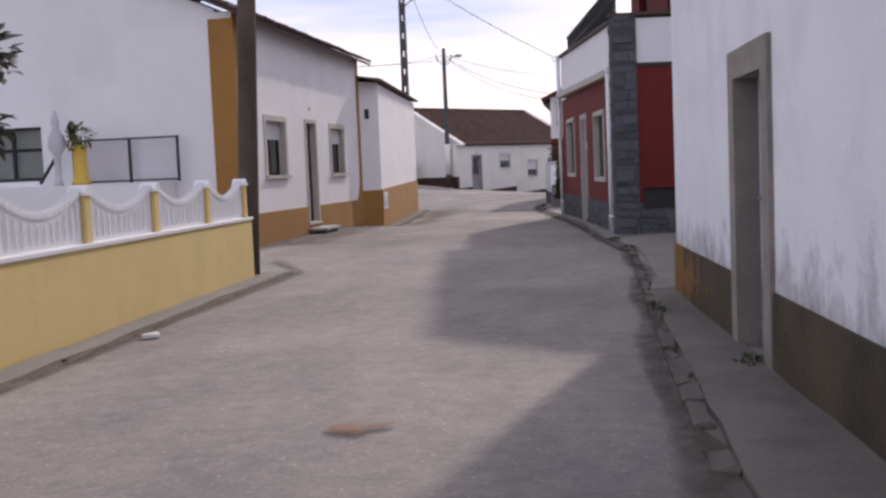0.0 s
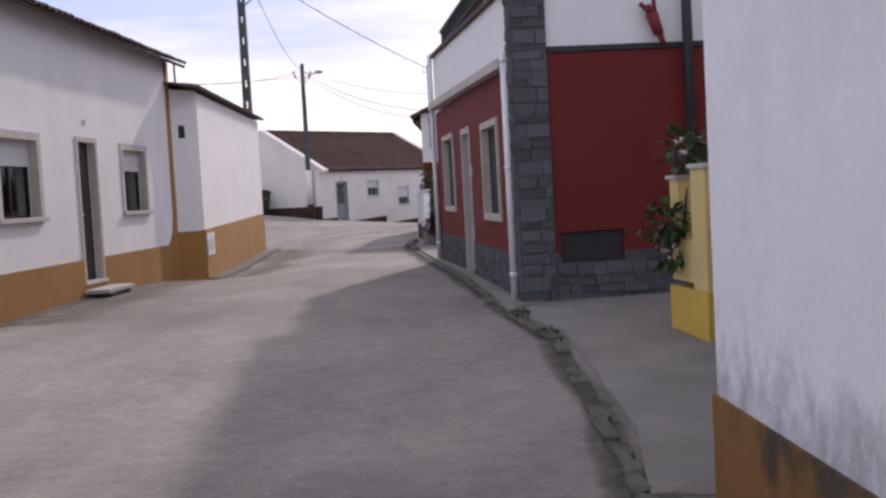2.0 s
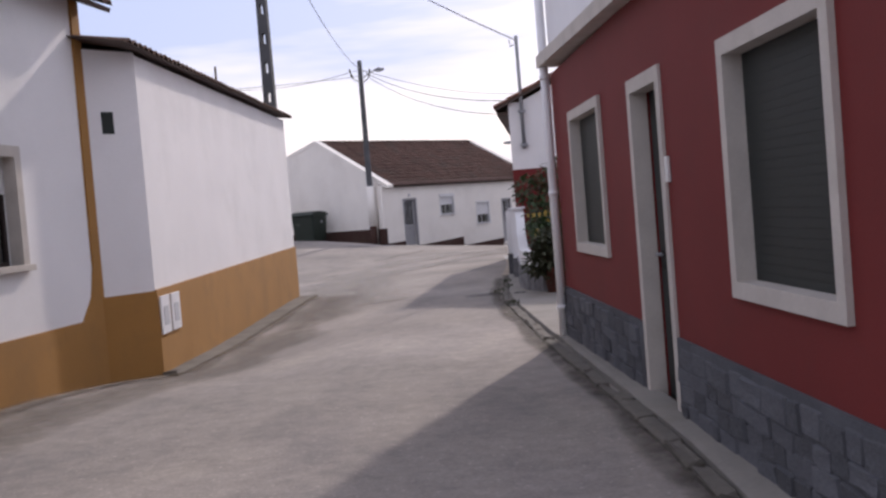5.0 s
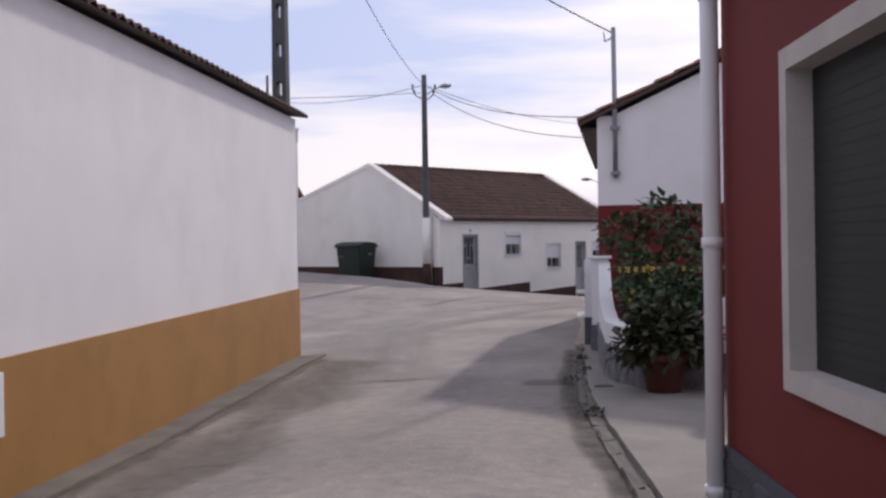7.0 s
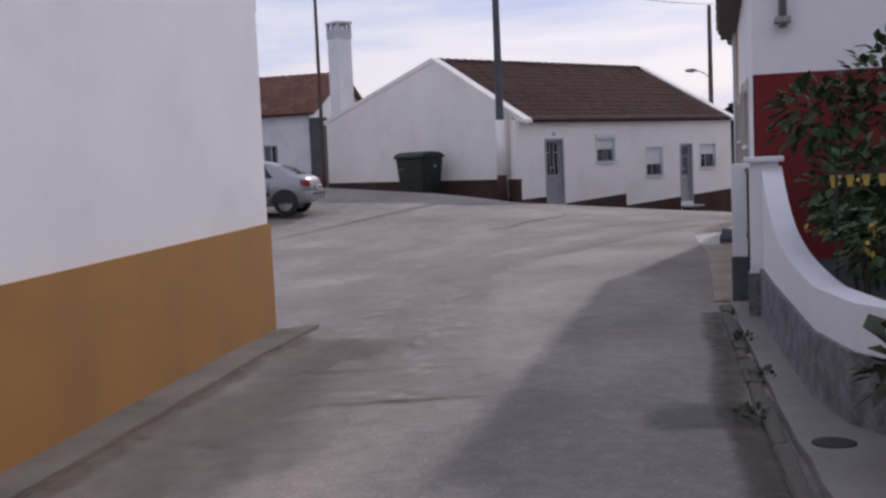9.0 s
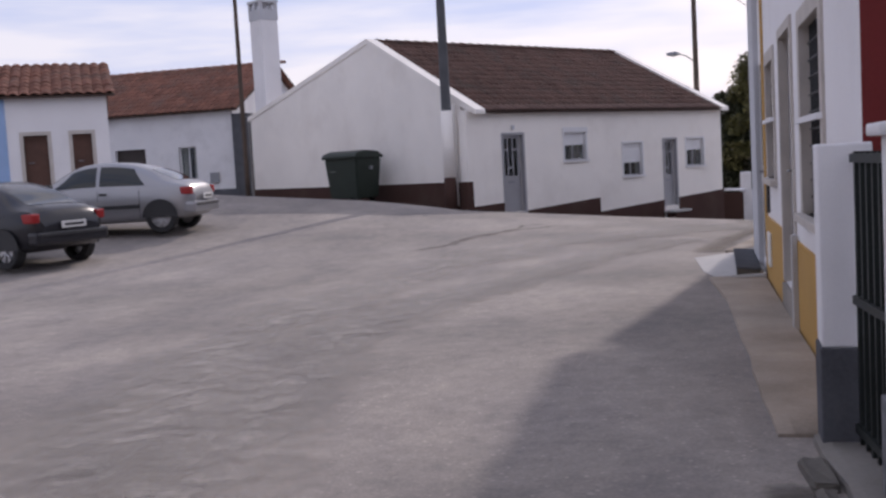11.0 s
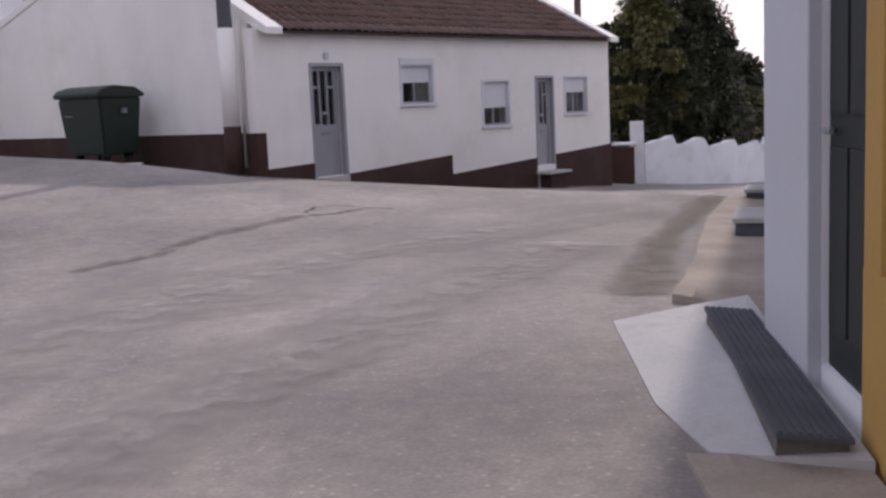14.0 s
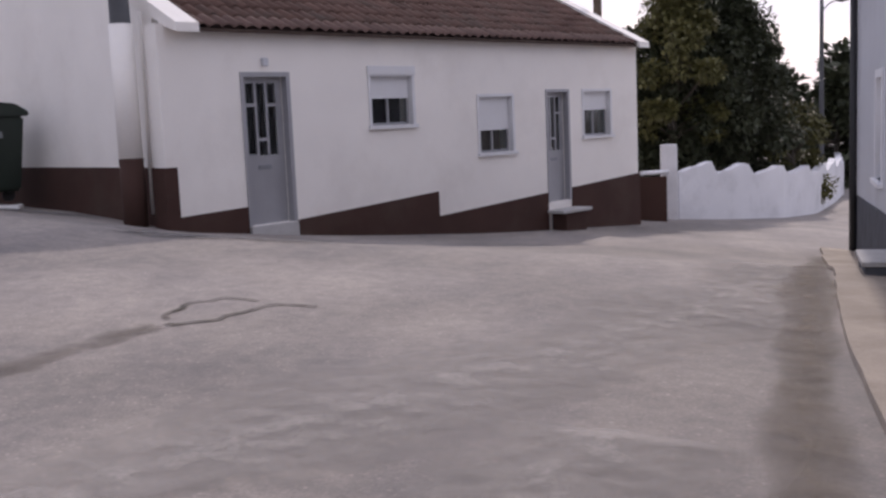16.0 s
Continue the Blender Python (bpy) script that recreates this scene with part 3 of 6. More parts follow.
def tiled_slope(house, x0, x1, eave, ridge, mat, tile_mat, under="eave_wood", w=0.2, row=0.36):
    """One tiled slope between eave and ridge, both (y, z) in the house's frame, over a board deck."""
    rng = random.Random(7)
    e, r = Vector((0, *eave)), Vector((0, *ridge))
    length = (r - e).length
    n = max(2, round(length / row))
    cols = round((x1 - x0) / w)
    w = (x1 - x0) / cols
    deck = bmesh.new()
    nrm = Vector((0, -(ridge[1] - eave[1]), ridge[0] - eave[0])).normalized()
    if nrm.z < 0:
        nrm.negate()
    lo, hi = e - nrm * 0.05, r - nrm * 0.05
    vs = [deck.verts.new(p) for p in ((x0, e.y, e.z), (x1, e.y, e.z), (x1, r.y, r.z), (x0, r.y, r.z),
                                      (x0, lo.y, lo.z), (x1, lo.y, lo.z), (x1, hi.y, hi.z), (x0, hi.y, hi.z))]
    for f in ((0, 1, 2, 3), (7, 6, 5, 4), (0, 4, 5, 1), (1, 5, 6, 2), (2, 6, 7, 3), (3, 7, 4, 0)):
        deck.faces.new([vs[i] for i in f])
    roof = part("roof", deck, M[under], house)
    bm = bmesh.new()
    flip = ridge[0] < eave[0]
    for j in range(1, n):
        a, b = e.lerp(r, j / n), e.lerp(r, min(1, (j + 1.12) / n))
        for i in range(cols):
            tile_strip(bm, x0 + i * w, (a.y, a.z), (b.y, b.z), w, rng.uniform(-0.008, 0.012))
    if flip:
        for f in bm.faces:
            f.normal_flip()
    ob = part("roof_tiles", bm, M[mat], roof)
    ob["kind"] = "stuff"
    one = bmesh.new()
    a, b = e, e.lerp(r, 1.12 / n)
    tile_strip(one, 0, (a.y, a.z), (b.y, b.z), w)
    me = mesh_of("tile", one, M[tile_mat])
    for i in range(cols):
        t = new("tile", me)
        t.parent = roof
        t.location = (x0 + i * w, rng.uniform(-0.012, 0.012), rng.uniform(-0.006, 0.006))
    return roof


def ridge_caps(house, x0, x1, y, z, mat):
    bm = bmesh.new()
    x = x0
    while x < x1 - 0.05:
        a = [bm.verts.new((x, y + 0.13 * math.cos(math.pi * i / 6), z + 0.02 + 0.12 * math.sin(math.pi * i / 6))) for i in range(7)]
        b = [bm.verts.new((x + 0.4, y + 0.11 * math.cos(math.pi * i / 6), z + 0.10 * math.sin(math.pi * i / 6))) for i in range(7)]
        for i in range(6):
            bm.faces.new((a[i], b[i], b[i + 1], a[i + 1])).smooth = True
        bm.faces.new(a)
        x += 0.37
    part("ridge_tiles", bm, M[mat], house)


def place(x, y, angle, z=0.0):
    return pose(x, y, z, 0, 0, angle)


# ---- houses on one side of the street ----
def gable_end(house, x0, x1, y0, y1, z0, z_eave, z_back, ridge_y, z_ridge, mat, name="gable_wall", holes=(), raise_by=0.0):
    """An end wall across a house, from y0 to y1, with the roof's outline above its rectangular part."""
    low = min(z_eave, z_back)
    bm = bmesh.new()
    wall_with_openings(bm, y0, y1, z0, low, x0, x1, list(holes))
    pts = [(y0, low), (y1, low), (y1, z_back + raise_by + 0.001), (ridge_y, z_ridge + raise_by), (y0, z_eave + raise_by + 0.001)]
    prism(bm, pts, x0, x1)
    for v in bm.verts:
        v.co = (v.co.y, v.co.x, v.co.z)
    return part(name, bm, M[mat], house)


# long white house with an ochre plinth
L2 = thing("house", place(-5.43, 13.94, 90.55, -0.08) @ Matrix.Diagonal((1.028, 1, 1, 1)), "long white house with ochre plinth and brown tiled roof", "house", "street houses")
L2_HOLES = [(1.39, 2.46, 2.03, 3.05), (3.81, 4.46, 1.02, 3.10), (5.62, 6.69, 2.03, 3.05)]
bm = bmesh.new()
wall_with_openings(bm, 0, 8.25, 0.2, 4.82, 0, 0.3, L2_HOLES)
part("wall", bm, M["plaster"], L2)
bm = bmesh.new()
wall_with_openings(bm, 0.0, 8.25, 0.2, 1.36, -0.025, 0.0, [(3.81 - 0.07, 4.46 + 0.07, 1.02, 2)])
part("plinth", bm, M["ochre"], L2, "ochre painted plinth")
bm = bmesh.new()
prism(bm, [(-0.02, 1.36), (0.42, 1.36), (0.30, 1.55), (0.2, 1.8), (0.18, 4.79), (-0.02, 4.79)], -0.024, 0)
part("corner_band", bm, M["ochre"], L2, "ochre corner band")
bm = bmesh.new()
prism(bm, [(7.75, 1.36), (8.25, 1.36), (8.25, 4.79), (8.08, 4.79), (8.06, 1.9), (7.98, 1.6)], -0.024, 0)
part("corner_band", bm, M["ochre"], L2, "ochre corner band")
gable_end(L2, 0.0, 0.3, 0.3, 8.0, 0.2, 4.86, 4.72, 4.0, 6.5, "plaster", holes=[(3.62, 4.82, 2.1, 3.05)])
gable_end(L2, 7.95, 8.25, 0.3, 8.0, 0.2, 4.86, 4.72, 4.0, 6.5, "plaster")
bm = bmesh.new()
quad_box(bm, -0.024, 0, -0.02, 0.42, 0.2, 4.7)
part("corner_band", bm, M["ochre"], L2, "ochre corner band on the gable end")
bm = bmesh.new()
quad_box(bm, 0.3, 7.95, 7.7, 8.0, 0.2, 4.72)
part("back_wall", bm, M["plaster"], L2)
tiled_slope(L2, -0.18, 8.42, (-0.32, 4.72), (4.0, 6.62), "roof", "tile_obj")
tiled_slope(L2, -0.18, 8.42, (8.3, 4.72), (4.0, 6.62), "roof", "tile_obj")
ridge_caps(L2, -0.18, 8.42, 4.0, 6.64, "roof")
for a, b, c, d in (L2_HOLES[0], L2_HOLES[2]):
    opening_fill(L2, a, b, c, d, "w", shutter=0.34, trim=0.1, trim_mat="limestone", recess=0.13, frame_mat="door_dark", curtain=False)
# The dark leaf stands in for the unlit hollow of an open doorway.
leaf_door(L2, *L2_HOLES[1], "door_dark", recess=0.11, trim=0.07)
part("threshold", block(3.72, 4.55, -0.05, 0.28, 0.98, 1.03, 0.006), M["limestone"], L2)
part("doorstep", block(3.62, 4.66, -0.42, -0.03, 0.86, 0.92, 0.01), M["concrete_pale"], L2, "pale stone doorstep slab")
part("doorstep_base", block(3.74, 4.54, -0.38, -0.027, 0.5, 0.86), M["kerb"], L2)
part("number_plate", block(4.08, 4.18, -0.012, 0, 3.36, 3.43), M["limestone"], L2)
# window of the gable end
gw = new("window")
gw.parent = L2
bm = bmesh.new()
wall_with_openings(bm, 3.62, 4.82, 2.1, 3.05, 0.08, 0.13, [(3.67, 4.19, 2.16, 2.62), (4.25, 4.77, 2.16, 2.62), (3.67, 4.19, 2.68, 3.0), (4.25, 4.77, 2.68, 3.0)])
for v in bm.verts:
    v.co = (v.co.y, v.co.x, v.co.z)
part("frame", bm, M["dark_metal"], gw)
part("pane", block(0.10, 0.108, 3.65, 4.79, 2.12, 3.03), M["glass"], gw)
part("blind", block(0.2, 0.22, 3.6, 5.1, 2.0, 3.1), M["curtain"], gw)

# lower wing with an ochre plinth
L3_AT = place(-5.13, 22.94, 96.6)
L3 = thing("house_wing", L3_AT, "low white building with ochre plinth and thin roof edge", "house", "street houses")
bm = bmesh.new()
prism(bm, [(0, 0.1), (10.25, 0.1), (10.25, 4.3), (0, 4.17)], 0, 0.3)
part("wall", bm, M["plaster"], L3)
bm = bmesh.new()
prism(bm, [(-0.01, 0.1), (10.275, 0.1), (10.275, 1.62), (-0.01, 1.5)], -0.025, 0)
part("plinth", bm, M["ochre"], L3, "ochre painted plinth")
part("end_wall", block(9.95, 10.25, 0.3, 6, 0.1, 4.26), M["plaster"], L3)
part("end_plinth", block(10.25, 9.765, 0, 6, 0.1, 1.6), M["ochre"], L3)
part("back_wall", block(0, 9.95, 5.7, 6, 0.1, 5.2), M["plaster"], L3)
bm = bmesh.new()
prism(bm, [(-0.14, 4.29), (6.2, 5.37), (6.2, 5.385), (-0.14, 4.305)], -0.75, 10.4)
for v in bm.verts:
    v.co = (v.co.y, v.co.x, v.co.z - 0.09 + 0.0135 * v.co.y)
part("roof", bm, M["eave_wood"], L3, "thin dark roof edge")
bm = bmesh.new()
rng = random.Random(3)
for i in range(56):
    x = -0.72 + i * 0.2
    up = -0.085 + 0.0135 * x
    tile_strip(bm, x, (-0.15, 4.26 + up + rng.uniform(-0.006, 0.006)), (0.5, 4.37 + up), 0.2)
part("roof_tiles", bm, M["roof"], L3)
bm = bmesh.new()
quad_box(bm, -0.3, 0.713, 0, 0.3, 0.1, 4.2)
ch = part("side_face", bm, M["plaster"], L3)
SIDE = L3_AT.inverted() @ place(-5.53, 22.35, 55.9)
ch.matrix_basis = SIDE
ch2 = part("side_plinth", block(-0.3, 0.722, -0.025, 0, 0.1, 1.49), M["ochre"], L3)
ch2.matrix_basis = SIDE
ch3 = part("vent", block(0.24, 0.38, -0.012, 0.0, 3.28, 3.52), M["dark_metal"], L3, "small dark wall vent")
ch3.matrix_basis = SIDE
for x in (0.03, 0.47):
    mb = part("meter_box", block(x, x + 0.36, -0.05, -0.026, 0.98, 1.42, 0.008), M["white_paint"], L3, "white utility meter box")
    part("hatch", block(x + 0.08, x + 0.28, -0.056, -0.05, 1.08, 1.3, 0.004), M["plaster_shade"], mb)

# ---- the red house ----
RED_AT = place(-0.538, 23.016, -80.52)
RED = thing("house", RED_AT, "dark red house with blue-grey stone plinth and white parapet", "house", "street houses")
RED_HOLES = [(1.53, 2.88, 1.73, 2.88), (4.1, 4.83, 0.72, 2.84), (6.22, 7.42, 1.67, 2.79)]
bm = bmesh.new()
wall_with_openings(bm, 0.4, 8.5, 0.1, 3.46, 0, 0.32, RED_HOLES)
part("wall", bm, M["red"], RED)
VENT = (0.42, 1.14, 1.14, 1.48)
bm = bmesh.new()
wall_with_openings(bm, 0.32, 9, 0.1, 3.46, 8.44, 8.76, [VENT])
for v in bm.verts:
    v.co = (v.co.y, v.co.x, v.co.z)
part("side_wall", bm, M["red"], RED)
# Solid black block paints the darkness inside the vent opening.
part("vent", block(8.44, 8.72, 0.425, 1.135, 1.145, 1.475), M["trim_black"], RED, "cellar vent filled black for its dark hollow")
part("far_wall", block(0.4, 0.72, 0.32, 9, 0.1, 3.66), M["red"], RED)
part("back_wall", block(0.72, 8.44, 8.7, 9, 0.1, 3.66), M["red"], RED)


def sloped(x0, x1, y0, y1, low, high):
    """A bar along the front whose lower and upper edges (z at x0, z at x1) fall gently towards x1."""
    bm = bmesh.new()
    prism(bm, [(x0, low[0]), (x1, low[1]), (x1, high[1]), (x0, high[0])], y0, y1)
    return bm


part("cornice", sloped(0.34, 8.47, -0.13, 0.32, (3.54, 3.35), (3.66, 3.46)), M["limestone"], RED, "pale projecting cornice band")
part("parapet", sloped(0.4, 8.5, 0.0, 0.2, (3.655, 3.455), (4.5, 4.2)), M["white_paint"], RED, "white parapet")
part("side_parapet", block(8.54, 8.74, 0.3, 9, 3.52, 4.24), M["white_paint"], RED, "white parapet")
part("side_line", block(8.52, 8.78, 0.37, 9, 3.46, 3.52), M["trim_black"], RED)
part("far_parapet", block(0.4, 0.6, 0.2, 9, 3.66, 4.5), M["white_paint"], RED)
part("terrace", block(0.6, 8.54, 0.2, 8.7, 3.35, 3.45), M["concrete"], RED)
part("coping", sloped(0.35, 8.48, -0.06, 0.24, (4.5, 4.2), (4.56, 4.26)), M["eave_wood"], RED, "dark parapet coping")
part("side_coping", block(8.5, 8.8, -0.06, 9, 4.28, 4.33, 0.01), M["eave_wood"], RED)
bm = bmesh.new()
for x in np.linspace(1.2, 8.4, 49):
    tube(bm, (x, 0.1, 4.3), (x, 0.1, 4.86), 0.012, seg=6)
tube(bm, (1.1, 0.1, 4.88), (8.6, 0.1, 4.88), 0.03, seg=8)
tube(bm, (1.1, 0.1, 4.62), (8.6, 0.1, 4.62), 0.018, seg=8)
part("railing", bm, M["trim_black"], RED, "dark metal balcony railing")
bm = bmesh.new()
wall_with_openings(bm, 1.2, 7.6, 3.66, 6.5, 1.6, 1.9, [(2.2, 3.2, 3.7, 5.8), (5.3, 6.5, 4.4, 5.8)])
part("upper_wall", bm, M["red"], RED)
bm = bmesh.new()
wall_with_openings(bm, 1.9, 8.7, 3.66, 6.5, 7.3, 7.6, [(3.0, 4.0, 4.4, 5.8)])
for v in bm.verts:
    v.co = (v.co.y, v.co.x, v.co.z)
part("upper_side_wall", bm, M["red"], RED)
part("upper_far_wall", block(1.2, 1.5, 1.9, 8.7, 3.66, 6.5), M["red"], RED)
for a, b, c, d in ((2.2, 3.2, 3.7, 5.8), (5.3, 6.5, 4.4, 5.8)):
    p = part("upper_window_trim", block(a - 0.1, b + 0.1, 1.57, 1.6, d, d + 0.1), M["white_paint"], RED)
    part("upper_pane", block(a, b, 1.75, 1.77, c, d), M["screen"], RED)
part("upper_pane", block(7.45, 7.47, 3.0, 4.0, 4.4, 5.8), M["screen"], RED)
# Roof out of view, its overhang stretched to throw shadow on the street.
bm = bmesh.new()
prism(bm, [(0.55, 6.2), (9.0, 6.2), (4.8, 7.9)], 0.7, 9.0)
for v in bm.verts:
    v.co = (v.co.y, v.co.x, v.co.z)
part("unseen_upper_roof", bm, M["roof"], RED)
bm = bmesh.new()
wall_with_openings(bm, 0.4, 8.5, 0.1, 1.24, -0.022, 0, [(4.0, 4.93, 0.3, 2)])
part("plinth_bed", bm, M["mortar"], RED, "grey mortar bed of the stone plinth")
bm = bmesh.new()
wall_with_openings(bm, 0.3, 9, 0.1, 1.24, 8.76, 8.782, [VENT])
for v in bm.verts:
    v.co = (v.co.y, v.co.x, v.co.z)
part("side_plinth_bed", bm, M["mortar"], RED)
part("quoin_bed", block(8.48, 8.785, -0.03, 0.36, 0.1, 4.28), M["mortar"], RED)
for a, b, c, d in (RED_HOLES[0], RED_HOLES[2]):
    w = new("window")
    w.parent = RED
    bm = bmesh.new()
    wall_with_openings(bm, a - 0.08, b + 0.08, c - 0.08, d + 0.08, -0.03, 0.2, [(a + 0.004, b - 0.004, c + 0.004, d - 0.004)])
    part("trim", bm, M["limestone"], w, "pale stone window surround")
    slats(w, a + 0.006, b - 0.006, c + 0.005, d - 0.005, 0.07, "screen", "", 0.045)
    part("shutter_back", block(a, b, 0.09, 0.11, c, d), M["screen"], w)
leaf_door(RED, *RED_HOLES[1], "door_green", recess=0.12, trim=0.09, trim_mat="limestone")
part("threshold", block(3.97, 4.96, -0.12, 0.3, 0.5, 0.72, 0.01), M["limestone"], RED)
part("doorbell", block(4.94, 5.01, -0.025, 0, 2.2, 2.36, 0.01), M["sticker"], RED, "small white doorbell plate")
for x, top in ((8.5, 3.5), (0.45, 4.55)):
    bm = bmesh.new()
    tube(bm, (x, -0.07, 0.72), (x, -0.07, top), 0.045, seg=12)
    for z in (1.0, 2.2, 3.4):
        tube(bm, (x, -0.07, z), (x, -0.07, z + 0.05), 0.053, seg=12)
    part("drainpipe", bm, M["white_paint"], RED, "white plastic drainpipe")
bm = bmesh.new()
tube(bm, (8.86, 1.93, 0.76), (8.86, 1.93, 6.4), 0.055, seg=10)
part("dark_pipe", bm, M["trim_black"], RED, "dark vertical pipe on the side wall")

# ---- near white house ----
R1 = thing("house", place(1.53, 7.09, -84.4, -0.14) @ Matrix.Diagonal((0.946, 1, 1, 1)), "old white house with stained dirty ochre plinth", "house", "street houses")
R1_HOLE = (3.15, 4.0, 0.78, 2.56)
bm = bmesh.new()
wall_with_openings(bm, 0, 16, 0.2, 4.95, 0, 0.45, [R1_HOLE, (8, 9, 1.8, 2.9)])
part("wall", bm, M["plaster_damp"], R1)
bm = bmesh.new()
wall_with_openings(bm, 0, 16, 0.2, 1.27, -0.018, 0, [(2.96, 4.19, 0.1, 3)])
part("plinth", bm, M["ochre_dirty"], R1, "dirty ochre plinth with dark damp stains")
part("end_wall", block(0.0, 0.4, 0.45, 7, 0.2, 4.9), M["plaster_old"], R1)
part("end_plinth", block(-0.018, 0.0, -0.018, 7, 0.2, 1.27), M["ochre_dirty"], R1)
part("back_wall", block(0.4, 16, 6.6, 7, 0.2, 4.9), M["plaster_old"], R1)
part("rear_wall", block(15.6, 16, 0.45, 6.6, 0.2, 4.9), M["plaster_old"], R1)
# Unseen roof; eave height and overhang are set to shade the road.
tiled_slope(R1, -0.5, 16.1, (-0.6, 4.78), (3.5, 6.2), "roof_red", "tile_obj_red", w=0.22)
tiled_slope(R1, -0.5, 16.1, (7.2, 4.9), (3.5, 6.2), "roof_red", "tile_obj_red", w=0.22)
a, b, c, d = R1_HOLE
leaf_door(R1, a, b, c, d, "door_blue", recess=0.15, trim=0.18, trim_mat="limestone_old", proud=0.03)
part("threshold", block(a - 0.19, b + 0.19, -0.1, 0.4, 0.5, 0.79, 0.02), M["limestone_old"], R1)
opening_fill(R1, 8, 9, 1.8, 2.9, "w", trim=0.14, trim_mat="limestone_old")

# ---- house by the garden and its neighbours ----
R3 = thing("house", place(-1.88, 43.6, -88.6), "white house with red lower gable and yellow plinth", "house", "street houses")
R3_HOLES = [(5.9, 7.1, 1.5, 2.85), (4.1, 5.15, 0.78, 2.95), (2.35, 3.3, 1.68, 2.85), (1.08, 1.76, 0.72, 2.95)]
bm = bmesh.new()
wall_with_openings(bm, 0, 8.6, 0.0, 4.3, 0, 0.32, R3_HOLES)
part("wall", bm, M["plaster"], R3)
bm = bmesh.new()
wall_with_openings(bm, 1.76, 8.6, 0.0, 1.25, -0.02, 0, [(4.02, 5.23, 0.0, 2)])
part("plinth", bm, M["yellow_ochre"], R3, "yellow ochre plinth")
part("corner_band", block(1.77, 1.97, -0.02, 0.0, 1.25, 4.1), M["yellow_ochre"], R3, "yellow ochre band beside the door")
gable_end(R3, 8.28, 8.6, 0.32, 8.5, 0.0, 4.42, 4.42, 4.2, 6.2, "plaster")
# Far gable takes the greyer plaster, its shade put into the colour.
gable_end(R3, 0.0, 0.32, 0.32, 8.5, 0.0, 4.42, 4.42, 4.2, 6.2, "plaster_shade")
part("gable_corner", block(8.28, 8.6, 0.0, 0.32, 4.3, 4.4), M["plaster"], R3)
part("gable_red_band", block(8.6, 8.625, 0.0, 8.5, 1.0, 2.9), M["red"], R3, "dark red painted band")
part("gable_plinth", block(8.6, 8.63, 0.0, 8.5, 0.0, 1.0), M["mortar"], R3)
part("back_wall", block(0.32, 8.28, 8.2, 8.5, 0.0, 4.42), M["plaster"], R3)
tiled_slope(R3, -0.1, 8.75, (-0.3, 4.28), (4.2, 6.32), "roof_red", "tile_obj_red")
tiled_slope(R3, -0.1, 8.75, (8.8, 4.3), (4.2, 6.32), "roof_red", "tile_obj_red")
ridge_caps(R3, -0.1, 8.75, 4.2, 6.34, "roof_red")
part("soffit", block(0, 8.6, -0.26, 0, 4.14, 4.2), M["eave_wood"], R3, "dark wooden eave soffit")
for hole in (R3_HOLES[0], R3_HOLES[2]):
    w = opening_fill(R3, *hole, "w", trim=0.12, trim_mat="limestone", recess=0.16, frame_mat="door_dark", curtain=False)
    a, b, c, d = hole
    bm = bmesh.new()
    for i in range(1, 9):
        x = a + (b - a) * i / 9
        tube(bm, (x, 0.05, c), (x, 0.05, d), 0.009, seg=6)
    for i in range(1, 11):
        z = c + (d - c) * i / 11
        tube(bm, (a, 0.05, z), (b, 0.05, z), 0.009, seg=6)
    part("grille", bm, M["trim_black"], w, "dark iron lattice grille")
    bm = bmesh.new()
    quad_box(bm, a - 0.12, b + 0.12, -0.05, -0.02, (c + d) / 2 - 0.02, (c + d) / 2 + 0.02)
    part("bar", bm, M["white_paint"], w)
leaf_door(R3, *R3_HOLES[1], "door_dark", recess=0.08, trim=0.08)
leaf_door(R3, *R3_HOLES[3], "door_green", recess=0.03, trim=0.0)
part("threshold", block(4.04, 5.21, -0.035, 0.05, 0.4, 0.77, 0.01), M["limestone_old"], R3)
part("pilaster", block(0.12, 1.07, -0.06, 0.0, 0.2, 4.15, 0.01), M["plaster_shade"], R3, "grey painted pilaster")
mb = part("meter_box", block(2.3, 2.65, -0.04, -0.02, 0.75, 1.1, 0.006), M["sticker"], R3, "white utility meter box")
part("mail_slot", block(2.2, 2.34, -0.03, 0, 1.3, 1.6, 0.03), M["trim_black"], R3, "dark oval letter box")
bm = bmesh.new()
quad_box(bm, 5.3, 5.42, -0.06, -0.02, 0.5, 1.3)
part("jamb_post", bm, M["concrete_pale"], R3, "short cement post beside the door")

R4 = thing("house", place(1.2, 61.5, -99.83), "plain greyish white house at the lane", "house", "street houses")
R4_HOLES = [(6.85, 7.65, 0.55, 2.6), (9.4, 10.3, 1.2, 2.4), (12.35, 13.2, 0.75, 2.8), (14.6, 15.6, 1.5, 2.7), (4.0, 4.9, 1.0, 2.3)]
bm = bmesh.new()
wall_with_openings(bm, 0, 17.9, -1.6, 4.1, 0, 0.3, R4_HOLES)
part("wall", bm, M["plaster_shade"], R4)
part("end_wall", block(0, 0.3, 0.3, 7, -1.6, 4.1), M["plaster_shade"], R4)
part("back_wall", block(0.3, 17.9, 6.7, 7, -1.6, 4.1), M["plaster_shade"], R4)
part("roof", block(-0.1, 17.9, -0.18, 7.2, 4.1, 4.2), M["roof_red"], R4)
for h in (R4_HOLES[0], R4_HOLES[2]):
    leaf_door(R4, *h, "grey_metal", recess=0.2, trim=0.1, trim_mat="white_paint")
for h in (R4_HOLES[1], R4_HOLES[3], R4_HOLES[4]):
    opening_fill(R4, *h, "w", shutter=0.5, trim=0.1, trim_mat="white_paint")
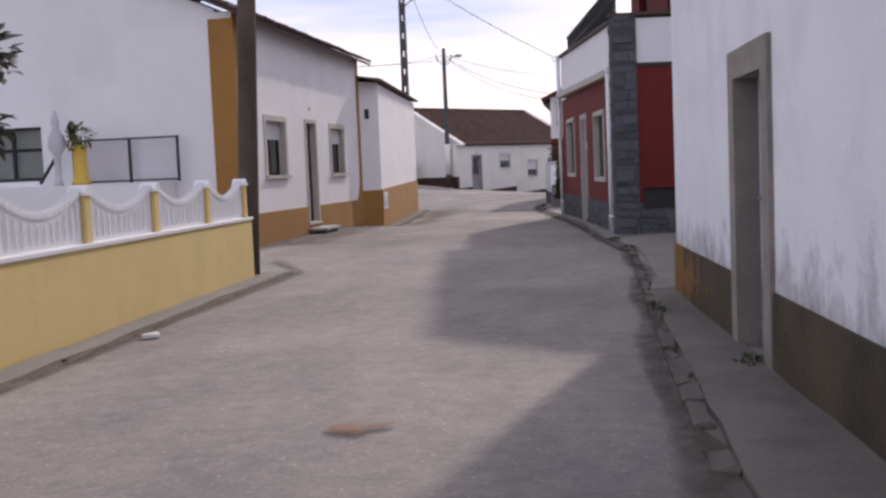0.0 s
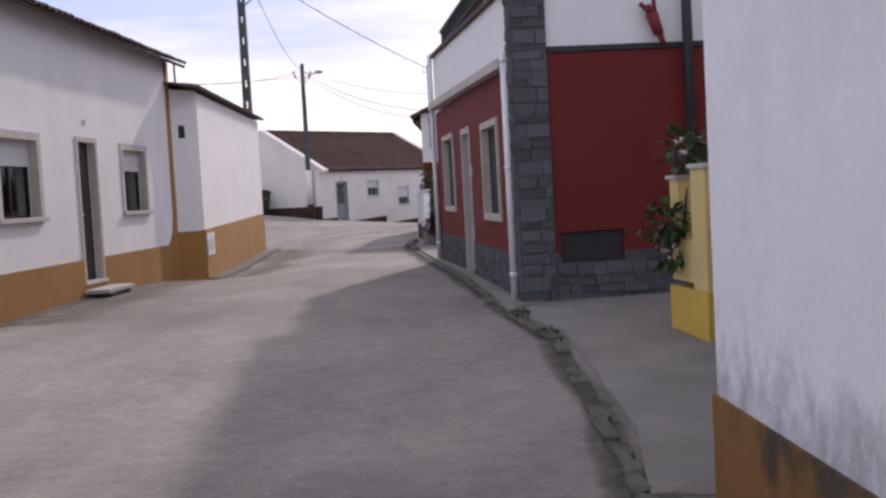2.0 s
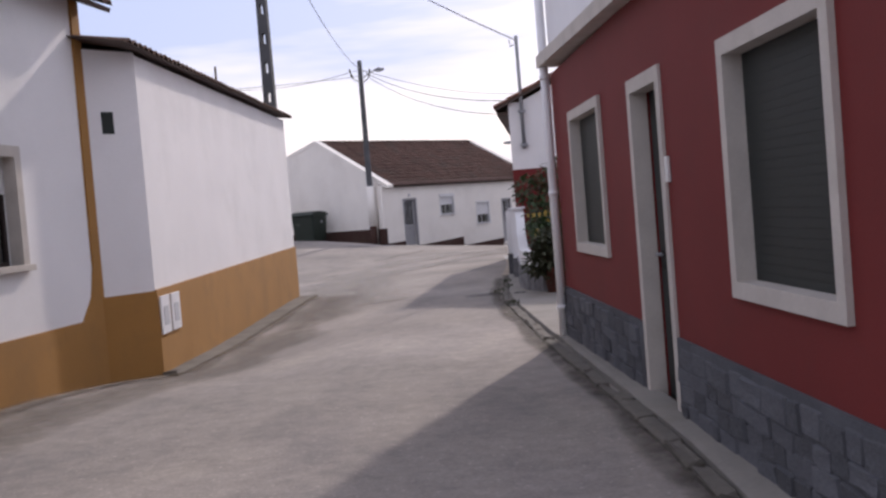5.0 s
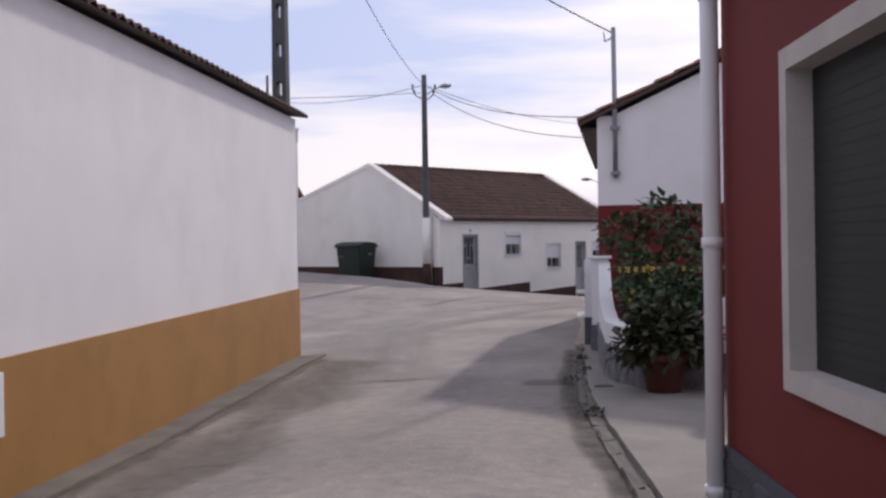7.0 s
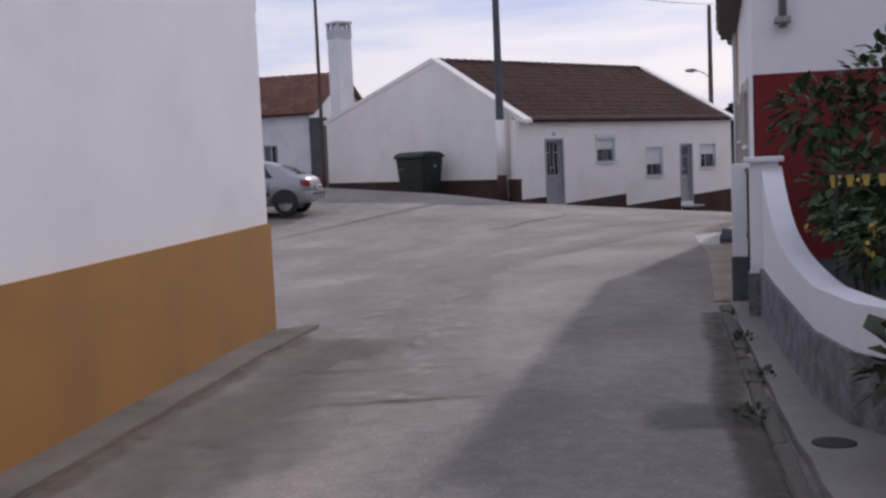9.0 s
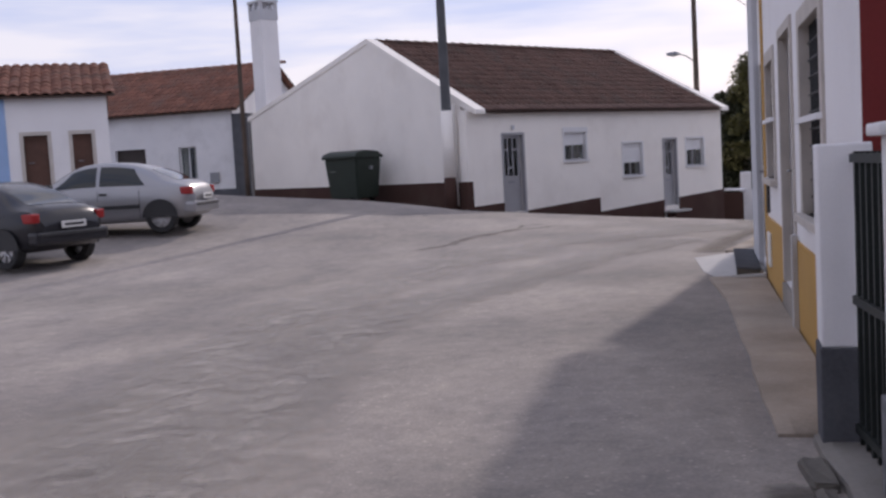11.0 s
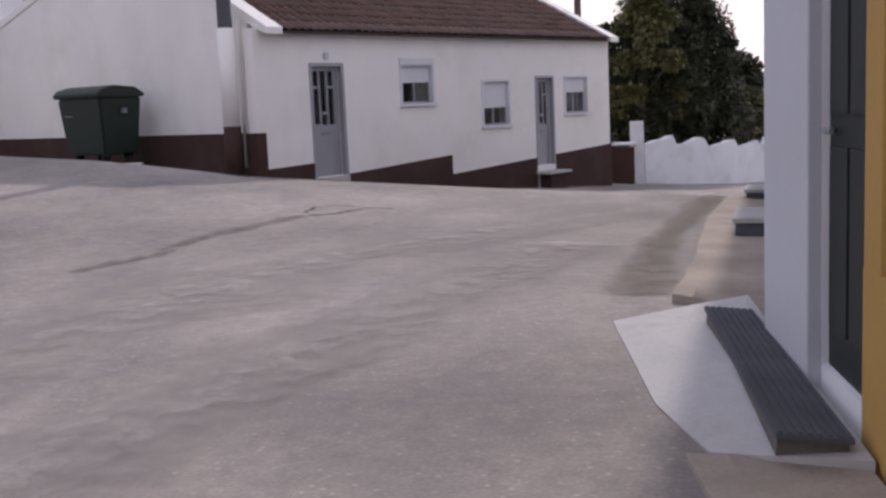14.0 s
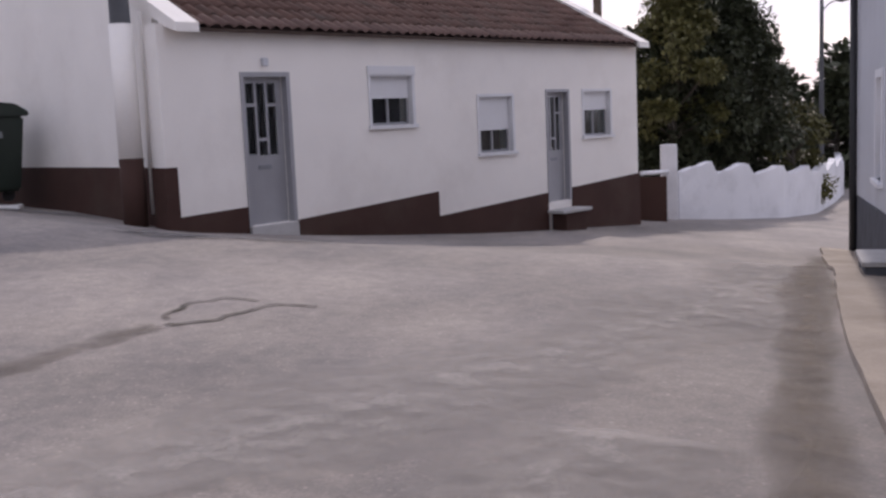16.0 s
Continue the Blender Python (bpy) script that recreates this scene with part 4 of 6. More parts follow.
bm = bmesh.new()
prism(bm, [(0, -1.6), (12.2, -1.6), (12.2, 0.95), (0, 0.45)], -0.02, 0)
part("plinth", bm, M["mortar"], R4, "grey plinth")
bm = bmesh.new()
tube(bm, (0.35, -0.08, -1.2), (0.35, -0.08, 4.1), 0.06, seg=10)
part("drainpipe", bm, M["trim_black"], R4, "dark vertical drainpipe")

# ---- house across the end of the street ----
FH = thing("house", place(-8.62, 56.4, 55.6), "long white house with brown plinth and dark tiled roof", "house", "street houses")
FH_HOLES = [(1.2, 1.95, 0.62, 2.72), (3.62, 4.55, 1.95, 2.72), (6.2, 7.12, 1.38, 2.36), (8.18, 8.82, 0.34, 2.42), (9.35, 10.28, 1.55, 2.42)]
bm = bmesh.new()
wall_with_openings(bm, 0, 11.3, -1.0, 3.42, 0, 0.3, FH_HOLES)
part("wall", bm, M["plaster_warm"], FH)
for (xa, za), (xb, zb), name in (((0.0, 0.86), (1.13, 0.9), "plinth"), ((2.03, 0.63), (5.07, 0.80), "plinth"), ((5.07, 0.38), (8.11, 0.53), "plinth"), ((8.89, 0.57), (11.325, 0.69), "plinth")):
    bm = bmesh.new()
    prism(bm, [(xa, -1.0), (xb, -1.0), (xb, zb), (xa, za)], -0.025, 0)
    part(name, bm, M["brown"], FH, "dark brown painted plinth")
gable_end(FH, 0.0, 0.3, 0.3, 11.0, -1.0, 3.5, 3.95, 4.2, 5.66, "plaster_warm", raise_by=0.05)
gable_end(FH, 11.0, 11.3, 0.3, 11.0, -1.0, 3.5, 3.95, 4.2, 5.66, "plaster_warm", raise_by=0.05)
for x in (-0.03, 10.98):
    bm = bmesh.new()
    prism(bm, [(-0.3, 3.4), (-0.3, 3.28), (0.0, 3.38), (4.2, 5.62), (11.15, 3.85), (11.15, 3.99), (4.2, 5.78)], x, x + 0.36)
    for v in bm.verts:
        v.co = (v.co.y, v.co.x, v.co.z)
    part("gable_coping", bm, M["plaster_warm"], FH, "white raised gable coping")
part("gable_plinth", block(-0.025, 0.0, 0.0, 11.02, -0.5, 1.53), M["brown"], FH, "dark brown painted plinth")
part("corner_plinth", block(-0.18, 0.02, -0.03, 0.28, -0.3, 1.53), M["brown"], FH)
part("corner_pier", block(-0.15, 0.0, -0.02, 0.25, 1.53, 3.4), M["plaster_warm"], FH, "white corner pier")
part("back_wall", block(0.3, 11.0, 10.7, 11.0, -1, 3.9), M["plaster"], FH)
tiled_slope(FH, 0.33, 10.98, (-0.22, 3.34), (4.2, 5.64), "roof", "tile_obj")
tiled_slope(FH, 0.33, 10.98, (11.2, 3.85), (4.2, 5.64), "roof", "tile_obj")
ridge_caps(FH, 0.33, 10.98, 4.2, 5.66, "roof")
leaf_door(FH, *FH_HOLES[0], "grey_metal", recess=0.12, trim=0.06, trim_mat="grey_metal", glazed=True)
leaf_door(FH, *FH_HOLES[3], "grey_metal", recess=0.12, trim=0.05, trim_mat="grey_metal", glazed=True)
for i, s in ((1, 0.45), (2, 0.6), (4, 0.42)):
    opening_fill(FH, *FH_HOLES[i], "w", shutter=s, trim=0.05, trim_mat="pvc", recess=0.1, frame_mat="grey_metal", curtain=False)
part("shutter_box", block(3.56, 4.61, -0.04, 0, 2.74, 2.88, 0.01), M["pvc"], FH, "white shutter box above the window")
part("threshold", block(1.15, 2.0, -0.06, 0.2, 0.0, 0.61, 0.01), M["concrete_pale"], FH)
part("doorstep", block(8.05, 8.98, -0.42, -0.03, 0.14, 0.2, 0.01), M["concrete_pale"], FH, "pale doorstep slab")
part("doorstep_base", block(8.2, 8.85, -0.36, -0.03, -0.5, 0.14), M["brown"], FH)
part("house_lamp", block(1.52, 1.62, -0.06, 0, 2.86, 2.98, 0.02), M["plaster_shade"], FH)
bm = bmesh.new()
tube(bm, (-0.06, 0.5, 0.9), (-0.06, 0.5, 3.6), 0.03, seg=8)
part("conduit", bm, M["plaster_warm"], FH)
CH = part("chimney", block(0.02, 0.66, 9.95, 10.65, 1.0, 7.15), M["plaster"], FH, "tall white chimney")
bm = bmesh.new()
for x in (0.0, 0.56):
    for y in (9.93, 10.25, 10.57):
        quad_box(bm, x, x + 0.12, y, y + 0.1, 7.5, 7.72)
quad_box(bm, -0.02, 0.7, 9.9, 10.7, 7.72, 7.8)
quad_box(bm, 0.0, 0.68, 9.93, 10.67, 7.15, 7.5)
part("chimney_cap", bm, M["plaster_shade"], CH, "grey chimney cap with openings")

# ---- houses behind the yard ----
NH = thing("house", place(-32, 63.3, 0), "white house with old orange tiled roof", "house", "street houses")
bm = bmesh.new()
NH_HOLES = [(8.6, 9.8, 1.9, 3.18), (11.12, 11.8, 1.98, 3.16)]
wall_with_openings(bm, 0, 13.3, 0.5, 4.35, 0, 0.3, NH_HOLES)
part("wall", bm, M["plaster_old"], NH)
part("plinth", block(0, 13.3, -0.02, 0, 0.5, 1.6), M["mortar"], NH, "dark grey plinth")
gable_end(NH, 13.0, 13.3, 0.3, 7, 0.5, 4.4, 4.4, 3.6, 6.1, "plaster_old")
tiled_slope(NH, -0.2, 13.6, (-0.3, 4.35), (3.6, 6.2), "roof_red", "tile_obj_red", w=0.24)
tiled_slope(NH, -0.2, 13.6, (7.3, 4.35), (3.6, 6.2), "roof_red", "tile_obj_red", w=0.24)
ridge_caps(NH, -0.2, 13.6, 3.6, 6.2, "roof_red")
part("garage_door", block(8.6, 9.8, 0.12, 0.16, 1.9, 3.18), M["door_dark"], NH, "dark brown garage shutter")
opening_fill(NH, *NH_HOLES[1], "w", trim=0.0, sill=False, recess=0.12, frame_mat="white_paint")
part("wall_pillar", block(13.3, 13.9, -0.1, 0.4, 0.5, 4.2), M["mortar"], NH, "dark grey corner pier")
part("junction_box", block(12.3, 12.65, -0.06, 0, 1.85, 2.2, 0.01), M["zinc"], NH)

NW = thing("house", place(-16.6, 52.2, 34), "white house with pale blue corner band", "house", "street houses")
bm = bmesh.new()
NW_HOLES = [(-0.85, -0.4, 1.6, 3.25), (-1.95, -1.4, 1.6, 3.25)]
wall_with_openings(bm, -8, 0, 0.5, 4.15, 0, 0.3, NW_HOLES)
part("wall", bm, M["plaster"], NW)
for a, b, c, d in NW_HOLES:
    leaf_door(NW, a, b, c, d, "door_brown", recess=0.15, trim=0.08)
part("end_wall", block(-0.3, 0, 0.3, 6, 0.5, 4.15), M["plaster"], NW)
BLUE = material("pale_blue_paint", (0.30, 0.44, 0.68), 0.85, 0.08, 2, 40, 0.1)
part("corner_band", block(-2.6, -2.3, -0.02, 0, 0.5, 4.15), BLUE, NW, "pale blue painted band")
tiled_slope(NW, -8.2, 0.2, (-0.25, 4.15), (3, 5.2), "roof_red", "tile_obj_red", w=0.24)
tiled_slope(NW, -8.2, 0.2, (6.3, 4.15), (3, 5.2), "roof_red", "tile_obj_red", w=0.24)


# ---- kerbs and pavements ----
def strip(name, inner, outer, top, mat, label, drop=0.25, sub=0.4):
    """A raised strip of paving between two polylines of the plan, following the ground."""
    def resample(line, n):
        d = [0.0]
        for p, q in zip(line, line[1:]):
            d.append(d[-1] + (Vector(q) - Vector(p)).length)
        out = []
        for i in range(n + 1):
            v = d[-1] * i / n
            k = max(j for j in range(len(d)) if d[j] <= v + 1e-9)
            k = min(k, len(line) - 2)
            f = (v - d[k]) / max(1e-9, d[k + 1] - d[k])
            out.append(Vector(line[k]).lerp(Vector(line[k + 1]), f))
        return out, d[-1]
    n = max(4, int(resample(outer, 1)[1] / sub))
    a, b = resample(inner, n)[0], resample(outer, n)[0]
    bm = bmesh.new()
    rows = []
    for i in range(n + 1):
        row = []
        for f in (0, 0.25, 0.5, 0.75, 0.97, 1.0):
            p = a[i].lerp(b[i], f)
            wob = 0.035 * noise.noise((p.x * 3, p.y * 3, 5)) if f > 0.9 else 0
            z = ground_z(p.x, p.y) + top * (1 if f < 0.9 else 0.85 if f < 1 else -0.02) + 0.012 * noise.noise((p.x * 1.7, p.y * 1.7, 2))
            row.append(bm.verts.new((p.x + wob, p.y, z if f < 1 else ground_z(p.x, p.y) - drop)))
        rows.append(row)
    for r, s in zip(rows, rows[1:]):
        for i in range(5):
            bm.faces.new((r[i], r[i + 1], s[i + 1], s[i])).smooth = i < 3
    bm.faces.new([v for v in rows[0]])
    bm.faces.new([v for v in rows[-1]][::-1])
    return solo(name, bm, mat, label, "pavement", kind="structure")


strip("pavement", [(2.6, -4.5), (2.1, 1.2), (1.55, 7.2)], [(1.72, -4.5), (1.52, 1.2), (1.26, 7.2)], 0.05, M["concrete_dirty"], "dark dirty concrete strip at the old house")
strip("pavement", [(1.6, 7.2), (4.85, 7.7), (4.85, 15.0), (1.1, 14.4)], [(1.27, 7.3), (1.27, 8.4), (1.13, 12.0), (0.74, 13.75)], 0.05, M["concrete"], "cracked concrete forecourt beside the red house")
strip("pavement", [(1.1, 14.3), (0.5, 17.2), (-0.6, 23.2), (-0.2, 23.4), (0.6, 29.0), (-1.0, 29.0), (-1.3, 30.2), (-1.7, 34.9)], [(0.7, 13.8), (0.2, 17.5), (-0.6, 22.6), (-0.85, 24.0), (-1.15, 26.0), (-1.45, 28.0), (-1.62, 30.2), (-1.95, 34.9)], 0.06, M["concrete"], "worn concrete pavement with a broken edge")
strip("pavement", [(-1.7, 35.0), (-1.88, 41.7)], [(-2.12, 35.0), (-2.24, 38.3), (-2.34, 40.2), (-2.5, 41.8)], 0.03, M["soil"], "narrow sandy cement gutter along the house")
strip("pavement", [(-1.8, 44.2), (-1.0, 48.8), (-0.1, 54.0), (1.1, 61.0)], [(-2.3, 45.0), (-1.95, 47.0), (-1.72, 48.8), (-1.38, 51.0), (-0.7, 54.5), (0.6, 61.5)], 0.06, M["soil"], "sandy verge at the foot of the wall")
strip("pavement", [(-2.7, -4), (-3.13, 3.5), (-3.55, 9.1), (-4.2, 10.4)], [(-2.48, -4), (-2.88, 3.3), (-3.24, 8.5), (-3.29, 10.1)], 0.05, M["concrete"], "low concrete kerb strip at the yellow wall")
strip("pavement", [(-5.12, 22.9), (-6.3, 33.1)], [(-4.86, 22.8), (-5.98, 33.5)], 0.05, M["concrete_dirty"], "narrow concrete strip at the wall foot")


def kerb_stones(line, name, size, mat, label, seed, gap=0.05, rise=0.05):
    """Worn edging stones along a polyline of the plan."""
    rng = random.Random(seed)
    n = 0
    for p, q in zip(line, line[1:]):
        p, q = Vector(p), Vector(q)
        length, pos = (q - p).length, 0.0
        while pos < length - 0.1:
            s = size * rng.uniform(0.6, 1.3)
            c = p.lerp(q, min(1, (pos + s / 2) / length))
            bm = block(-s / 2, s / 2, -0.04 * rng.uniform(0.5, 1.6), 0.06, -0.15, rise * rng.uniform(0.5, 1.2), 0.02)
            for v in bm.verts:
                v.co += Vector([rng.uniform(-0.012, 0.012) for _ in range(3)])
            d = q - p
            solo(name, bm, mat, label, "kerb", place(c.x, c.y, math.degrees(math.atan2(d.y, d.x)), ground_z(c.x, c.y)), "kerb stones", "structure")
            pos += s + gap * rng.uniform(0.2, 2.5)
            n += 1




def gutter(line, width, label, seed, mat="moss", lift=0.022):
    """A ragged strip of dirt and moss lying along a kerb line."""
    bm = bmesh.new()
    prev = None
    pts = []
    for p, q in zip(line, line[1:]):
        p, q = Vector(p), Vector(q)
        k = max(2, int((q - p).length / 0.12))
        pts += [p.lerp(q, i / k) for i in range(k)]
    fade = []
    for i, p in enumerate(pts):
        d = (pts[min(i + 1, len(pts) - 1)] - pts[max(i - 1, 0)]).normalized()
        n = Vector((-d.y, d.x))
        w = width * max(0.35, 0.9 + 0.7 * noise.noise((i * 0.07, seed, 0)))
        o = min(0.08, width * 0.4) * noise.noise((i * 0.06, seed, 9))
        row = []
        for s, f in ((-1.0, 0), (-0.45, 0.75), (0, 1), (0.45, 0.75), (1.0, 0)):
            c = p + n * (w * s + o)
            row.append(bm.verts.new((c.x, c.y, ground_s(c.x, c.y) + lift + (0.008 if f == 1 and width > 0.1 else 0))))
            fade.append(f if 2 < i < len(pts) - 3 else 0.0)
        if prev:
            for a in range(4):
                bm.faces.new((prev[a], prev[a + 1], row[a + 1], row[a])).smooth = True
        prev = row
    ob = solo("gutter_dirt", bm, M[mat], label, "dirt", kind="structure")
    ob.data.attributes.new("fade", "FLOAT", "POINT").data.foreach_set("value", fade)


gutter([(1.42, 0.2), (1.28, 3.8), (1.2, 8.0), (1.08, 12.0), (0.66, 13.7), (0.45, 15.1)], 0.2, "dark mossy dirt in the broken gutter", 1)
gutter([(0.5, 14.8), (0.08, 17.5), (-0.78, 22.6), (-1.0, 24.0), (-1.3, 26.0), (-1.62, 28.0), (-1.85, 30.2), (-2.1, 34.6)], 0.22, "dark mossy dirt along the kerb", 2)
gutter([(-2.75, 0.8), (-2.86, 3.3), (-3.2, 8.5), (-3.2, 10.2), (-4.4, 12.4)], 0.18, "brown dirt along the kerb", 3, "dust")
gutter([(-5.3, 14.0), (-5.35, 17.4), (-5.25, 22.2), (-4.88, 22.9), (-5.95, 33.3)], 0.26, "brown dirt at the wall foot", 4, "dust", 0.026)
gutter([(-4.85, 14.5), (-4.8, 18), (-4.65, 22.1), (-4.35, 23.3), (-5.35, 33.2)], 0.85, "trodden brown dirt beside the long walls", 7, "dust_wide", 0.016)
gutter([(-2.55, 44.9), (-2.3, 47.0), (-2.05, 48.8), (-1.6, 51.0), (-0.9, 54.5), (0.4, 60)], 0.36, "brown dirt along the lane edge", 5, "dust")
kerb_stones([(1.47, 1.2), (1.3, 5.6), (1.24, 8.0), (1.11, 12.0), (0.72, 13.65)], "kerb_stone", 0.42, M["kerb"], "mossy broken kerb stone", 1, 0.02, 0.04)
kerb_stones([(0.64, 13.95), (0.15, 17.5), (-0.7, 22.6), (-0.9, 24.0), (-1.2, 26.0), (-1.5, 28.0), (-1.68, 30.2), (-1.98, 34.6)], "kerb_stone", 0.5, M["kerb"], "mossy broken kerb stone", 2, 0.02, 0.045)
kerb_stones([(-2.89, 3.3), (-3.25, 8.5), (-3.29, 10.0)], "kerb_stone", 0.6, M["kerb"], "mossy broken kerb stone", 4, 0.04, 0.035)


# ---- yellow garden wall with white pierced panels ----
YW = thing("garden_wall", place(-3.149, 3.518, 94.1, -0.13), "pale yellow garden wall topped with white scalloped panels", "wall")
Z0 = ground_z(-3.5, 5)
part("base_wall", block(-9.0, 5.95, 0, 0.2, 0.4, 1.52), M["yellow"], YW, "pale yellow base wall")
part("capping", block(-9.0, 5.97, -0.02, 0.22, 1.52, 1.56, 0.008), M["white_paint"], YW)
POSTS = [1.43 - 1.48 * k for k in range(7, -1, -1)] + [2.93, 4.46, 5.85]
for x in POSTS:
    p = part("post", block(x - 0.06, x + 0.06, 0.03, 0.17, 1.56, 1.95, 0.01), M["yellow"], YW, "pale yellow post")
    bm = bmesh.new()
    quad_box(bm, x - 0.075, x + 0.075, 0.015, 0.185, 1.95, 1.98)
    prism(bm, [(x - 0.07, 1.98), (x + 0.07, 1.98), (x, 2.04)], 0.02, 0.18)
    part("cap", bm, M["white_paint"], p)
for xa, xb in zip(POSTS, POSTS[1:]):
    a, b = xa + 0.07, xb - 0.07
    bm = bmesh.new()
    n = 24
    tops = [1.985 - 0.17 * math.sin(math.pi * i / n) ** 0.9 for i in range(n + 1)]
    prism(bm, [(a, 1.56), (b, 1.56)] + [(b + (a - b) * i / n, tops[i]) for i in range(n + 1)], 0.07, 0.12)
    pan = part("panel", bm, M["white_paint"], YW, "white cast panel with a dipping top")
    bm = bmesh.new()
    for i in range(n + 1):
        x = a + (b - a) * i / n
        quad_box(bm, x - 0.013, x + 0.013, 0.05, 0.14, tops[i] - 0.02, tops[i] + 0.03)
    for i in range(0, n, 2):
        x = a + (b - a) * (i + 1) / n
        quad_box(bm, x - 0.012, x + 0.012, 0.055, 0.07, 1.6, tops[i + 1] - 0.06)
    part("fretwork", bm, M["white_paint"], pan)

# ---- yard behind the yellow wall ----
bm = bmesh.new()
quad_box(bm, -13.85, -6.6, 12.6, 13.92, 0.3, 1.92)
solo("terrace", bm, M["plaster"], "raised white terrace at the gable end", "terrace", kind="structure")
RL = thing("railing", place(-6.45, 13.8, 180, 1.92), "dark metal railing panel on the terrace", "railing")
for x in (0.02, 0.9):
    part("post", block(x - 0.02, x + 0.02, -0.02, 0.02, 0, 0.78), M["trim_black"], RL)
for z in (0.04, 0.76):
    part("rail", block(0.0, 1.8, -0.015, 0.015, z - 0.015, z + 0.015), M["trim_black"], RL)
bm = bmesh.new()
quad_box(bm, 0, 0.003, -0.003, 0.003, 0.05, 0.75)
thin_bar = mesh_of("bar", bm, M["zinc"])
for i in range(45):
    ob = new("bar", thin_bar)
    ob.parent = RL
    ob.location = (0.04 + i * 0.039, 0, 0)
bm = bmesh.new()
tube(bm, (-2.45, 0, 0.05), (-1.95, 0, 0.75), 0.03, seg=8)
solo("stair_rail", bm, M["trim_black"], "dark sloping stair handrail", "handrail", pose(-6.55, 13.7, 1.92))
bm = bmesh.new()
lathe(bm, [(0.16, 0), (0.16, 0.06), (0.12, 0.1), (0.11, 0.62), (0.14, 0.66)], seg=14)
solo("plant_stand", bm, M["yellow_deep"], "yellow glazed plant stand", "plant stand", pose(-8.0, 13.3, 1.92))
bm = bmesh.new()
lathe(bm, [(0.08, 0), (0.05, 0.1), (0.06, 0.5), (0.14, 0.62), (0.13, 0.8), (0.05, 0.95), (0.07, 1.05), (0.02, 1.25)], seg=12)
solo("garden_ornament", bm, M["plaster_shade"], "slender grey stone garden ornament", "ornament", pose(-8.3, 13.1, 1.92))


def leaves(bm, centre, radii, n, size, rng, droop=0.3):
    """Small bent leaves scattered through an uneven ellipsoid."""
    c = Vector(centre)
    for _ in range(n):
        while True:
            v = Vector([rng.uniform(-1, 1) for _ in range(3)])
            if 0.15 < v.length < 1:
                break
        k = 1 + 0.35 * noise.noise(v * 2.3 + c)
        p = c + Vector((v.x * radii[0] * k, v.y * radii[1] * k, v.z * radii[2] * k))
        d = (v + Vector((rng.uniform(-0.8, 0.8), rng.uniform(-0.8, 0.8), rng.uniform(-0.6, 0.6) - droop))).normalized()
        s = size * rng.uniform(0.6, 1.3)
        side = d.cross(Vector((rng.uniform(-0.3, 0.3), rng.uniform(-0.3, 0.3), 1))).normalized() * s * 0.32
        up = side.cross(d).normalized() * s * 0.12
        a, b, e = bm.verts.new(p), bm.verts.new(p + d * s * 0.5 + side + up), bm.verts.new(p + d * s)
        f = bm.verts.new(p + d * s * 0.5 - side + up)
        bm.faces.new((a, b, e))
        bm.faces.new((a, e, f))


def shrub(name, m, label, clumps, stems, leaf_mat="leaf", size=0.12, seed=1, flowers=None, category="shrub"):
    """A bush: stems and a crown of leaf clumps (x, y, z, radius, count)."""
    rng = random.Random(seed)
    t = thing(name, m, label, category)
    bm = bmesh.new()
    for x, y, z in stems:
        tube(bm, (x * 0.2, y * 0.2, 0), (x, y, z), 0.018, 0.007, seg=6)
    part("stems", bm, M["bark"], t)
    bm = bmesh.new()
    for x, y, z, r, n in clumps:
        leaves(bm, (x, y, z), (r, r, r * 0.8), n, size, rng)
    ob = part("foliage", bm, M[leaf_mat], t)
    ob["kind"] = "stuff"
    if flowers:
        mat, n, fs = flowers
        bm = bmesh.new()
        for _ in range(n):
            x, y, z, r, _c = rng.choice(clumps)
            v = Vector([rng.gauss(0, 1) for _ in range(3)]).normalized() * r
            leaves(bm, (x + v.x, y + v.y, z + v.z), (fs, fs, fs), 14, fs, rng, 0)
        part("flowers", bm, M[mat], t)["kind"] = "stuff"
    return t


shrub("potted_plant", pose(-8.0, 13.3, 2.58), "yellow-green potted plant on the stand", [(0, 0, 0.15, 0.22, 160)], [(0.05, 0, 0.15), (-0.05, 0.03, 0.15)], "leaf_light", 0.1, 3, category="plant")
bm = bmesh.new()
tube(bm, (0, 0, 0), (0, 0, 0.75), 0.02, seg=8)
LP = thing("garden_lantern", pose(-8.15, 13.35, 1.92), "black garden lantern on a thin post", "lantern")
part("post", bm, M["dark_metal"], LP)
bm = bmesh.new()
lathe(bm, [(0.04, 0.75), (0.08, 0.95), (0.09, 0.97), (0.03, 1.08)], seg=8)
part("lantern_head", bm, M["dark_metal"], LP)
shrub("flowering_tree", pose(-3.95, 4.2, 0.63), "dark-leaved shrub with white blossoms behind the wall",
      [(-0.05, 0.35, 2.35, 0.28, 170), (-0.05, 0.3, 1.75, 0.22, 110), (-0.5, 0.0, 2.1, 0.4, 220), (-0.4, -0.1, 2.8, 0.4, 200)], [(0, 0.35, 2.3), (-0.1, 0.3, 1.7), (-0.5, 0, 2.1), (-0.4, 0, 2.7)], "leaf_dark", 0.16, 5, ("flower", 7, 0.1))

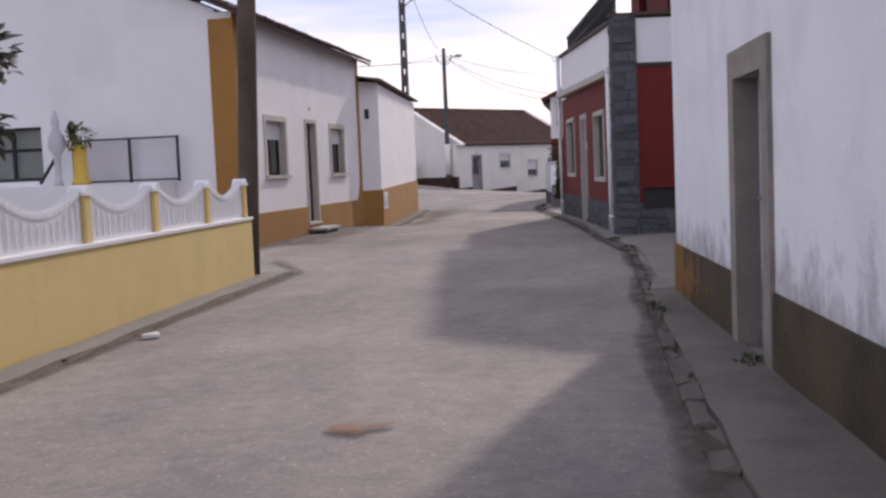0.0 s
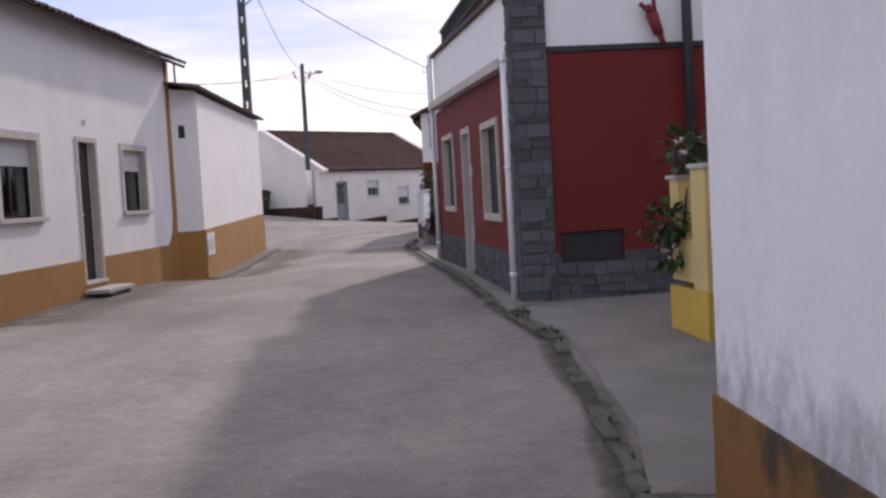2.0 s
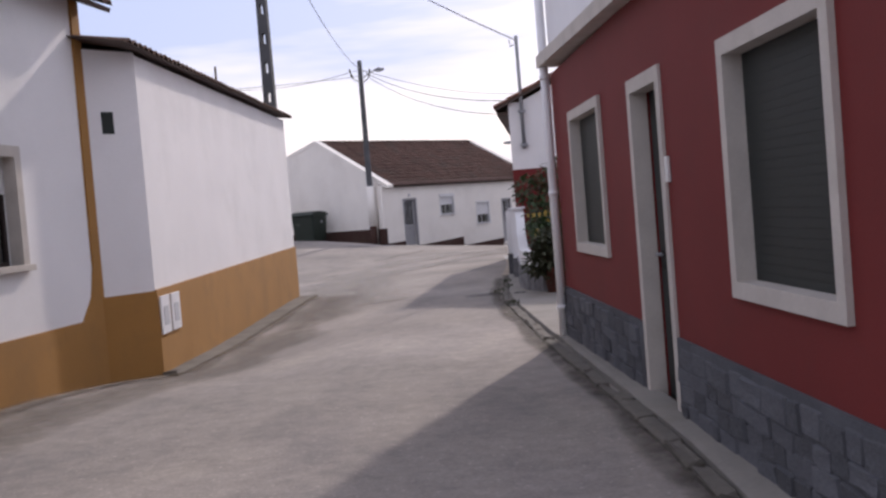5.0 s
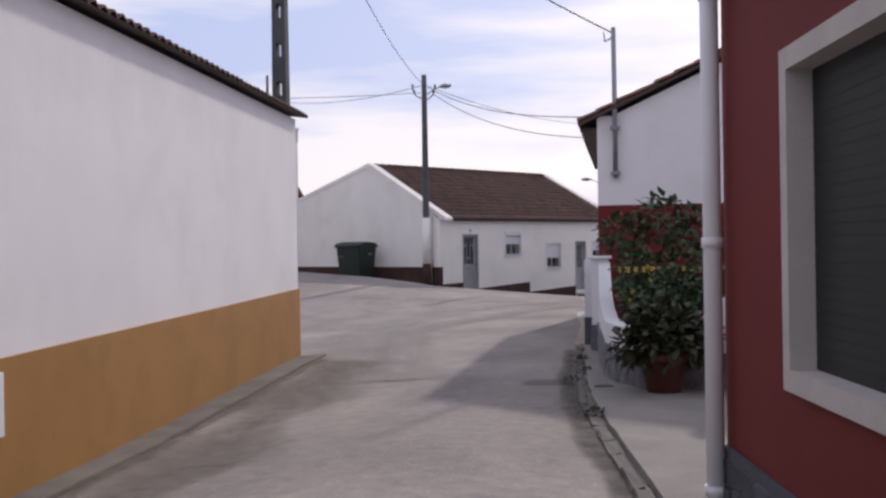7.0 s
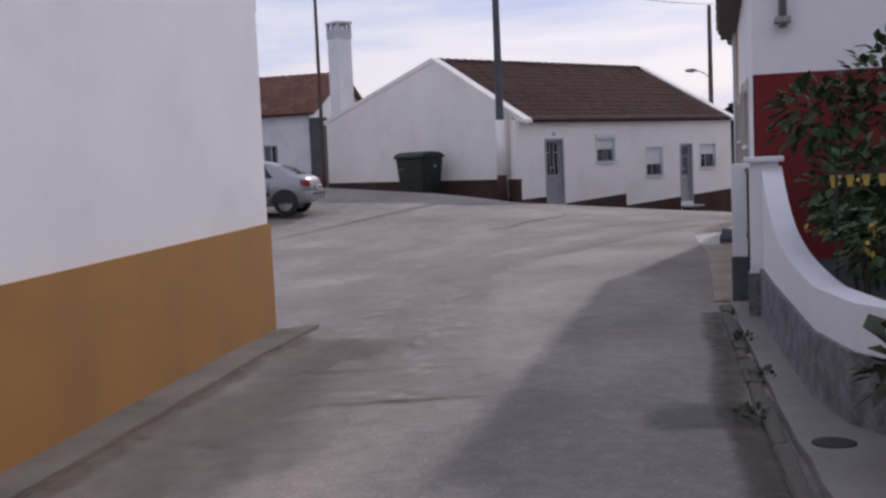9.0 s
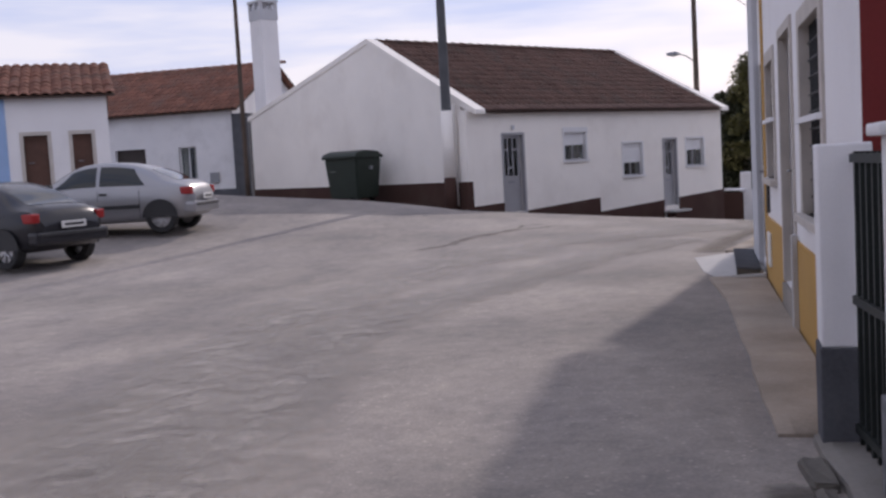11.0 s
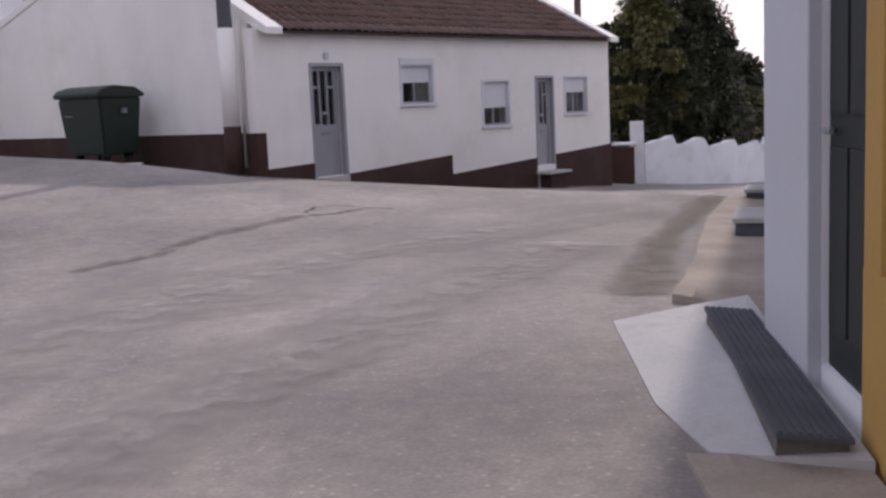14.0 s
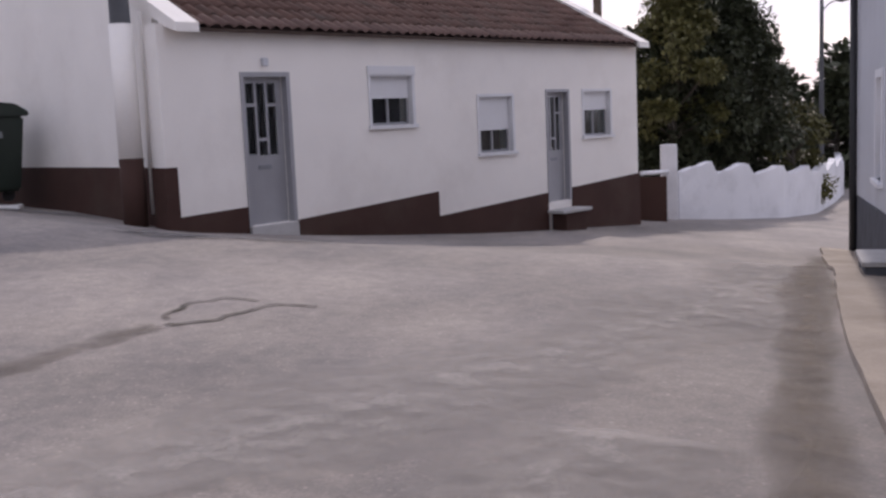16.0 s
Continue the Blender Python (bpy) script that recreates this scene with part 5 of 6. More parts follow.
# ---- poles and wires ----
def wire(a, b, sag, name="overhead_wire", r=0.012):
    a, b = Vector(a), Vector(b)
    cu = bpy.data.curves.new(name, "CURVE")
    cu.dimensions, cu.bevel_depth, cu.bevel_resolution = "3D", r, 1
    sp = cu.splines.new("POLY")
    n = 16
    sp.points.add(n)
    for i in range(n + 1):
        f = i / n
        p = a.lerp(b, f)
        sp.points[i].co = (p.x, p.y, p.z - sag * 4 * f * (1 - f), 1)
    cu.materials.append(M["cable"])
    return tagged(new(name, cu), "thin black overhead cable between the poles", "cable", "overhead cables")


def street_lamp_arm(parent, z, dx, dy, length):
    bm = bmesh.new()
    d = Vector((dx, dy, 0)).normalized()
    p0, p1, p2 = Vector((0, 0, z)), Vector((0, 0, z + 0.25)) + d * length * 0.5, Vector((0, 0, z + 0.35)) + d * length
    tube(bm, p0, p1, 0.025, seg=8)
    tube(bm, p1, p2, 0.025, seg=8)
    arm = part("lamp_arm", bm, M["zinc"], parent)
    bm = bmesh.new()
    q = p2 + d * 0.4
    tube(bm, p2 - d * 0.05, p2 + d * 0.15, 0.05, 0.1, seg=10)
    tube(bm, p2 + d * 0.15, q, 0.1, 0.05, seg=10)
    part("lamp_head", bm, M["zinc"], arm, "grey street lamp head")


def wood_pole(x, y, height, label, lean=(0, 0), r=0.13, mat="pole_wood"):
    z = ground_z(x, y)
    t = thing("utility_pole", pose(x, y, z - 0.1), label, "utility pole", "utility poles")
    bm = bmesh.new()
    lathe(bm, [(r * (1 - 0.35 * i / 8), height * i / 8) for i in range(9)], seg=14)
    for v in bm.verts:
        v.co.x += lean[0] * v.co.z / height
        v.co.y += lean[1] * v.co.z / height
    part("shaft", bm, M[mat], t)
    return t


wood_pole(-3.72, 9.64, 8.8, "brown wooden utility pole beside the kerb", (0.36, 0.1), 0.135)

P2 = wood_pole(-9.2, 56.35, 8.2, "tall dark utility pole with street lamp at the house corner", (0, 0), 0.15, "pole_concrete")
part("painted_foot", (lambda b: (tube(b, (0, 0, 1.0), (0, 0, 2.75), 0.157, 0.152, seg=14), b)[1])(bmesh.new()), M["plaster_warm"], P2, "white painted lower shaft")
part("painted_base", (lambda b: (tube(b, (0, 0, 0.02), (0, 0, 1.0), 0.162, 0.158, seg=14), b)[1])(bmesh.new()), M["brown"], P2, "brown painted base")
for dx, dz in ((-0.45, 7.75), (0.42, 7.7)):
    bm = bmesh.new()
    pts = [Vector((dx * math.sin(math.pi / 2 * i / 6), 0, dz - 0.45 + 0.45 * (1 - math.cos(math.pi / 2 * i / 6)))) for i in range(7)]
    for p, q in zip(pts, pts[1:]):
        tube(bm, p, q, 0.022, seg=6)
    for k in (4, 6):
        lathe(bm, [(0.03, pts[k].z), (0.05, pts[k].z + 0.05), (0.03, pts[k].z + 0.12)], pts[k].x, 0, 8)
    part("bracket", bm, M["cable"], P2, "curved insulator bracket")
street_lamp_arm(P2, 7.35, 1.0, -0.3, 0.75)

P1 = thing("utility_pole", pose(-6.62, 33.35, 0.4), "dark concrete utility pole with slotted shaft and street lamp", "utility pole", "utility poles")
bm = bmesh.new()
slots = [(-0.05, 0.05, 0.6 + 0.62 * i, 0.6 + 0.62 * i + 0.22) for i in range(13)]
wall_with_openings(bm, -0.14, 0.14, 0, 9.2, -0.11, 0.11, slots)
for v in bm.verts:
    k = 1 - 0.35 * v.co.z / 9.2
    v.co.x, v.co.y = v.co.x * k, v.co.y * k
part("shaft", bm, M["pole_concrete"], P1)
street_lamp_arm(P1, 7.25, 1.0, -0.25, 0.8)
part("junction_box", block(0.12, 0.26, -0.18, -0.1, 3.3, 3.75, 0.01), M["zinc"], P1)

wood_pole(-17.45, 61.5, 9.0, "slim dark utility pole behind the yard", r=0.085)
P4 = wood_pole(-3.0, 67.6, 8.5, "slim dark utility pole behind the long house", r=0.12)
street_lamp_arm(P4, 5.6, -1.0, -0.2, 0.6)
P5 = wood_pole(4.8, 82.0, 7.0, "slim street lamp pole down the lane", r=0.1, mat="pole_concrete")
street_lamp_arm(P5, 6.6, 1.0, -0.2, 0.5)

MAST = thing("roof_mast", pose(-1.37, 34.92, 0), "thin grey steel mast on the gable wall", "mast")
bm = bmesh.new()
tube(bm, (0, 0, 3.35), (0, 0, 5.85), 0.04, seg=10)
part("tube", bm, M["zinc"], MAST)
for z in (3.4, 4.15):
    part("clamp", block(-0.08, 0.08, -0.05, 0.08, z, z + 0.06, 0.005), M["zinc"], MAST)
bm = bmesh.new()
tube(bm, (0, 0, 5.7), (-0.14, 0, 5.62), 0.012, seg=6)
tube(bm, (-0.14, 0, 5.62), (-0.16, 0, 5.78), 0.012, seg=6)
part("hook", bm, M["zinc"], MAST)

P2_TOP, P1_TOP, MAST_TOP = (-9.2, 56.35, 8.5), (-6.62, 33.35, 9.3), (-1.37, 34.92, 5.75)
for a, b, s in ((P2_TOP, P1_TOP, 0.6), (P2_TOP, (-1.9, 37.5, 4.7), 0.35), ((-8.8, 56.3, 8.1), (-1.9, 40.5, 4.6), 0.4),
                (P1_TOP, (-3.4, 9.74, 8.6), 0.7), (P2_TOP, (-17.1, 61.6, 8.9), 0.3), (P2_TOP, (-2.6, 67.6, 8.0), 0.4), (MAST_TOP, (-6.62, 33.35, 9.0), 0.15),
                ((-2.6, 67.6, 8.0), (4.8, 82, 5.8), 0.5), ((-9.2, 56.35, 8.2), (-34, 44, 9), 0.8)):
    wire(a, b, s)


# ---- gate and pillar beside the red house ----
GP = thing("gate_pillar", place(2.17, 12.12, -79.5, -0.12), "pale yellow gate pillar with a niche and lantern", "pillar")
bm = bmesh.new()
wall_with_openings(bm, 0.0, 0.55, 1.25, 2.12, 0, 0.32, [(0.2, 0.5, 1.62, 2.2)])
part("niche_wall", bm, M["yellow"], GP)
part("main_post", block(0.55, 0.86, -0.02, 0.34, 1.2, 2.2, 0.01), M["yellow"], GP)
part("foot", block(-0.01, 0.87, -0.03, 0.35, 0.5, 1.2, 0.01), M["yellow_deep"], GP, "deep yellow foot")
part("cap", block(0.52, 0.89, -0.04, 0.36, 2.2, 2.24, 0.01), M["limestone"], GP)
part("cap", block(-0.03, 0.22, -0.03, 0.35, 2.12, 2.155, 0.01), M["limestone"], GP)
bm = bmesh.new()
lathe(bm, [(0.08, 2.25), (0.04, 2.28), (0.025, 2.35), (0.05, 2.39), (0.055, 2.41)], 0.7, 0.16, 10)
lathe(bm, [(0.085, 2.58), (0.1, 2.6), (0.07, 2.67), (0.015, 2.71)], 0.7, 0.16, 8)
for i in range(6):
    a = math.pi * i / 3
    tube(bm, (0.7 + 0.055 * math.cos(a), 0.16 + 0.055 * math.sin(a), 2.41), (0.7 + 0.08 * math.cos(a), 0.16 + 0.08 * math.sin(a), 2.59), 0.007, seg=5)
LT = part("lantern", bm, M["dark_metal"], GP, "black pillar lantern")
bm = bmesh.new()
lathe(bm, [(0.048, 2.42), (0.072, 2.58)], 0.7, 0.16, 12)
part("lantern_glass", bm, M["lamp_clear"], LT, "frosted glass")
shrub("potted_plant", place(2.22, 11.88, 0, 1.5), "bushy potted plant hanging over the pillar niche", [(-0.12, 0.02, 0.15, 0.2, 150), (-0.1, 0.05, -0.15, 0.15, 80), (0.1, 0.1, 0.75, 0.22, 140)], [(-0.1, 0, 0.2), (0.1, 0.1, 0.7)], "leaf", 0.1, 11, ("flower", 4, 0.05), "plant")
GT = thing("metal_gate", place(2.36, 11.18, -81.7, 0.64), "dark green metal gate with barred top", "gate")
part("lower_panel", block(0.05, 1.5, 0.03, 0.06, 0.04, 0.75), M["door_green"], GT, "dark green sheet panel")
for z in (0.0, 0.75, 1.38):
    part("rail", block(0.0, 1.55, 0.02, 0.07, z, z + 0.05), M["dark_metal"], GT)
for i in range(12):
    part("bar", block(0.06 + i * 0.13, 0.085 + i * 0.13, 0.03, 0.055, 0.8, 1.38), M["dark_metal"], GT)
part("letter_plate", block(0.3, 0.55, 0.015, 0.03, 0.6, 0.68), M["sticker"], GT, "pale letter plate")
part("bolt", block(0.75, 0.83, 0.0, 0.03, 0.55, 0.65), M["zinc"], GT)
part("threshold", block(-0.1, 1.7, -0.08, 0.1, -0.2, 0.0), M["concrete_pale"], GT)
bm = bmesh.new()
quad_box(bm, 2.4, 2.7, 7.2, 9.55, 0.3, 1.98)
solo("yard_wall", bm, M["concrete_dirty"], "dark cement yard wall beside the gate", "wall", kind="structure")

# Added block that keeps sky light off the red house's side wall.
bm = bmesh.new()
quad_box(bm, 4.85, 5.25, 7.2, 14.6, 0.3, 4.6)
solo("added_yard_block", bm, M["plaster_old"], "plain plastered block added to close the yard and shade it", "building", kind="structure")

# hanging doll on the parapet, one plain shape
bm = bmesh.new()
tube(bm, (0, 0, -0.28), (-0.1, 0, 0.02), 0.07, 0.09, seg=10)
tube(bm, (-0.1, 0, 0.02), (-0.14, 0, 0.14), 0.06, 0.03, seg=8)
tube(bm, (-0.1, 0, 0.0), (-0.26, 0, 0.16), 0.035, seg=8)
tube(bm, (-0.05, 0, 0.02), (-0.06, 0, 0.24), 0.03, seg=8)
tube(bm, (0, 0, -0.25), (0.06, 0, -0.42), 0.05, 0.04, seg=8)
solo("doll", bm, M["doll_red"], "red felt climbing doll hanging on the wall", "doll", RED_AT @ pose(8.83, 1.62, 3.82, 0, 0, 90) @ Matrix.Diagonal((0.78, 0.78, 0.78, 1)))

# ---- front garden with curved wall ----
GW = thing("garden_wall", pose(0, 0, 0), "white curved garden wall on a stone base", "wall")
plan = [Vector(p) for p in ((-1.62, 33.75), (-1.55, 32.6), (-1.46, 31.4), (-1.38, 30.3), (-1.22, 29.6), (-0.95, 29.2), (-0.6, 29.05), (-0.2, 29.0), (0.15, 28.98))]
fine = []
for p, q in zip(plan, plan[1:]):
    fine += [p.lerp(q, i / 4) for i in range(4)]
fine.append(plan[-1])


def wall_along(points, tops, z0, thick, grow=0.0):
    bm = bmesh.new()
    prev = None
    for i, p in enumerate(points):
        d = (points[min(i + 1, len(points) - 1)] - points[max(i - 1, 0)]).normalized()
        n = Vector((-d.y, d.x))
        a, b = p - n * grow, p + n * (thick + grow)
        row = [bm.verts.new((a.x, a.y, z0)), bm.verts.new((a.x, a.y, tops[i])), bm.verts.new((b.x, b.y, tops[i])), bm.verts.new((b.x, b.y, z0))]
        if prev:
            for j in range(4):
                bm.faces.new((prev[j], prev[(j + 1) % 4], row[(j + 1) % 4], row[j]))
        else:
            bm.faces.new(row)
        prev = row
    bm.faces.new(prev[::-1])
    return bm


nf = len(fine) - 1
part("white_wall", wall_along(fine, [1.3 + 0.68 * abs(2 * i / nf - 1) ** 4.5 for i in range(nf + 1)], 1.02, 0.18), M["white_paint"], GW)
part("stone_base", wall_along(fine, [1.04] * (nf + 1), 0.3, 0.18, 0.03), M["rubble"], GW, "grey stone base")
for x, y, w in ((-1.6, 33.85, 0.26), (0.2, 29.05, 0.34)):
    part("end_post", block(x - w / 2, x + w / 2, y - w / 2, y + w / 2, 0.95, 2.02, 0.01), M["white_paint"], GW, "white end post")
    part("post_foot", block(x - w / 2 - 0.02, x + w / 2 + 0.02, y - w / 2 - 0.02, y + w / 2 + 0.02, 0.3, 1.0, 0.01), M["rubble"], GW)
    part("post_cap", block(x - w / 2 - 0.05, x + w / 2 + 0.05, y - w / 2 - 0.05, y + w / 2 + 0.05, 2.02, 2.07, 0.015), M["white_paint"], GW)
HP = thing("gate_post", pose(-1.78, 34.86, 0), "white gate post with grey foot at the house corner", "post")
part("shaft", block(-0.12, 0.12, -0.12, 0.12, 1.05, 2.0, 0.01), M["white_paint"], HP)
part("foot", block(-0.13, 0.13, -0.13, 0.13, 0.3, 1.05, 0.01), M["mortar"], HP)
SG = thing("metal_gate", place(-1.66, 34.0, 96, 0.56), "narrow dark garden gate", "gate")
for i in range(7):
    part("bar", block(0.03 + i * 0.105, 0.055 + i * 0.105, 0, 0.02, 0.05, 1.4), M["dark_metal"], SG)
for z in (0.1, 0.7, 1.35):
    part("rail", block(0, 0.72, 0, 0.03, z, z + 0.04), M["dark_metal"], SG)
bm = bmesh.new()
lathe(bm, [(0.09, 2.07), (0.05, 2.12), (0.04, 2.2), (0.08, 2.24), (0.11, 2.45), (0.13, 2.47), (0.06, 2.58), (0.02, 2.62)], 0.2, 29.05, 8)
solo("pillar_lantern", bm, M["dark_metal"], "black lantern on the garden post", "lantern")
# far post of the forecourt gate next to it
solo("forecourt_wall", block(0.6, 4.5, 28.9, 29.1, 0.3, 1.9), M["white_paint"], "white garden wall behind the pots", "wall", kind="structure")
AW = thing("awning", pose(0.2, 31.0, 1.92), "garden awning with yellow fringe", "awning")
part("frame_bar", block(-1.45, 1.6, 0, 0.03, 0.03, 0.05), M["trim_black"], AW)
bm = bmesh.new()
prism(bm, [(0, -0.05), (0.025, -0.05), (0.04, 0.03), (-0.015, 0.03)], 0.005, 0.02)
fringe = mesh_of("fringe", bm, M["flower_yellow"])
for i in range(30):
    t = new("fringe", fringe)
    t.parent = AW
    t.location = (-1.42 + i * 0.1, 0, 0)
for x in (-1.4, 1.55):
    part("leg", block(x, x + 0.018, 0, 0.018, -1.5, 0.03), M["trim_black"], AW)
shrub("garden_shrub", pose(-0.75, 32.2, 0.5), "tall grey-green garden shrub against the red wall", [(-0.45, 0.3, 1.9, 0.36, 300), (0.1, 0.2, 2.1, 0.42, 330), (0.6, 0, 1.9, 0.45, 300), (-0.2, -0.4, 1.35, 0.36, 300), (0.3, -0.5, 1.3, 0.45, 320)],
      [(-0.45, 0.3, 1.9), (0.1, 0.2, 2.0), (0.6, 0, 1.8), (-0.3, -0.4, 1.3)], "leaf", 0.12, 21)
shrub("garden_shrub", pose(-0.9, 30.4, 0.5), "leafy garden shrub with yellow blossoms", [(0.0, 0.2, 1.05, 0.3, 450), (0.35, -0.2, 1.15, 0.36, 520), (0.75, -0.3, 1.2, 0.38, 500), (0.0, 1.0, 1.15, 0.34, 450), (-0.05, 1.8, 1.2, 0.32, 420)],
      [(-0.2, 0.2, 1.1), (0.25, -0.2, 1.2), (0.7, -0.3, 1.2)], "leaf", 0.1, 22, ("flower_yellow", 7, 0.07))
shrub("garden_shrub", pose(0.9, 31.0, 0.5), "dark dense garden shrub", [(0, 0, 1.4, 0.65, 1000), (0.6, 0.5, 2.0, 0.7, 1000), (-0.1, 0.6, 2.0, 0.5, 700)], [(0, 0, 1.3), (0.5, 0.4, 1.9)], "leaf_dark", 0.12, 23)


shrub("garden_shrub", pose(1.1, 33.6, 0.5), "very dark dense shrub filling the back of the garden", [(0, 0, 1.0, 0.6, 700), (0.9, 0, 1.2, 0.7, 800), (0.3, 0.1, 1.75, 0.5, 600), (1.4, 0, 1.9, 0.6, 700), (-0.6, 0.2, 0.9, 0.45, 420)],
      [(0, 0, 1.0), (0.9, 0, 1.2), (0.3, 0.1, 1.7), (1.4, 0, 1.8)], "leaf", 0.11, 24)


def flower_pot(x, y, r, h, label, plant_label, clumps, leaf, size, seed):
    z = ground_z(x, y) + 0.06
    bm = bmesh.new()
    lathe(bm, [(r * 0.7, 0), (r * 0.95, h * 0.82), (r * 1.05, h * 0.82), (r * 1.05, h), (r * 0.92, h), (r * 0.88, h * 0.9), (0.01, h * 0.9)], seg=20)
    solo("flower_pot", bm, M["terracotta"], label, "flower pot", pose(x, y, z))
    shrub("potted_plant", pose(x, y, z + h * 0.9), plant_label, clumps, [(0.1, 0, 0.3), (-0.12, 0.05, 0.3), (0, -0.1, 0.35)], leaf, size, seed, category="plant")


flower_pot(-0.7, 28.7, 0.25, 0.42, "large terracotta flower pot on the pavement", "big-leaved bush in the terracotta pot", [(0, 0, 0.22, 0.38, 380), (-0.26, -0.05, 0.12, 0.26, 170), (0.28, 0, 0.2, 0.3, 200), (0, 0.1, 0.4, 0.3, 240)], "leaf_dark", 0.15, 31)

# drain cover and weeds
from mathutils.bvhtree import BVHTree


def height_over(x, y):
    """Height of the topmost paving at a place of the plan."""
    best = ground_s(x, y)
    for o in bpy.data.objects:
        if o.name.startswith("pavement"):
            for f in o.data.polygons:
                q = [o.data.vertices[i].co for i in f.vertices]
                if min(v.x for v in q) <= x <= max(v.x for v in q) and min(v.y for v in q) <= y <= max(v.y for v in q) and len(q) == 4:
                    tree_ = BVHTree.FromPolygons([v.copy() for v in q], [(0, 1, 2, 3)])
                    hit = tree_.ray_cast(Vector((x, y, 9)), Vector((0, 0, -1)))
                    if hit[0]:
                        best = max(best, hit[0].z)
    return best


bm = bmesh.new()
lathe(bm, [(0.11, 0), (0.11, 0.012), (0.095, 0.016), (0.01, 0.012)], seg=20)
solo("drain_cover", bm, M["rubber"], "small dark round drain cover", "drain cover", pose(-1.36, 29.2, height_over(-1.36, 29.2) - 0.008))
rngw = random.Random(9)
for x, y in ((-1.75, 29.8), (-1.66, 31.0), (-1.8, 32.5), (1.05, 12.2), (0.84, 13.4), (1.3, 5.8), (1.82, 3.4), (-1.35, 27.2)):
    bm = bmesh.new()
    leaves(bm, (0, 0, 0.02), (0.1, 0.16, 0.04), 70, 0.045, rngw, -0.4)
    solo("weeds", bm, M["leaf_dark"], "small weeds growing along the kerb", "weeds", pose(x, y, ground_z(x, y) + 0.02), kind="stuff")


def flat_patch(name, cx, cy, rx, ry, mat, label, category, seed, lift=0.02):
    """A thin uneven patch lying on the ground."""
    rng = random.Random(seed)
    bm = bmesh.new()
    n, fade = 28, [1.0]
    c = bm.verts.new((cx, cy, ground_s(cx, cy) + lift + 0.004))
    rings = []
    for g, f in ((0.55, 0.9), (1.0, 0.0)):
        ring = []
        for i in range(n):
            a = 2 * math.pi * i / n
            k = 1 + 0.45 * noise.noise((math.cos(a) * 1.6 + seed, math.sin(a) * 1.6, seed)) + rng.uniform(-0.06, 0.06)
            x, y = cx + rx * k * g * 1.5 * math.cos(a), cy + ry * k * g * 1.5 * math.sin(a)
            ring.append(bm.verts.new((x, y, ground_s(x, y) + lift)))
            fade.append(f)
        rings.append(ring)
    for i in range(n):
        j = (i + 1) % n
        bm.faces.new((c, rings[0][i], rings[0][j]))
        bm.faces.new((rings[0][i], rings[1][i], rings[1][j], rings[0][j]))
    ob = solo(name, bm, mat, label, category, kind="structure")
    ob.data.attributes.new("fade", "FLOAT", "POINT").data.foreach_set("value", fade)
    return ob


flat_patch("sand_patch", -0.29, 1.92, 0.13, 0.09, M["leaf_litter"], "rust-coloured sandy spill on the asphalt", "spill", 3)
bm = block(-0.07, 0.07, -0.05, 0.05, 0, 0.035, 0.012)
for v in bm.verts:
    v.co.z *= 1 + 0.5 * noise.noise(v.co * 30)
solo("litter", bm, M["sticker"], "crumpled white paper litter by the kerb", "litter", pose(-2.78, 4.9, ground_z(-3, 5) + 0.01, 0, 0, 30))

flat_patch("sand_patch", -0.14, 1.98, 0.06, 0.05, M["leaf_litter"], "rust-coloured sandy spill on the asphalt", "spill", 8)
flat_patch("dark_ground_patch", -2.0, 29.92, 0.4, 0.3, M["patch_dark"], "dark damp patch on the asphalt", "patch", 12, 0.012)
# Painted shadow of the end house along its front.
flat_patch("dark_ground_patch", -7.6, 54.8, 1.6, 0.5, M["patch_dark"], "dark patch painting the house's shadow by the doorway", "patch", 14, 0.012)
# Stain under the container, together with painted shade of the gable.
flat_patch("dark_ground_patch", -11.9, 56.6, 1.3, 0.7, M["patch_dark"], "dark stain and painted house shade round the waste container", "patch", 17, 0.014)
gutter([(-4.9, 31.0), (-5.4, 33.0), (-5.9, 35.5), (-6.41, 37.1), (-6.66, 39.1), (-6.71, 41.6), (-6.17, 44.2), (-5.2, 47.3), (-3.2, 49.9), (-1.8, 52.5), (-0.6, 57.0)], 1.15, "pale dusty wheel track across the yard", 31, "dust_pale", 0.013)
gutter([(-4.0, 30.0), (-4.5, 32.5), (-5.17, 35.8), (-5.56, 37.3), (-5.67, 38.9), (-5.36, 40.5), (-4.8, 42.6), (-3.9, 45.5), (-2.9, 48.5)], 0.85, "pale dusty wheel track across the yard", 32, "dust_pale", 0.017)
CRACKS = (([(-6.9, 47.6), (-6.88, 47.83), (-6.75, 48.64), (-6.49, 49.47), (-6.23, 50.4)], 0.2, "dust_wide"),
          ([(-6.2, 50.2), (-6.3, 50.5), (-6.3, 51.0), (-6.1, 51.25), (-5.85, 51.2), (-5.77, 51.0)], 0.05, "moss"),
          ([(-6.3, 50.3), (-6.14, 50.26), (-5.9, 50.45), (-5.75, 50.9), (-5.6, 51.05), (-5.3, 51.1), (-5.15, 51.15)], 0.06, "moss"),
          ([(-7.3, 46.2), (-7.1, 46.9), (-6.9, 47.3), (-6.95, 47.9)], 0.16, "dust_wide"))
for k, (line, width, mat) in enumerate(CRACKS):
    rngc = random.Random(77 + k)
    ragged = []
    for p, q in zip(line, line[1:]):
        steps = max(2, int((Vector(q) - Vector(p)).length / 0.12))
        ragged += [Vector(p).lerp(Vector(q), i / steps) + Vector((rngc.uniform(-0.035, 0.035), rngc.uniform(-0.035, 0.035))) for i in range(steps)]
    gutter([tuple(p) for p in ragged] + [line[-1]], width, "dark crack in the asphalt", 20 + k, mat, 0.009)

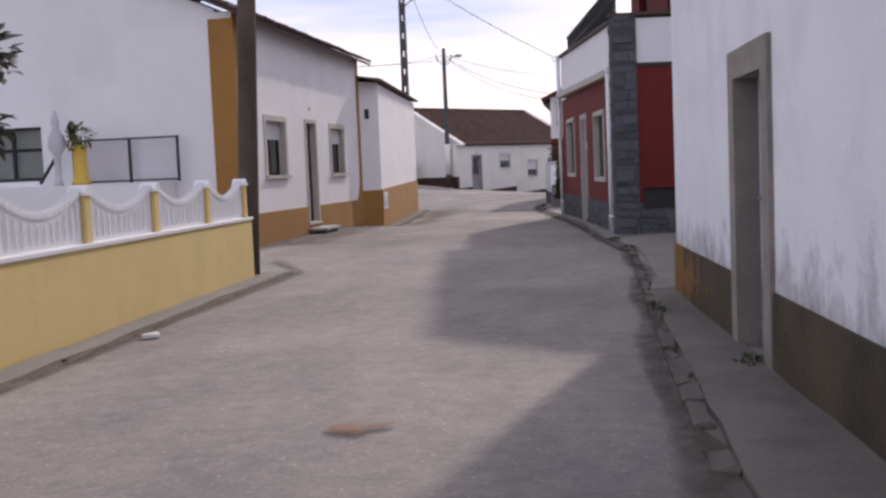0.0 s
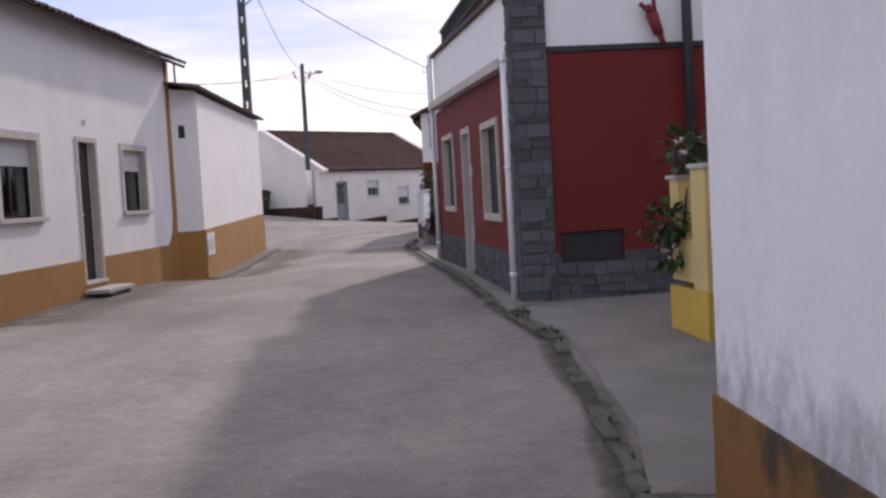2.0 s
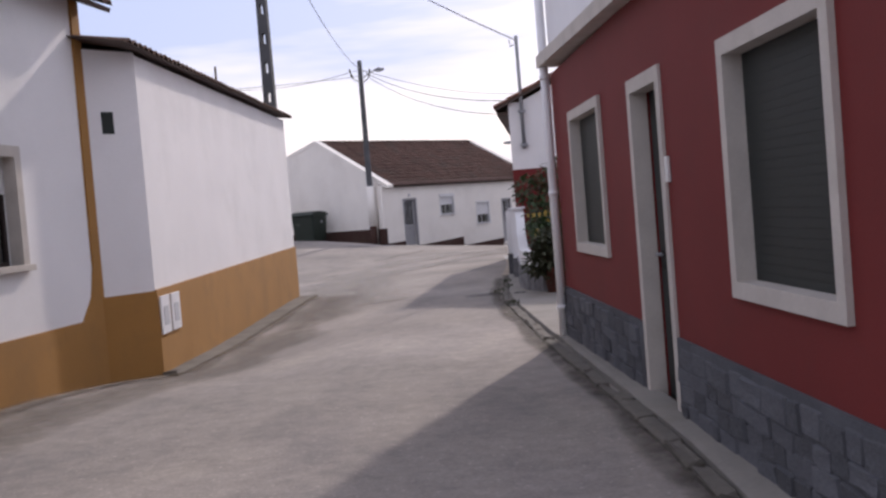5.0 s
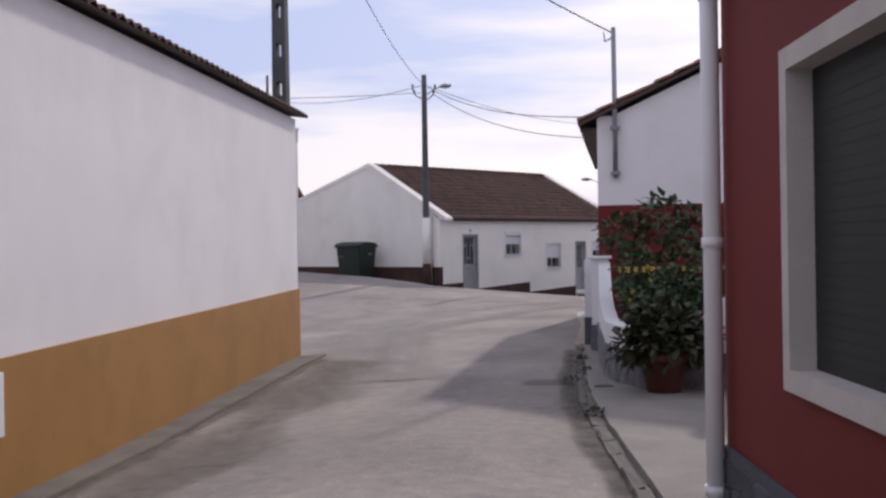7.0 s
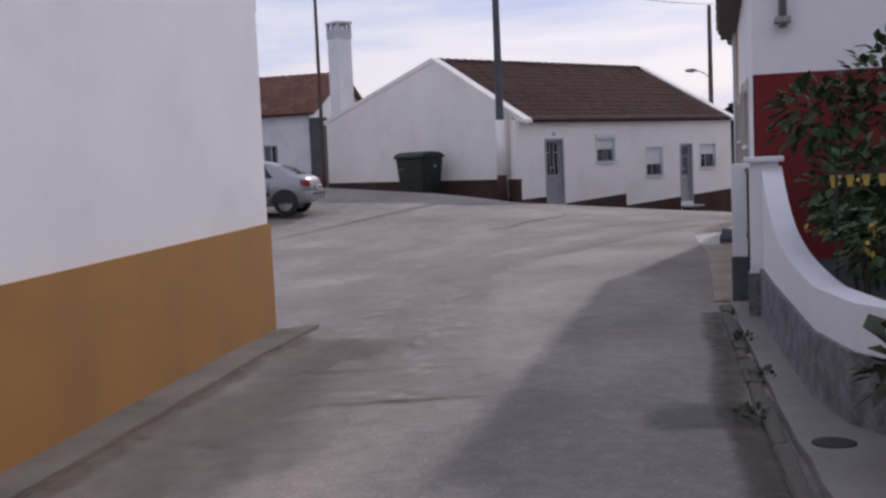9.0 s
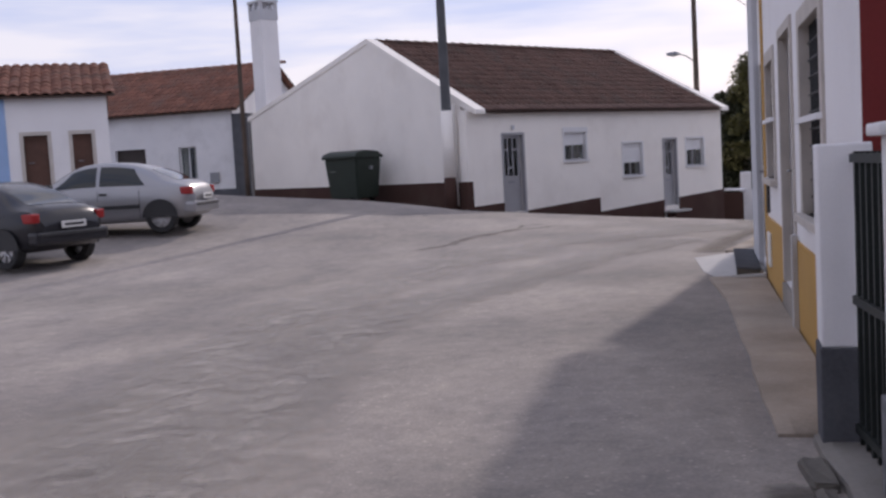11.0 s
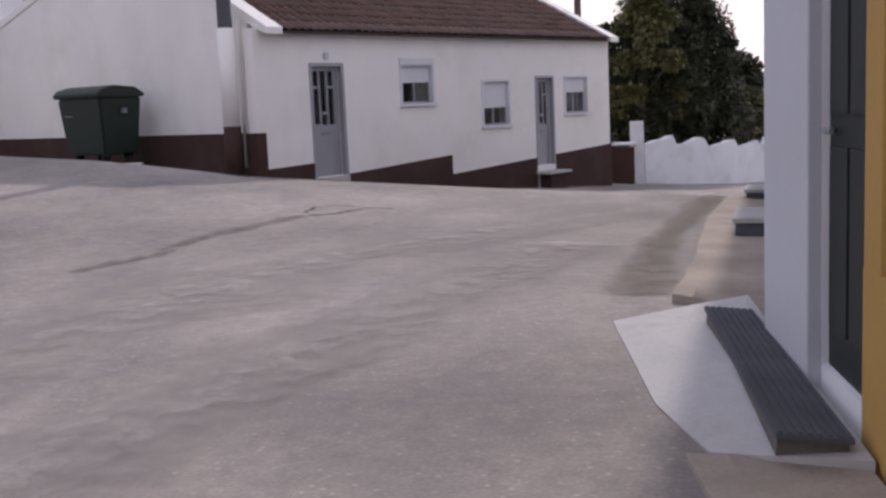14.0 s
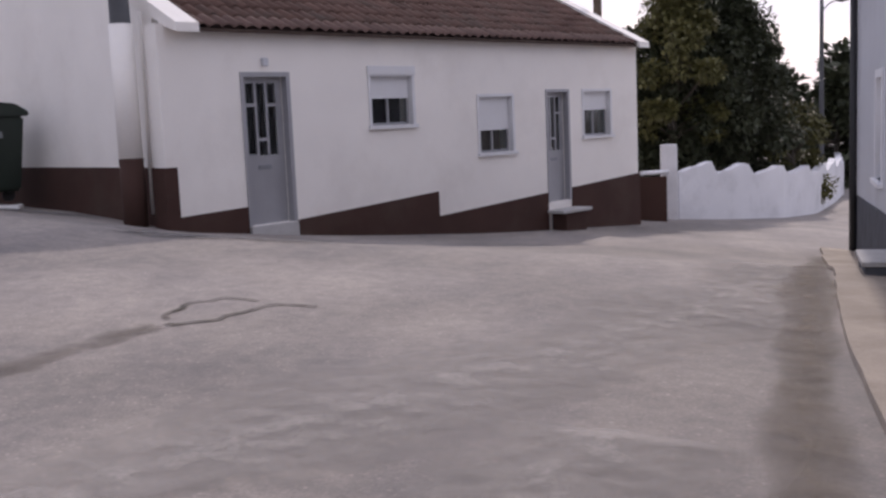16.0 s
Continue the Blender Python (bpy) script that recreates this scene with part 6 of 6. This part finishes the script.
# ---- ramp and steps at the lane ----
RA = thing("door_ramp", pose(0, 0, 0), "ribbed dark metal ramp on a pale cement apron", "ramp")
bm = bmesh.new()
pts = [(-2.4, 41.85, 0.01), (-2.2, 41.7, 0.05), (-1.87, 41.6, 0.07), (-1.87, 44.5, 0.13), (-2.2, 44.6, 0.05), (-2.7, 44.3, 0.006), (-2.56, 42.5, 0.008), (-2.2, 42.8, 0.1)]
low = [bm.verts.new((x, y, ground_z(x, y) - 0.1)) for x, y, _h in pts[:7]]
hi = [bm.verts.new((x, y, ground_s(x, y) + h)) for x, y, h in pts]
peak = hi.pop()
pts.pop()
for i in range(len(pts)):
    bm.faces.new((peak, hi[i], hi[(i + 1) % len(pts)]))
for i in range(len(pts)):
    j = (i + 1) % len(pts)
    bm.faces.new((low[i], low[j], hi[j], hi[i]))
part("cement_apron", bm, M["concrete_pale"], RA, "pale cement apron")
m_plate = pose(-2.055, 42.82, 0.655, 0, 5, 0)
PL = part("plate", block(-0.135, 0.135, -1.15, 1.15, 0, 0.02), M["mortar"], RA, "dark ribbed metal plate")
PL.matrix_basis = m_plate
for i in range(8):
    r = part("rib", block(-0.128 + i * 0.034, -0.112 + i * 0.034, -1.14, 1.14, 0.02, 0.028), M["mortar"], PL)
part("support", block(-0.125, 0.125, -1.12, 1.1, -0.12, -0.002), M["kerb"], PL)


def door_step(x, y, ang, w, d, h, label):
    t = thing("door_step", place(x, y, ang, ground_z(x, y)), label, "step", "door steps")
    part("tread", block(-0.03, w + 0.03, -0.03, d, h - 0.05, h, 0.008), M["concrete_pale"], t)
    part("riser", block(0, w, 0, d, -0.3, h - 0.05), M["mortar"], t)


door_step(-1.24, 49.4, -99.8, 1.0, 0.36, 0.26, "pale stone door step with dark riser")
door_step(-0.36, 54.75, -99.8, 0.9, 0.36, 0.24, "pale stone door step with dark riser")

# ---- waste bin ----
BIN = thing("waste_container", place(-12.4, 57.8, -25, ground_z(-12.5, 57.6) + 0.03), "large dark green plastic waste container on wheels", "waste container")
bm = bmesh.new()
top = [(-0.64, -0.52, 1.28), (0.64, -0.52, 1.28), (0.64, 0.52, 1.28), (-0.64, 0.52, 1.28)]
bot = [(-0.56, -0.42, 0.15), (0.56, -0.42, 0.15), (0.56, 0.42, 0.15), (-0.56, 0.42, 0.15)]
tv, bv = [bm.verts.new(p) for p in top], [bm.verts.new(p) for p in bot]
bm.faces.new(tv)
bm.faces.new(bv[::-1])
for i in range(4):
    j = (i + 1) % 4
    bm.faces.new((bv[i], bv[j], tv[j], tv[i]))
bmesh.ops.bevel(bm, geom=bm.edges[:], offset=0.04, segments=2, affect="EDGES")
part("tub", bm, M["bin_green"], BIN)
bm = bmesh.new()
prism(bm, [(-0.57, 1.27), (0.57, 1.27), (0.58, 1.33), (0.35, 1.46), (-0.2, 1.5), (-0.5, 1.42), (-0.59, 1.33)], -0.68, 0.68)
for v in bm.verts:
    v.co = (v.co.y, v.co.x, v.co.z)
bmesh.ops.bevel(bm, geom=bm.edges[:], offset=0.02, segments=2, affect="EDGES")
part("lid", bm, M["bin_green"], BIN, "rounded green lid")
for x in (-0.4, 0.4):
    for y in (-0.28, 0.28):
        bm = bmesh.new()
        tube(bm, (x - 0.03, y, 0.1), (x + 0.03, y, 0.1), 0.1, seg=14)
        part("wheel", bm, M["rubber"], BIN)
        part("fork", block(x - 0.04, x + 0.04, y - 0.03, y + 0.03, 0.14, 0.26), M["zinc"], BIN)
for x in (-0.74, 0.66):
    part("trunnion", block(x, x + 0.08, -0.05, 0.05, 0.95, 1.05, 0.01), M["zinc"], BIN)
st = part("sticker", block(-0.5, -0.22, -0.02, 0.0, 0.0, 0.2), M["sticker"], BIN, "white sticker")
st.matrix_basis = pose(0, -0.47, 0.92, -7, 0, 0)
st = part("sticker", block(0.02, 0.14, -0.02, 0.0, 0.0, 0.26), M["sticker"], BIN, "pale sticker")
st.matrix_basis = pose(0, -0.43, 0.5, -7, 0, 0)
solo("debris", block(-0.2, 0.2, -0.1, 0.1, 0, 0.06, 0.02), M["sticker"], "pale debris on the ground beside the bin", "litter", place(-11.6, 57.3, 10, ground_z(-11.6, 57.3)))


# ---- parked cars ----
def hatchback(x, y, angle, paint, label):
    """A five-door hatchback: x forward, wheels on the ground at z 0."""
    t = thing("car", place(x, y, angle, ground_z(x, y)), label, "car", "parked cars")
    def along(points, x):
        """Smooth value at x of a curve through (x, value) points."""
        k = max(0, min(len(points) - 2, sum(1 for p in points[1:] if p[0] <= x)))
        (xa, a), (xb, b) = points[k], points[k + 1]
        ma = (b - points[max(0, k - 1)][1]) / max(1e-6, xb - points[max(0, k - 1)][0])
        mb = (points[min(len(points) - 1, k + 2)][1] - a) / max(1e-6, points[min(len(points) - 1, k + 2)][0] - xa)
        h = xb - xa
        f = (x - xa) / h
        return (2 * f ** 3 - 3 * f * f + 1) * a + (f ** 3 - 2 * f * f + f) * h * ma + (3 * f * f - 2 * f ** 3) * b + (f ** 3 - f * f) * h * mb

    crest = [(-2.06, 0.70), (-2.0, 0.88), (-1.88, 0.97), (-1.6, 1.06), (-1.2, 1.25), (-0.7, 1.39), (-0.15, 1.43), (0.3, 1.37), (0.7, 1.17), (1.02, 0.97), (1.2, 0.92), (1.6, 0.85), (1.9, 0.73), (2.06, 0.52)]
    flank = [(-2.06, 0.60), (-1.95, 0.74), (-1.7, 0.81), (-1.0, 0.845), (0.8, 0.845), (1.5, 0.81), (1.85, 0.73), (2.06, 0.55)]
    upper = [(-2.06, 0.52), (-1.9, 0.62), (-1.5, 0.6), (-1.0, 0.57), (0.2, 0.57), (0.7, 0.6), (1.05, 0.68), (1.5, 0.68), (2.06, 0.45)]
    sills = [(-2.06, 0.42), (-1.9, 0.3), (-1.5, 0.23), (1.5, 0.23), (1.9, 0.28), (2.06, 0.38)]

    def section(x):
        top, w, r, sill = along(crest, x), along(flank, x), along(upper, x), along(sills, x)
        belt = min(0.91, top - 0.05)
        return top, w, min(r, w - 0.04), sill, belt

    def side_point(x, f):
        """A point of the cabin's flank, f from the belt line (0) to the roof's edge (1)."""
        top, w, r, sill, belt = section(x)
        bow = 0.035 * math.sin(math.pi * f)
        return w - 0.02 + (r - w + 0.02) * f + bow, belt + (top - 0.045 - belt) * f

    stations = [-2.06, -2.03, -1.98] + [-1.92 + 0.08 * i for i in range(48)] + [1.92, 1.99, 2.04, 2.06]
    body = bmesh.new()
    rows = []
    for sx in stations:
        top, w, r, sill, belt = section(sx)
        half = [(0.0, sill), (w - 0.14, sill), (w - 0.03, sill + 0.06), (w + 0.005, sill + 0.18), (w + 0.012, (sill + belt) / 2 + 0.06), (w, belt - 0.05)]
        half += [side_point(sx, f) for f in (0, 0.33, 0.66, 1)] + [(r * 0.88, top - 0.014), (r * 0.45, top - 0.003), (0.0, top)]
        rows.append([body.verts.new((sx, yy, zz)) for yy, zz in half] + [body.verts.new((sx, -yy, zz)) for yy, zz in half[-2:0:-1]])
    for r, s in zip(rows, rows[1:]):
        n = len(r)
        for i in range(n):
            body.faces.new((r[i], r[(i + 1) % n], s[(i + 1) % n], s[i])).smooth = True
    body.faces.new(rows[0])
    body.faces.new(rows[-1][::-1])
    part("body", body, M[paint], t)

    def pane(name, edge_low, edge_high, s, label=""):
        """A side window between two slanting ends, lying just proud of the flank."""
        bm = bmesh.new()
        grid = []
        for i in range(9):
            line = []
            for k in range(7):
                f = 0.1 + 0.8 * k / 6
                lean = k / 6
                xa = edge_low[0] + (edge_high[0] - edge_low[0]) * lean
                xb = edge_low[1] + (edge_high[1] - edge_low[1]) * lean
                xx = xa + (xb - xa) * i / 8
                yy, zz = side_point(xx, f)
                line.append(bm.verts.new((xx, s * (yy + 0.007), zz + 0.003)))
            grid.append(line)
        for a, b in zip(grid, grid[1:]):
            for k in range(6):
                bm.faces.new((a[k], b[k], b[k + 1], a[k + 1])).smooth = True
        part(name, bm, M["car_glass"], t, label)

    def screen(name, x0, x1, label=""):
        """The windscreen or rear window, following the crown of the roof."""
        bm = bmesh.new()
        grid = []
        for i in range(9):
            xx = x0 + (x1 - x0) * i / 8
            top, w, r, sill, belt = section(xx)
            grid.append([bm.verts.new((xx, v * r * 0.86, top + 0.006 - 0.012 * abs(v) ** 3)) for v in (-1, -0.6, -0.2, 0.2, 0.6, 1)])
        for a, b in zip(grid, grid[1:]):
            for k in range(5):
                bm.faces.new((a[k], b[k], b[k + 1], a[k + 1])).smooth = True
        part(name, bm, M["car_glass"], t, label)

    screen("rear_window", -1.72, -1.16, "dark rear window")
    screen("windscreen", 0.4, 0.98, "dark windscreen")
    for s in (-1, 1):
        pane("side_window", (-0.12, 0.78), (-0.1, 0.42), s, "tinted front side window")
        pane("side_window", (-1.12, -0.2), (-0.86, -0.18), s, "tinted rear side window")
        for xs in (-0.16, -1.0):
            seam = bmesh.new()
            pts = [(xs, 0.845 + 0.006, 0.3), (xs, 0.858, 0.5), (xs, 0.855, 0.86)]
            for p, q in zip(pts, pts[1:]):
                tube(seam, (p[0], s * p[1], p[2]), (q[0], s * q[1], q[2]), 0.006, seg=5)
            part("door_seam", seam, M["trim_black"], t)
        part("side_trim", block(-1.0, 0.9, s * 0.862 - 0.012, s * 0.862 + 0.012, 0.5, 0.57, 0.004), M["trim_black"], t)
        for xh in (-0.35, 0.5):
            part("door_handle", block(xh, xh + 0.15, s * 0.87 - 0.012, s * 0.87 + 0.012, 0.78, 0.82, 0.005), M["trim_black"], t)
        part("mirror", block(0.72, 0.86, s * 0.95 - 0.09, s * 0.95 + 0.06, 0.93, 1.05, 0.02), M["trim_black"], t)
        tl = part("tail_light", block(-2.03, -1.74, s * 0.7 - 0.08, s * 0.7 + 0.095, 0.72, 0.88, 0.03), M["lamp_red"], t, "red tail light")
        part("headlight", block(1.75, 1.97, s * 0.6 - 0.12, s * 0.6 + 0.12, 0.55, 0.68, 0.02), M["lamp_clear"], t)
        for xw in (-1.4, 1.12):
            wh = bmesh.new()
            c = Vector((xw, s * 0.74, 0.3))
            for (r0, o0), (r1, o1) in zip([(0.2, 0.10), (0.29, 0.105), (0.305, 0.08), (0.305, -0.08)], [(0.29, 0.105), (0.305, 0.08), (0.305, -0.08), (0.2, -0.1)]):
                ra = [wh.verts.new(c + Vector((r0 * math.cos(2 * math.pi * i / 22), s * o0, r0 * math.sin(2 * math.pi * i / 22)))) for i in range(22)]
                rb = [wh.verts.new(c + Vector((r1 * math.cos(2 * math.pi * i / 22), s * o1, r1 * math.sin(2 * math.pi * i / 22)))) for i in range(22)]
                for i in range(22):
                    wh.faces.new((ra[i], ra[(i + 1) % 22], rb[(i + 1) % 22], rb[i])).smooth = True
            w = part("wheel", wh, M["rubber"], t)
            rim = bmesh.new()
            tube(rim, c + Vector((0, s * 0.02, 0)), c + Vector((0, s * 0.07, 0)), 0.2, 0.2, seg=20)
            tube(rim, c + Vector((0, s * 0.06, 0)), c + Vector((0, s * 0.1, 0)), 0.05, 0.04, seg=12)
            for k in range(8):
                a = 2 * math.pi * k / 8
                tube(rim, c + Vector((0.04 * math.cos(a), s * 0.09, 0.04 * math.sin(a))), c + Vector((0.19 * math.cos(a), s * 0.085, 0.19 * math.sin(a))), 0.018, seg=5)
            part("rim", rim, M["alloy"], w)
            arch = bmesh.new()
            for i in range(12):
                a0, a1 = math.pi * i / 12, math.pi * (i + 1) / 12
                vs = [arch.verts.new((xw + r * math.cos(a), s * yy, 0.3 + r * math.sin(a))) for r, a, yy in ((0.32, a0, 0.866), (0.36, a0, 0.868), (0.36, a1, 0.868), (0.32, a1, 0.866))]
                arch.faces.new(vs)
            hole = arch.verts.new((xw, s * 0.864, 0.3))
            ring = [arch.verts.new((xw + 0.33 * math.cos(math.pi * i / 12), s * 0.864, 0.3 + 0.33 * math.sin(math.pi * i / 12))) for i in range(13)]
            for i in range(12):
                arch.faces.new((hole, ring[i], ring[i + 1]))
            part("wheel_arch", arch, M["trim_black"], t)
    part("rear_bumper", block(-2.1, -1.85, -0.78, 0.78, 0.36, 0.58, 0.05), M[paint], t)
    part("bumper_strip", block(-2.115, -2.0, -0.7, 0.7, 0.5, 0.55, 0.01), M["trim_black"], t)
    pl = part("number_plate", block(-2.12, -2.1, -0.26, 0.26, 0.62, 0.73, 0.004), M["sticker"], t, "plate with unreadable bars")
    part("plate_bar", block(-2.125, -2.12, -0.2, 0.2, 0.655, 0.695), M["trim_black"], pl)
    return t


def car_from_wheel(wx, wy, angle, paint, label):
    off = Matrix.Rotation(radians(angle), 3, "Z") @ Vector((-1.4, 0.8, 0))
    return hatchback(wx - off.x, wy - off.y, angle, paint, label)


car_from_wheel(-12.95, 48.02, 190, "silver", "silver five-door hatchback parked in the yard")
hatchback(-14.72, 45.15, 168, "car_black", "black small hatchback parked in the yard")


# ---- trees, far wall and distance ----
def tree(x, y, height, spread, label, leaf, seed, n=26, leaf_n=170, size=0.3, base=0.25):
    """A tapered trunk with limbs and a crown of leaf clumps with gaps."""
    rng = random.Random(seed)
    z = ground_z(x, y)
    t = thing("tree", pose(x, y, z - 0.1), label, "tree", "trees")
    bm = bmesh.new()
    tube(bm, (0, 0, 0), (rng.uniform(-0.2, 0.2), 0, height * 0.55), height * 0.025 + 0.05, height * 0.014, seg=9)
    ends = []
    for i in range(n):
        a = rng.uniform(0, 2 * math.pi)
        h = rng.uniform(base, 0.98) * height
        k = math.sin(min(1, (h / height - base + 0.12) / (1 - base) * 1.0) * math.pi * 0.86 + 0.2)
        r = spread * max(0.2, k) * rng.uniform(0.45, 1.0)
        e = Vector((r * math.cos(a), r * math.sin(a), h))
        s = Vector((0, 0, min(h * 0.75, height * 0.6)))
        tube(bm, s, e, 0.05, 0.015, seg=5)
        ends.append(e)
    part("trunk", bm, M["bark"], t)
    bm = bmesh.new()
    for e in ends:
        rr = spread * rng.uniform(0.14, 0.36)
        leaves(bm, e, (rr, rr, rr * 0.8), int(leaf_n * rng.uniform(0.6, 1.3)), size, rng)
    ob = part("crown", bm, M[leaf], t)
    ob["kind"] = "stuff"
    return t


tree(-0.6, 73.5, 6.6, 1.9, "tall dense dark green tree behind the white wall", "leaf_dark", 41, 64, 640, 0.15, 0.12)
tree(0.9, 75.0, 6.3, 2.0, "dense dark green tree behind the white wall", "leaf_dark", 42, 60, 640, 0.15, 0.1)
tree(-0.95, 72.2, 6.4, 1.5, "tree with lighter yellowish foliage", "leaf_light", 43, 34, 420, 0.15, 0.35)
tree(2.7, 75.5, 3.4, 1.3, "small bush tree with yellowish leaves", "leaf_light", 44, 24, 320, 0.14, 0.1)
tree(-2.4, 74.0, 5.0, 1.5, "dark tree beside the long house", "leaf_dark", 45, 30, 400, 0.2, 0.15)
for i, (x, y, h, s) in enumerate(((4.6, 92, 5.2, 2.6), (8.5, 94, 5.6, 3.0), (6.5, 88, 4.6, 2.0), (1.5, 90, 6.0, 2.6), (-6, 88, 5.4, 2.6), (12, 98, 6.5, 3.2))):
    tree(x, y, h, s, "dark tree in the distance down the lane", "leaf_dark", 50 + i, 26, 170, 0.45, 0.05)

WW = thing("boundary_wall", pose(0, 0, 0), "old white boundary wall with a broken stepped top", "wall")
line = [Vector(p) for p in ((-1.2, 68.3), (0.2, 69.6), (1.7, 71.4), (3.2, 74.5), (4.5, 78.5), (5.8, 83.0), (7.5, 92.0))]
fine = []
for p, q in zip(line, line[1:]):
    fine += [p.lerp(q, i / 10) for i in range(10)]
tops = []
for i, p in enumerate(fine):
    tops.append(ground_z(p.x, p.y) + 1.12 + 0.3 * ((i % 7) / 7) + 0.12 * noise.noise((i * 1.7, 3, 1)))
bm = wall_along(fine, tops, -2.5, 0.22)
part("wall", bm, M["plaster_old"], WW)
part("end_post", block(-1.62, -1.25, 68.0, 68.4, -1.5, ground_z(-1.4, 68) + 1.75, 0.02), M["plaster_old"], WW, "square white gate post")
bm = bmesh.new()
tube(bm, (-2.15, 66.2, 0.65), (-1.45, 68.1, 0.55), 0.05, seg=8)
solo("handrail", bm, M["white_paint"], "white sloping handrail by the long house", "handrail")
solo("side_gate", block(-2.2, -1.55, 67.2, 67.3, -1.2, 0.5), M["brown"], "dark brown side gate", "gate")


# ---- stones of the red house ----
def stones(parent, axis, u0, u1, z0, z1, depth, seed, holes=(), lo=(0.12, 0.34), hh=(0.08, 0.17)):
    """Split stones laid in uneven courses on a wall face. axis 'x': front face; axis 'y': side face at x = depth."""
    rng = random.Random(seed)
    shapes = []
    for k in range(6):
        bm = block(-0.5, 0.5, 0, 1, -0.5, 0.5)
        bmesh.ops.subdivide_edges(bm, edges=[e for e in bm.edges if abs(e.verts[0].co.y - e.verts[1].co.y) < 0.1 and e.verts[0].co.y < 0.5], cuts=1)
        for v in bm.verts:
            if v.co.y < 0.5:
                v.co.x *= rng.uniform(0.86, 0.97)
                v.co.z *= rng.uniform(0.84, 0.97)
                v.co.y += rng.uniform(-0.25, 0.4)
        shapes.append(mesh_of("stone", bm, M["stone"]))
    z = z0
    while z < z1 - 0.05:
        h = min(rng.uniform(*hh), z1 - z)
        u = u0 - rng.uniform(0, 0.1)
        while u < u1 - 0.03:
            w = min(rng.uniform(*lo), u1 - u)
            a = max(u, u0)
            wid = u + w - a
            if wid > 0.05 and not any(x0 < a + wid / 2 < x1 and c < z + h / 2 < d for x0, x1, c, d in holes):
                o = new("stone", shapes[rng.randrange(6)])
                o.parent = parent
                th = rng.uniform(0.006, 0.026)
                if axis == "x":
                    o.matrix_basis = Matrix.LocRotScale((a + wid / 2, depth - th, z + h / 2 + rng.uniform(-0.012, 0.012)), Euler((0, rng.uniform(-0.06, 0.06), 0)), (wid - 0.006, th + 0.004, h - rng.uniform(-0.008, 0.014)))
                else:
                    o.matrix_basis = Matrix.LocRotScale((depth + th, a + wid / 2, z + h / 2 + rng.uniform(-0.012, 0.012)), Euler((rng.uniform(-0.06, 0.06), 0, radians(90))), (wid - 0.006, th + 0.004, h - rng.uniform(-0.008, 0.014)))
            u += w
        z += h


by_name = {o.name: o for o in RED.children}
front = [o for o in RED.children if o.name.startswith("plinth_bed")][0]
sidep = [o for o in RED.children if o.name.startswith("side_plinth_bed")][0]
quoin = [o for o in RED.children if o.name.startswith("quoin_bed")][0]
stones(front, "x", 0.4, 8.46, 0.58, 1.24, -0.022, 61, [(3.92, 5.0, 0, 2)])
stones(sidep, "y", 0.36, 4.2, 0.58, 1.24, 8.782, 62, [(0.36, 1.2, 1.1, 1.7)])
stones(quoin, "x", 8.48, 8.785, 0.56, 4.28, -0.03, 63, lo=(0.15, 0.35))
stones(quoin, "y", -0.02, 0.36, 0.56, 4.28, 8.785, 64, lo=(0.18, 0.4))
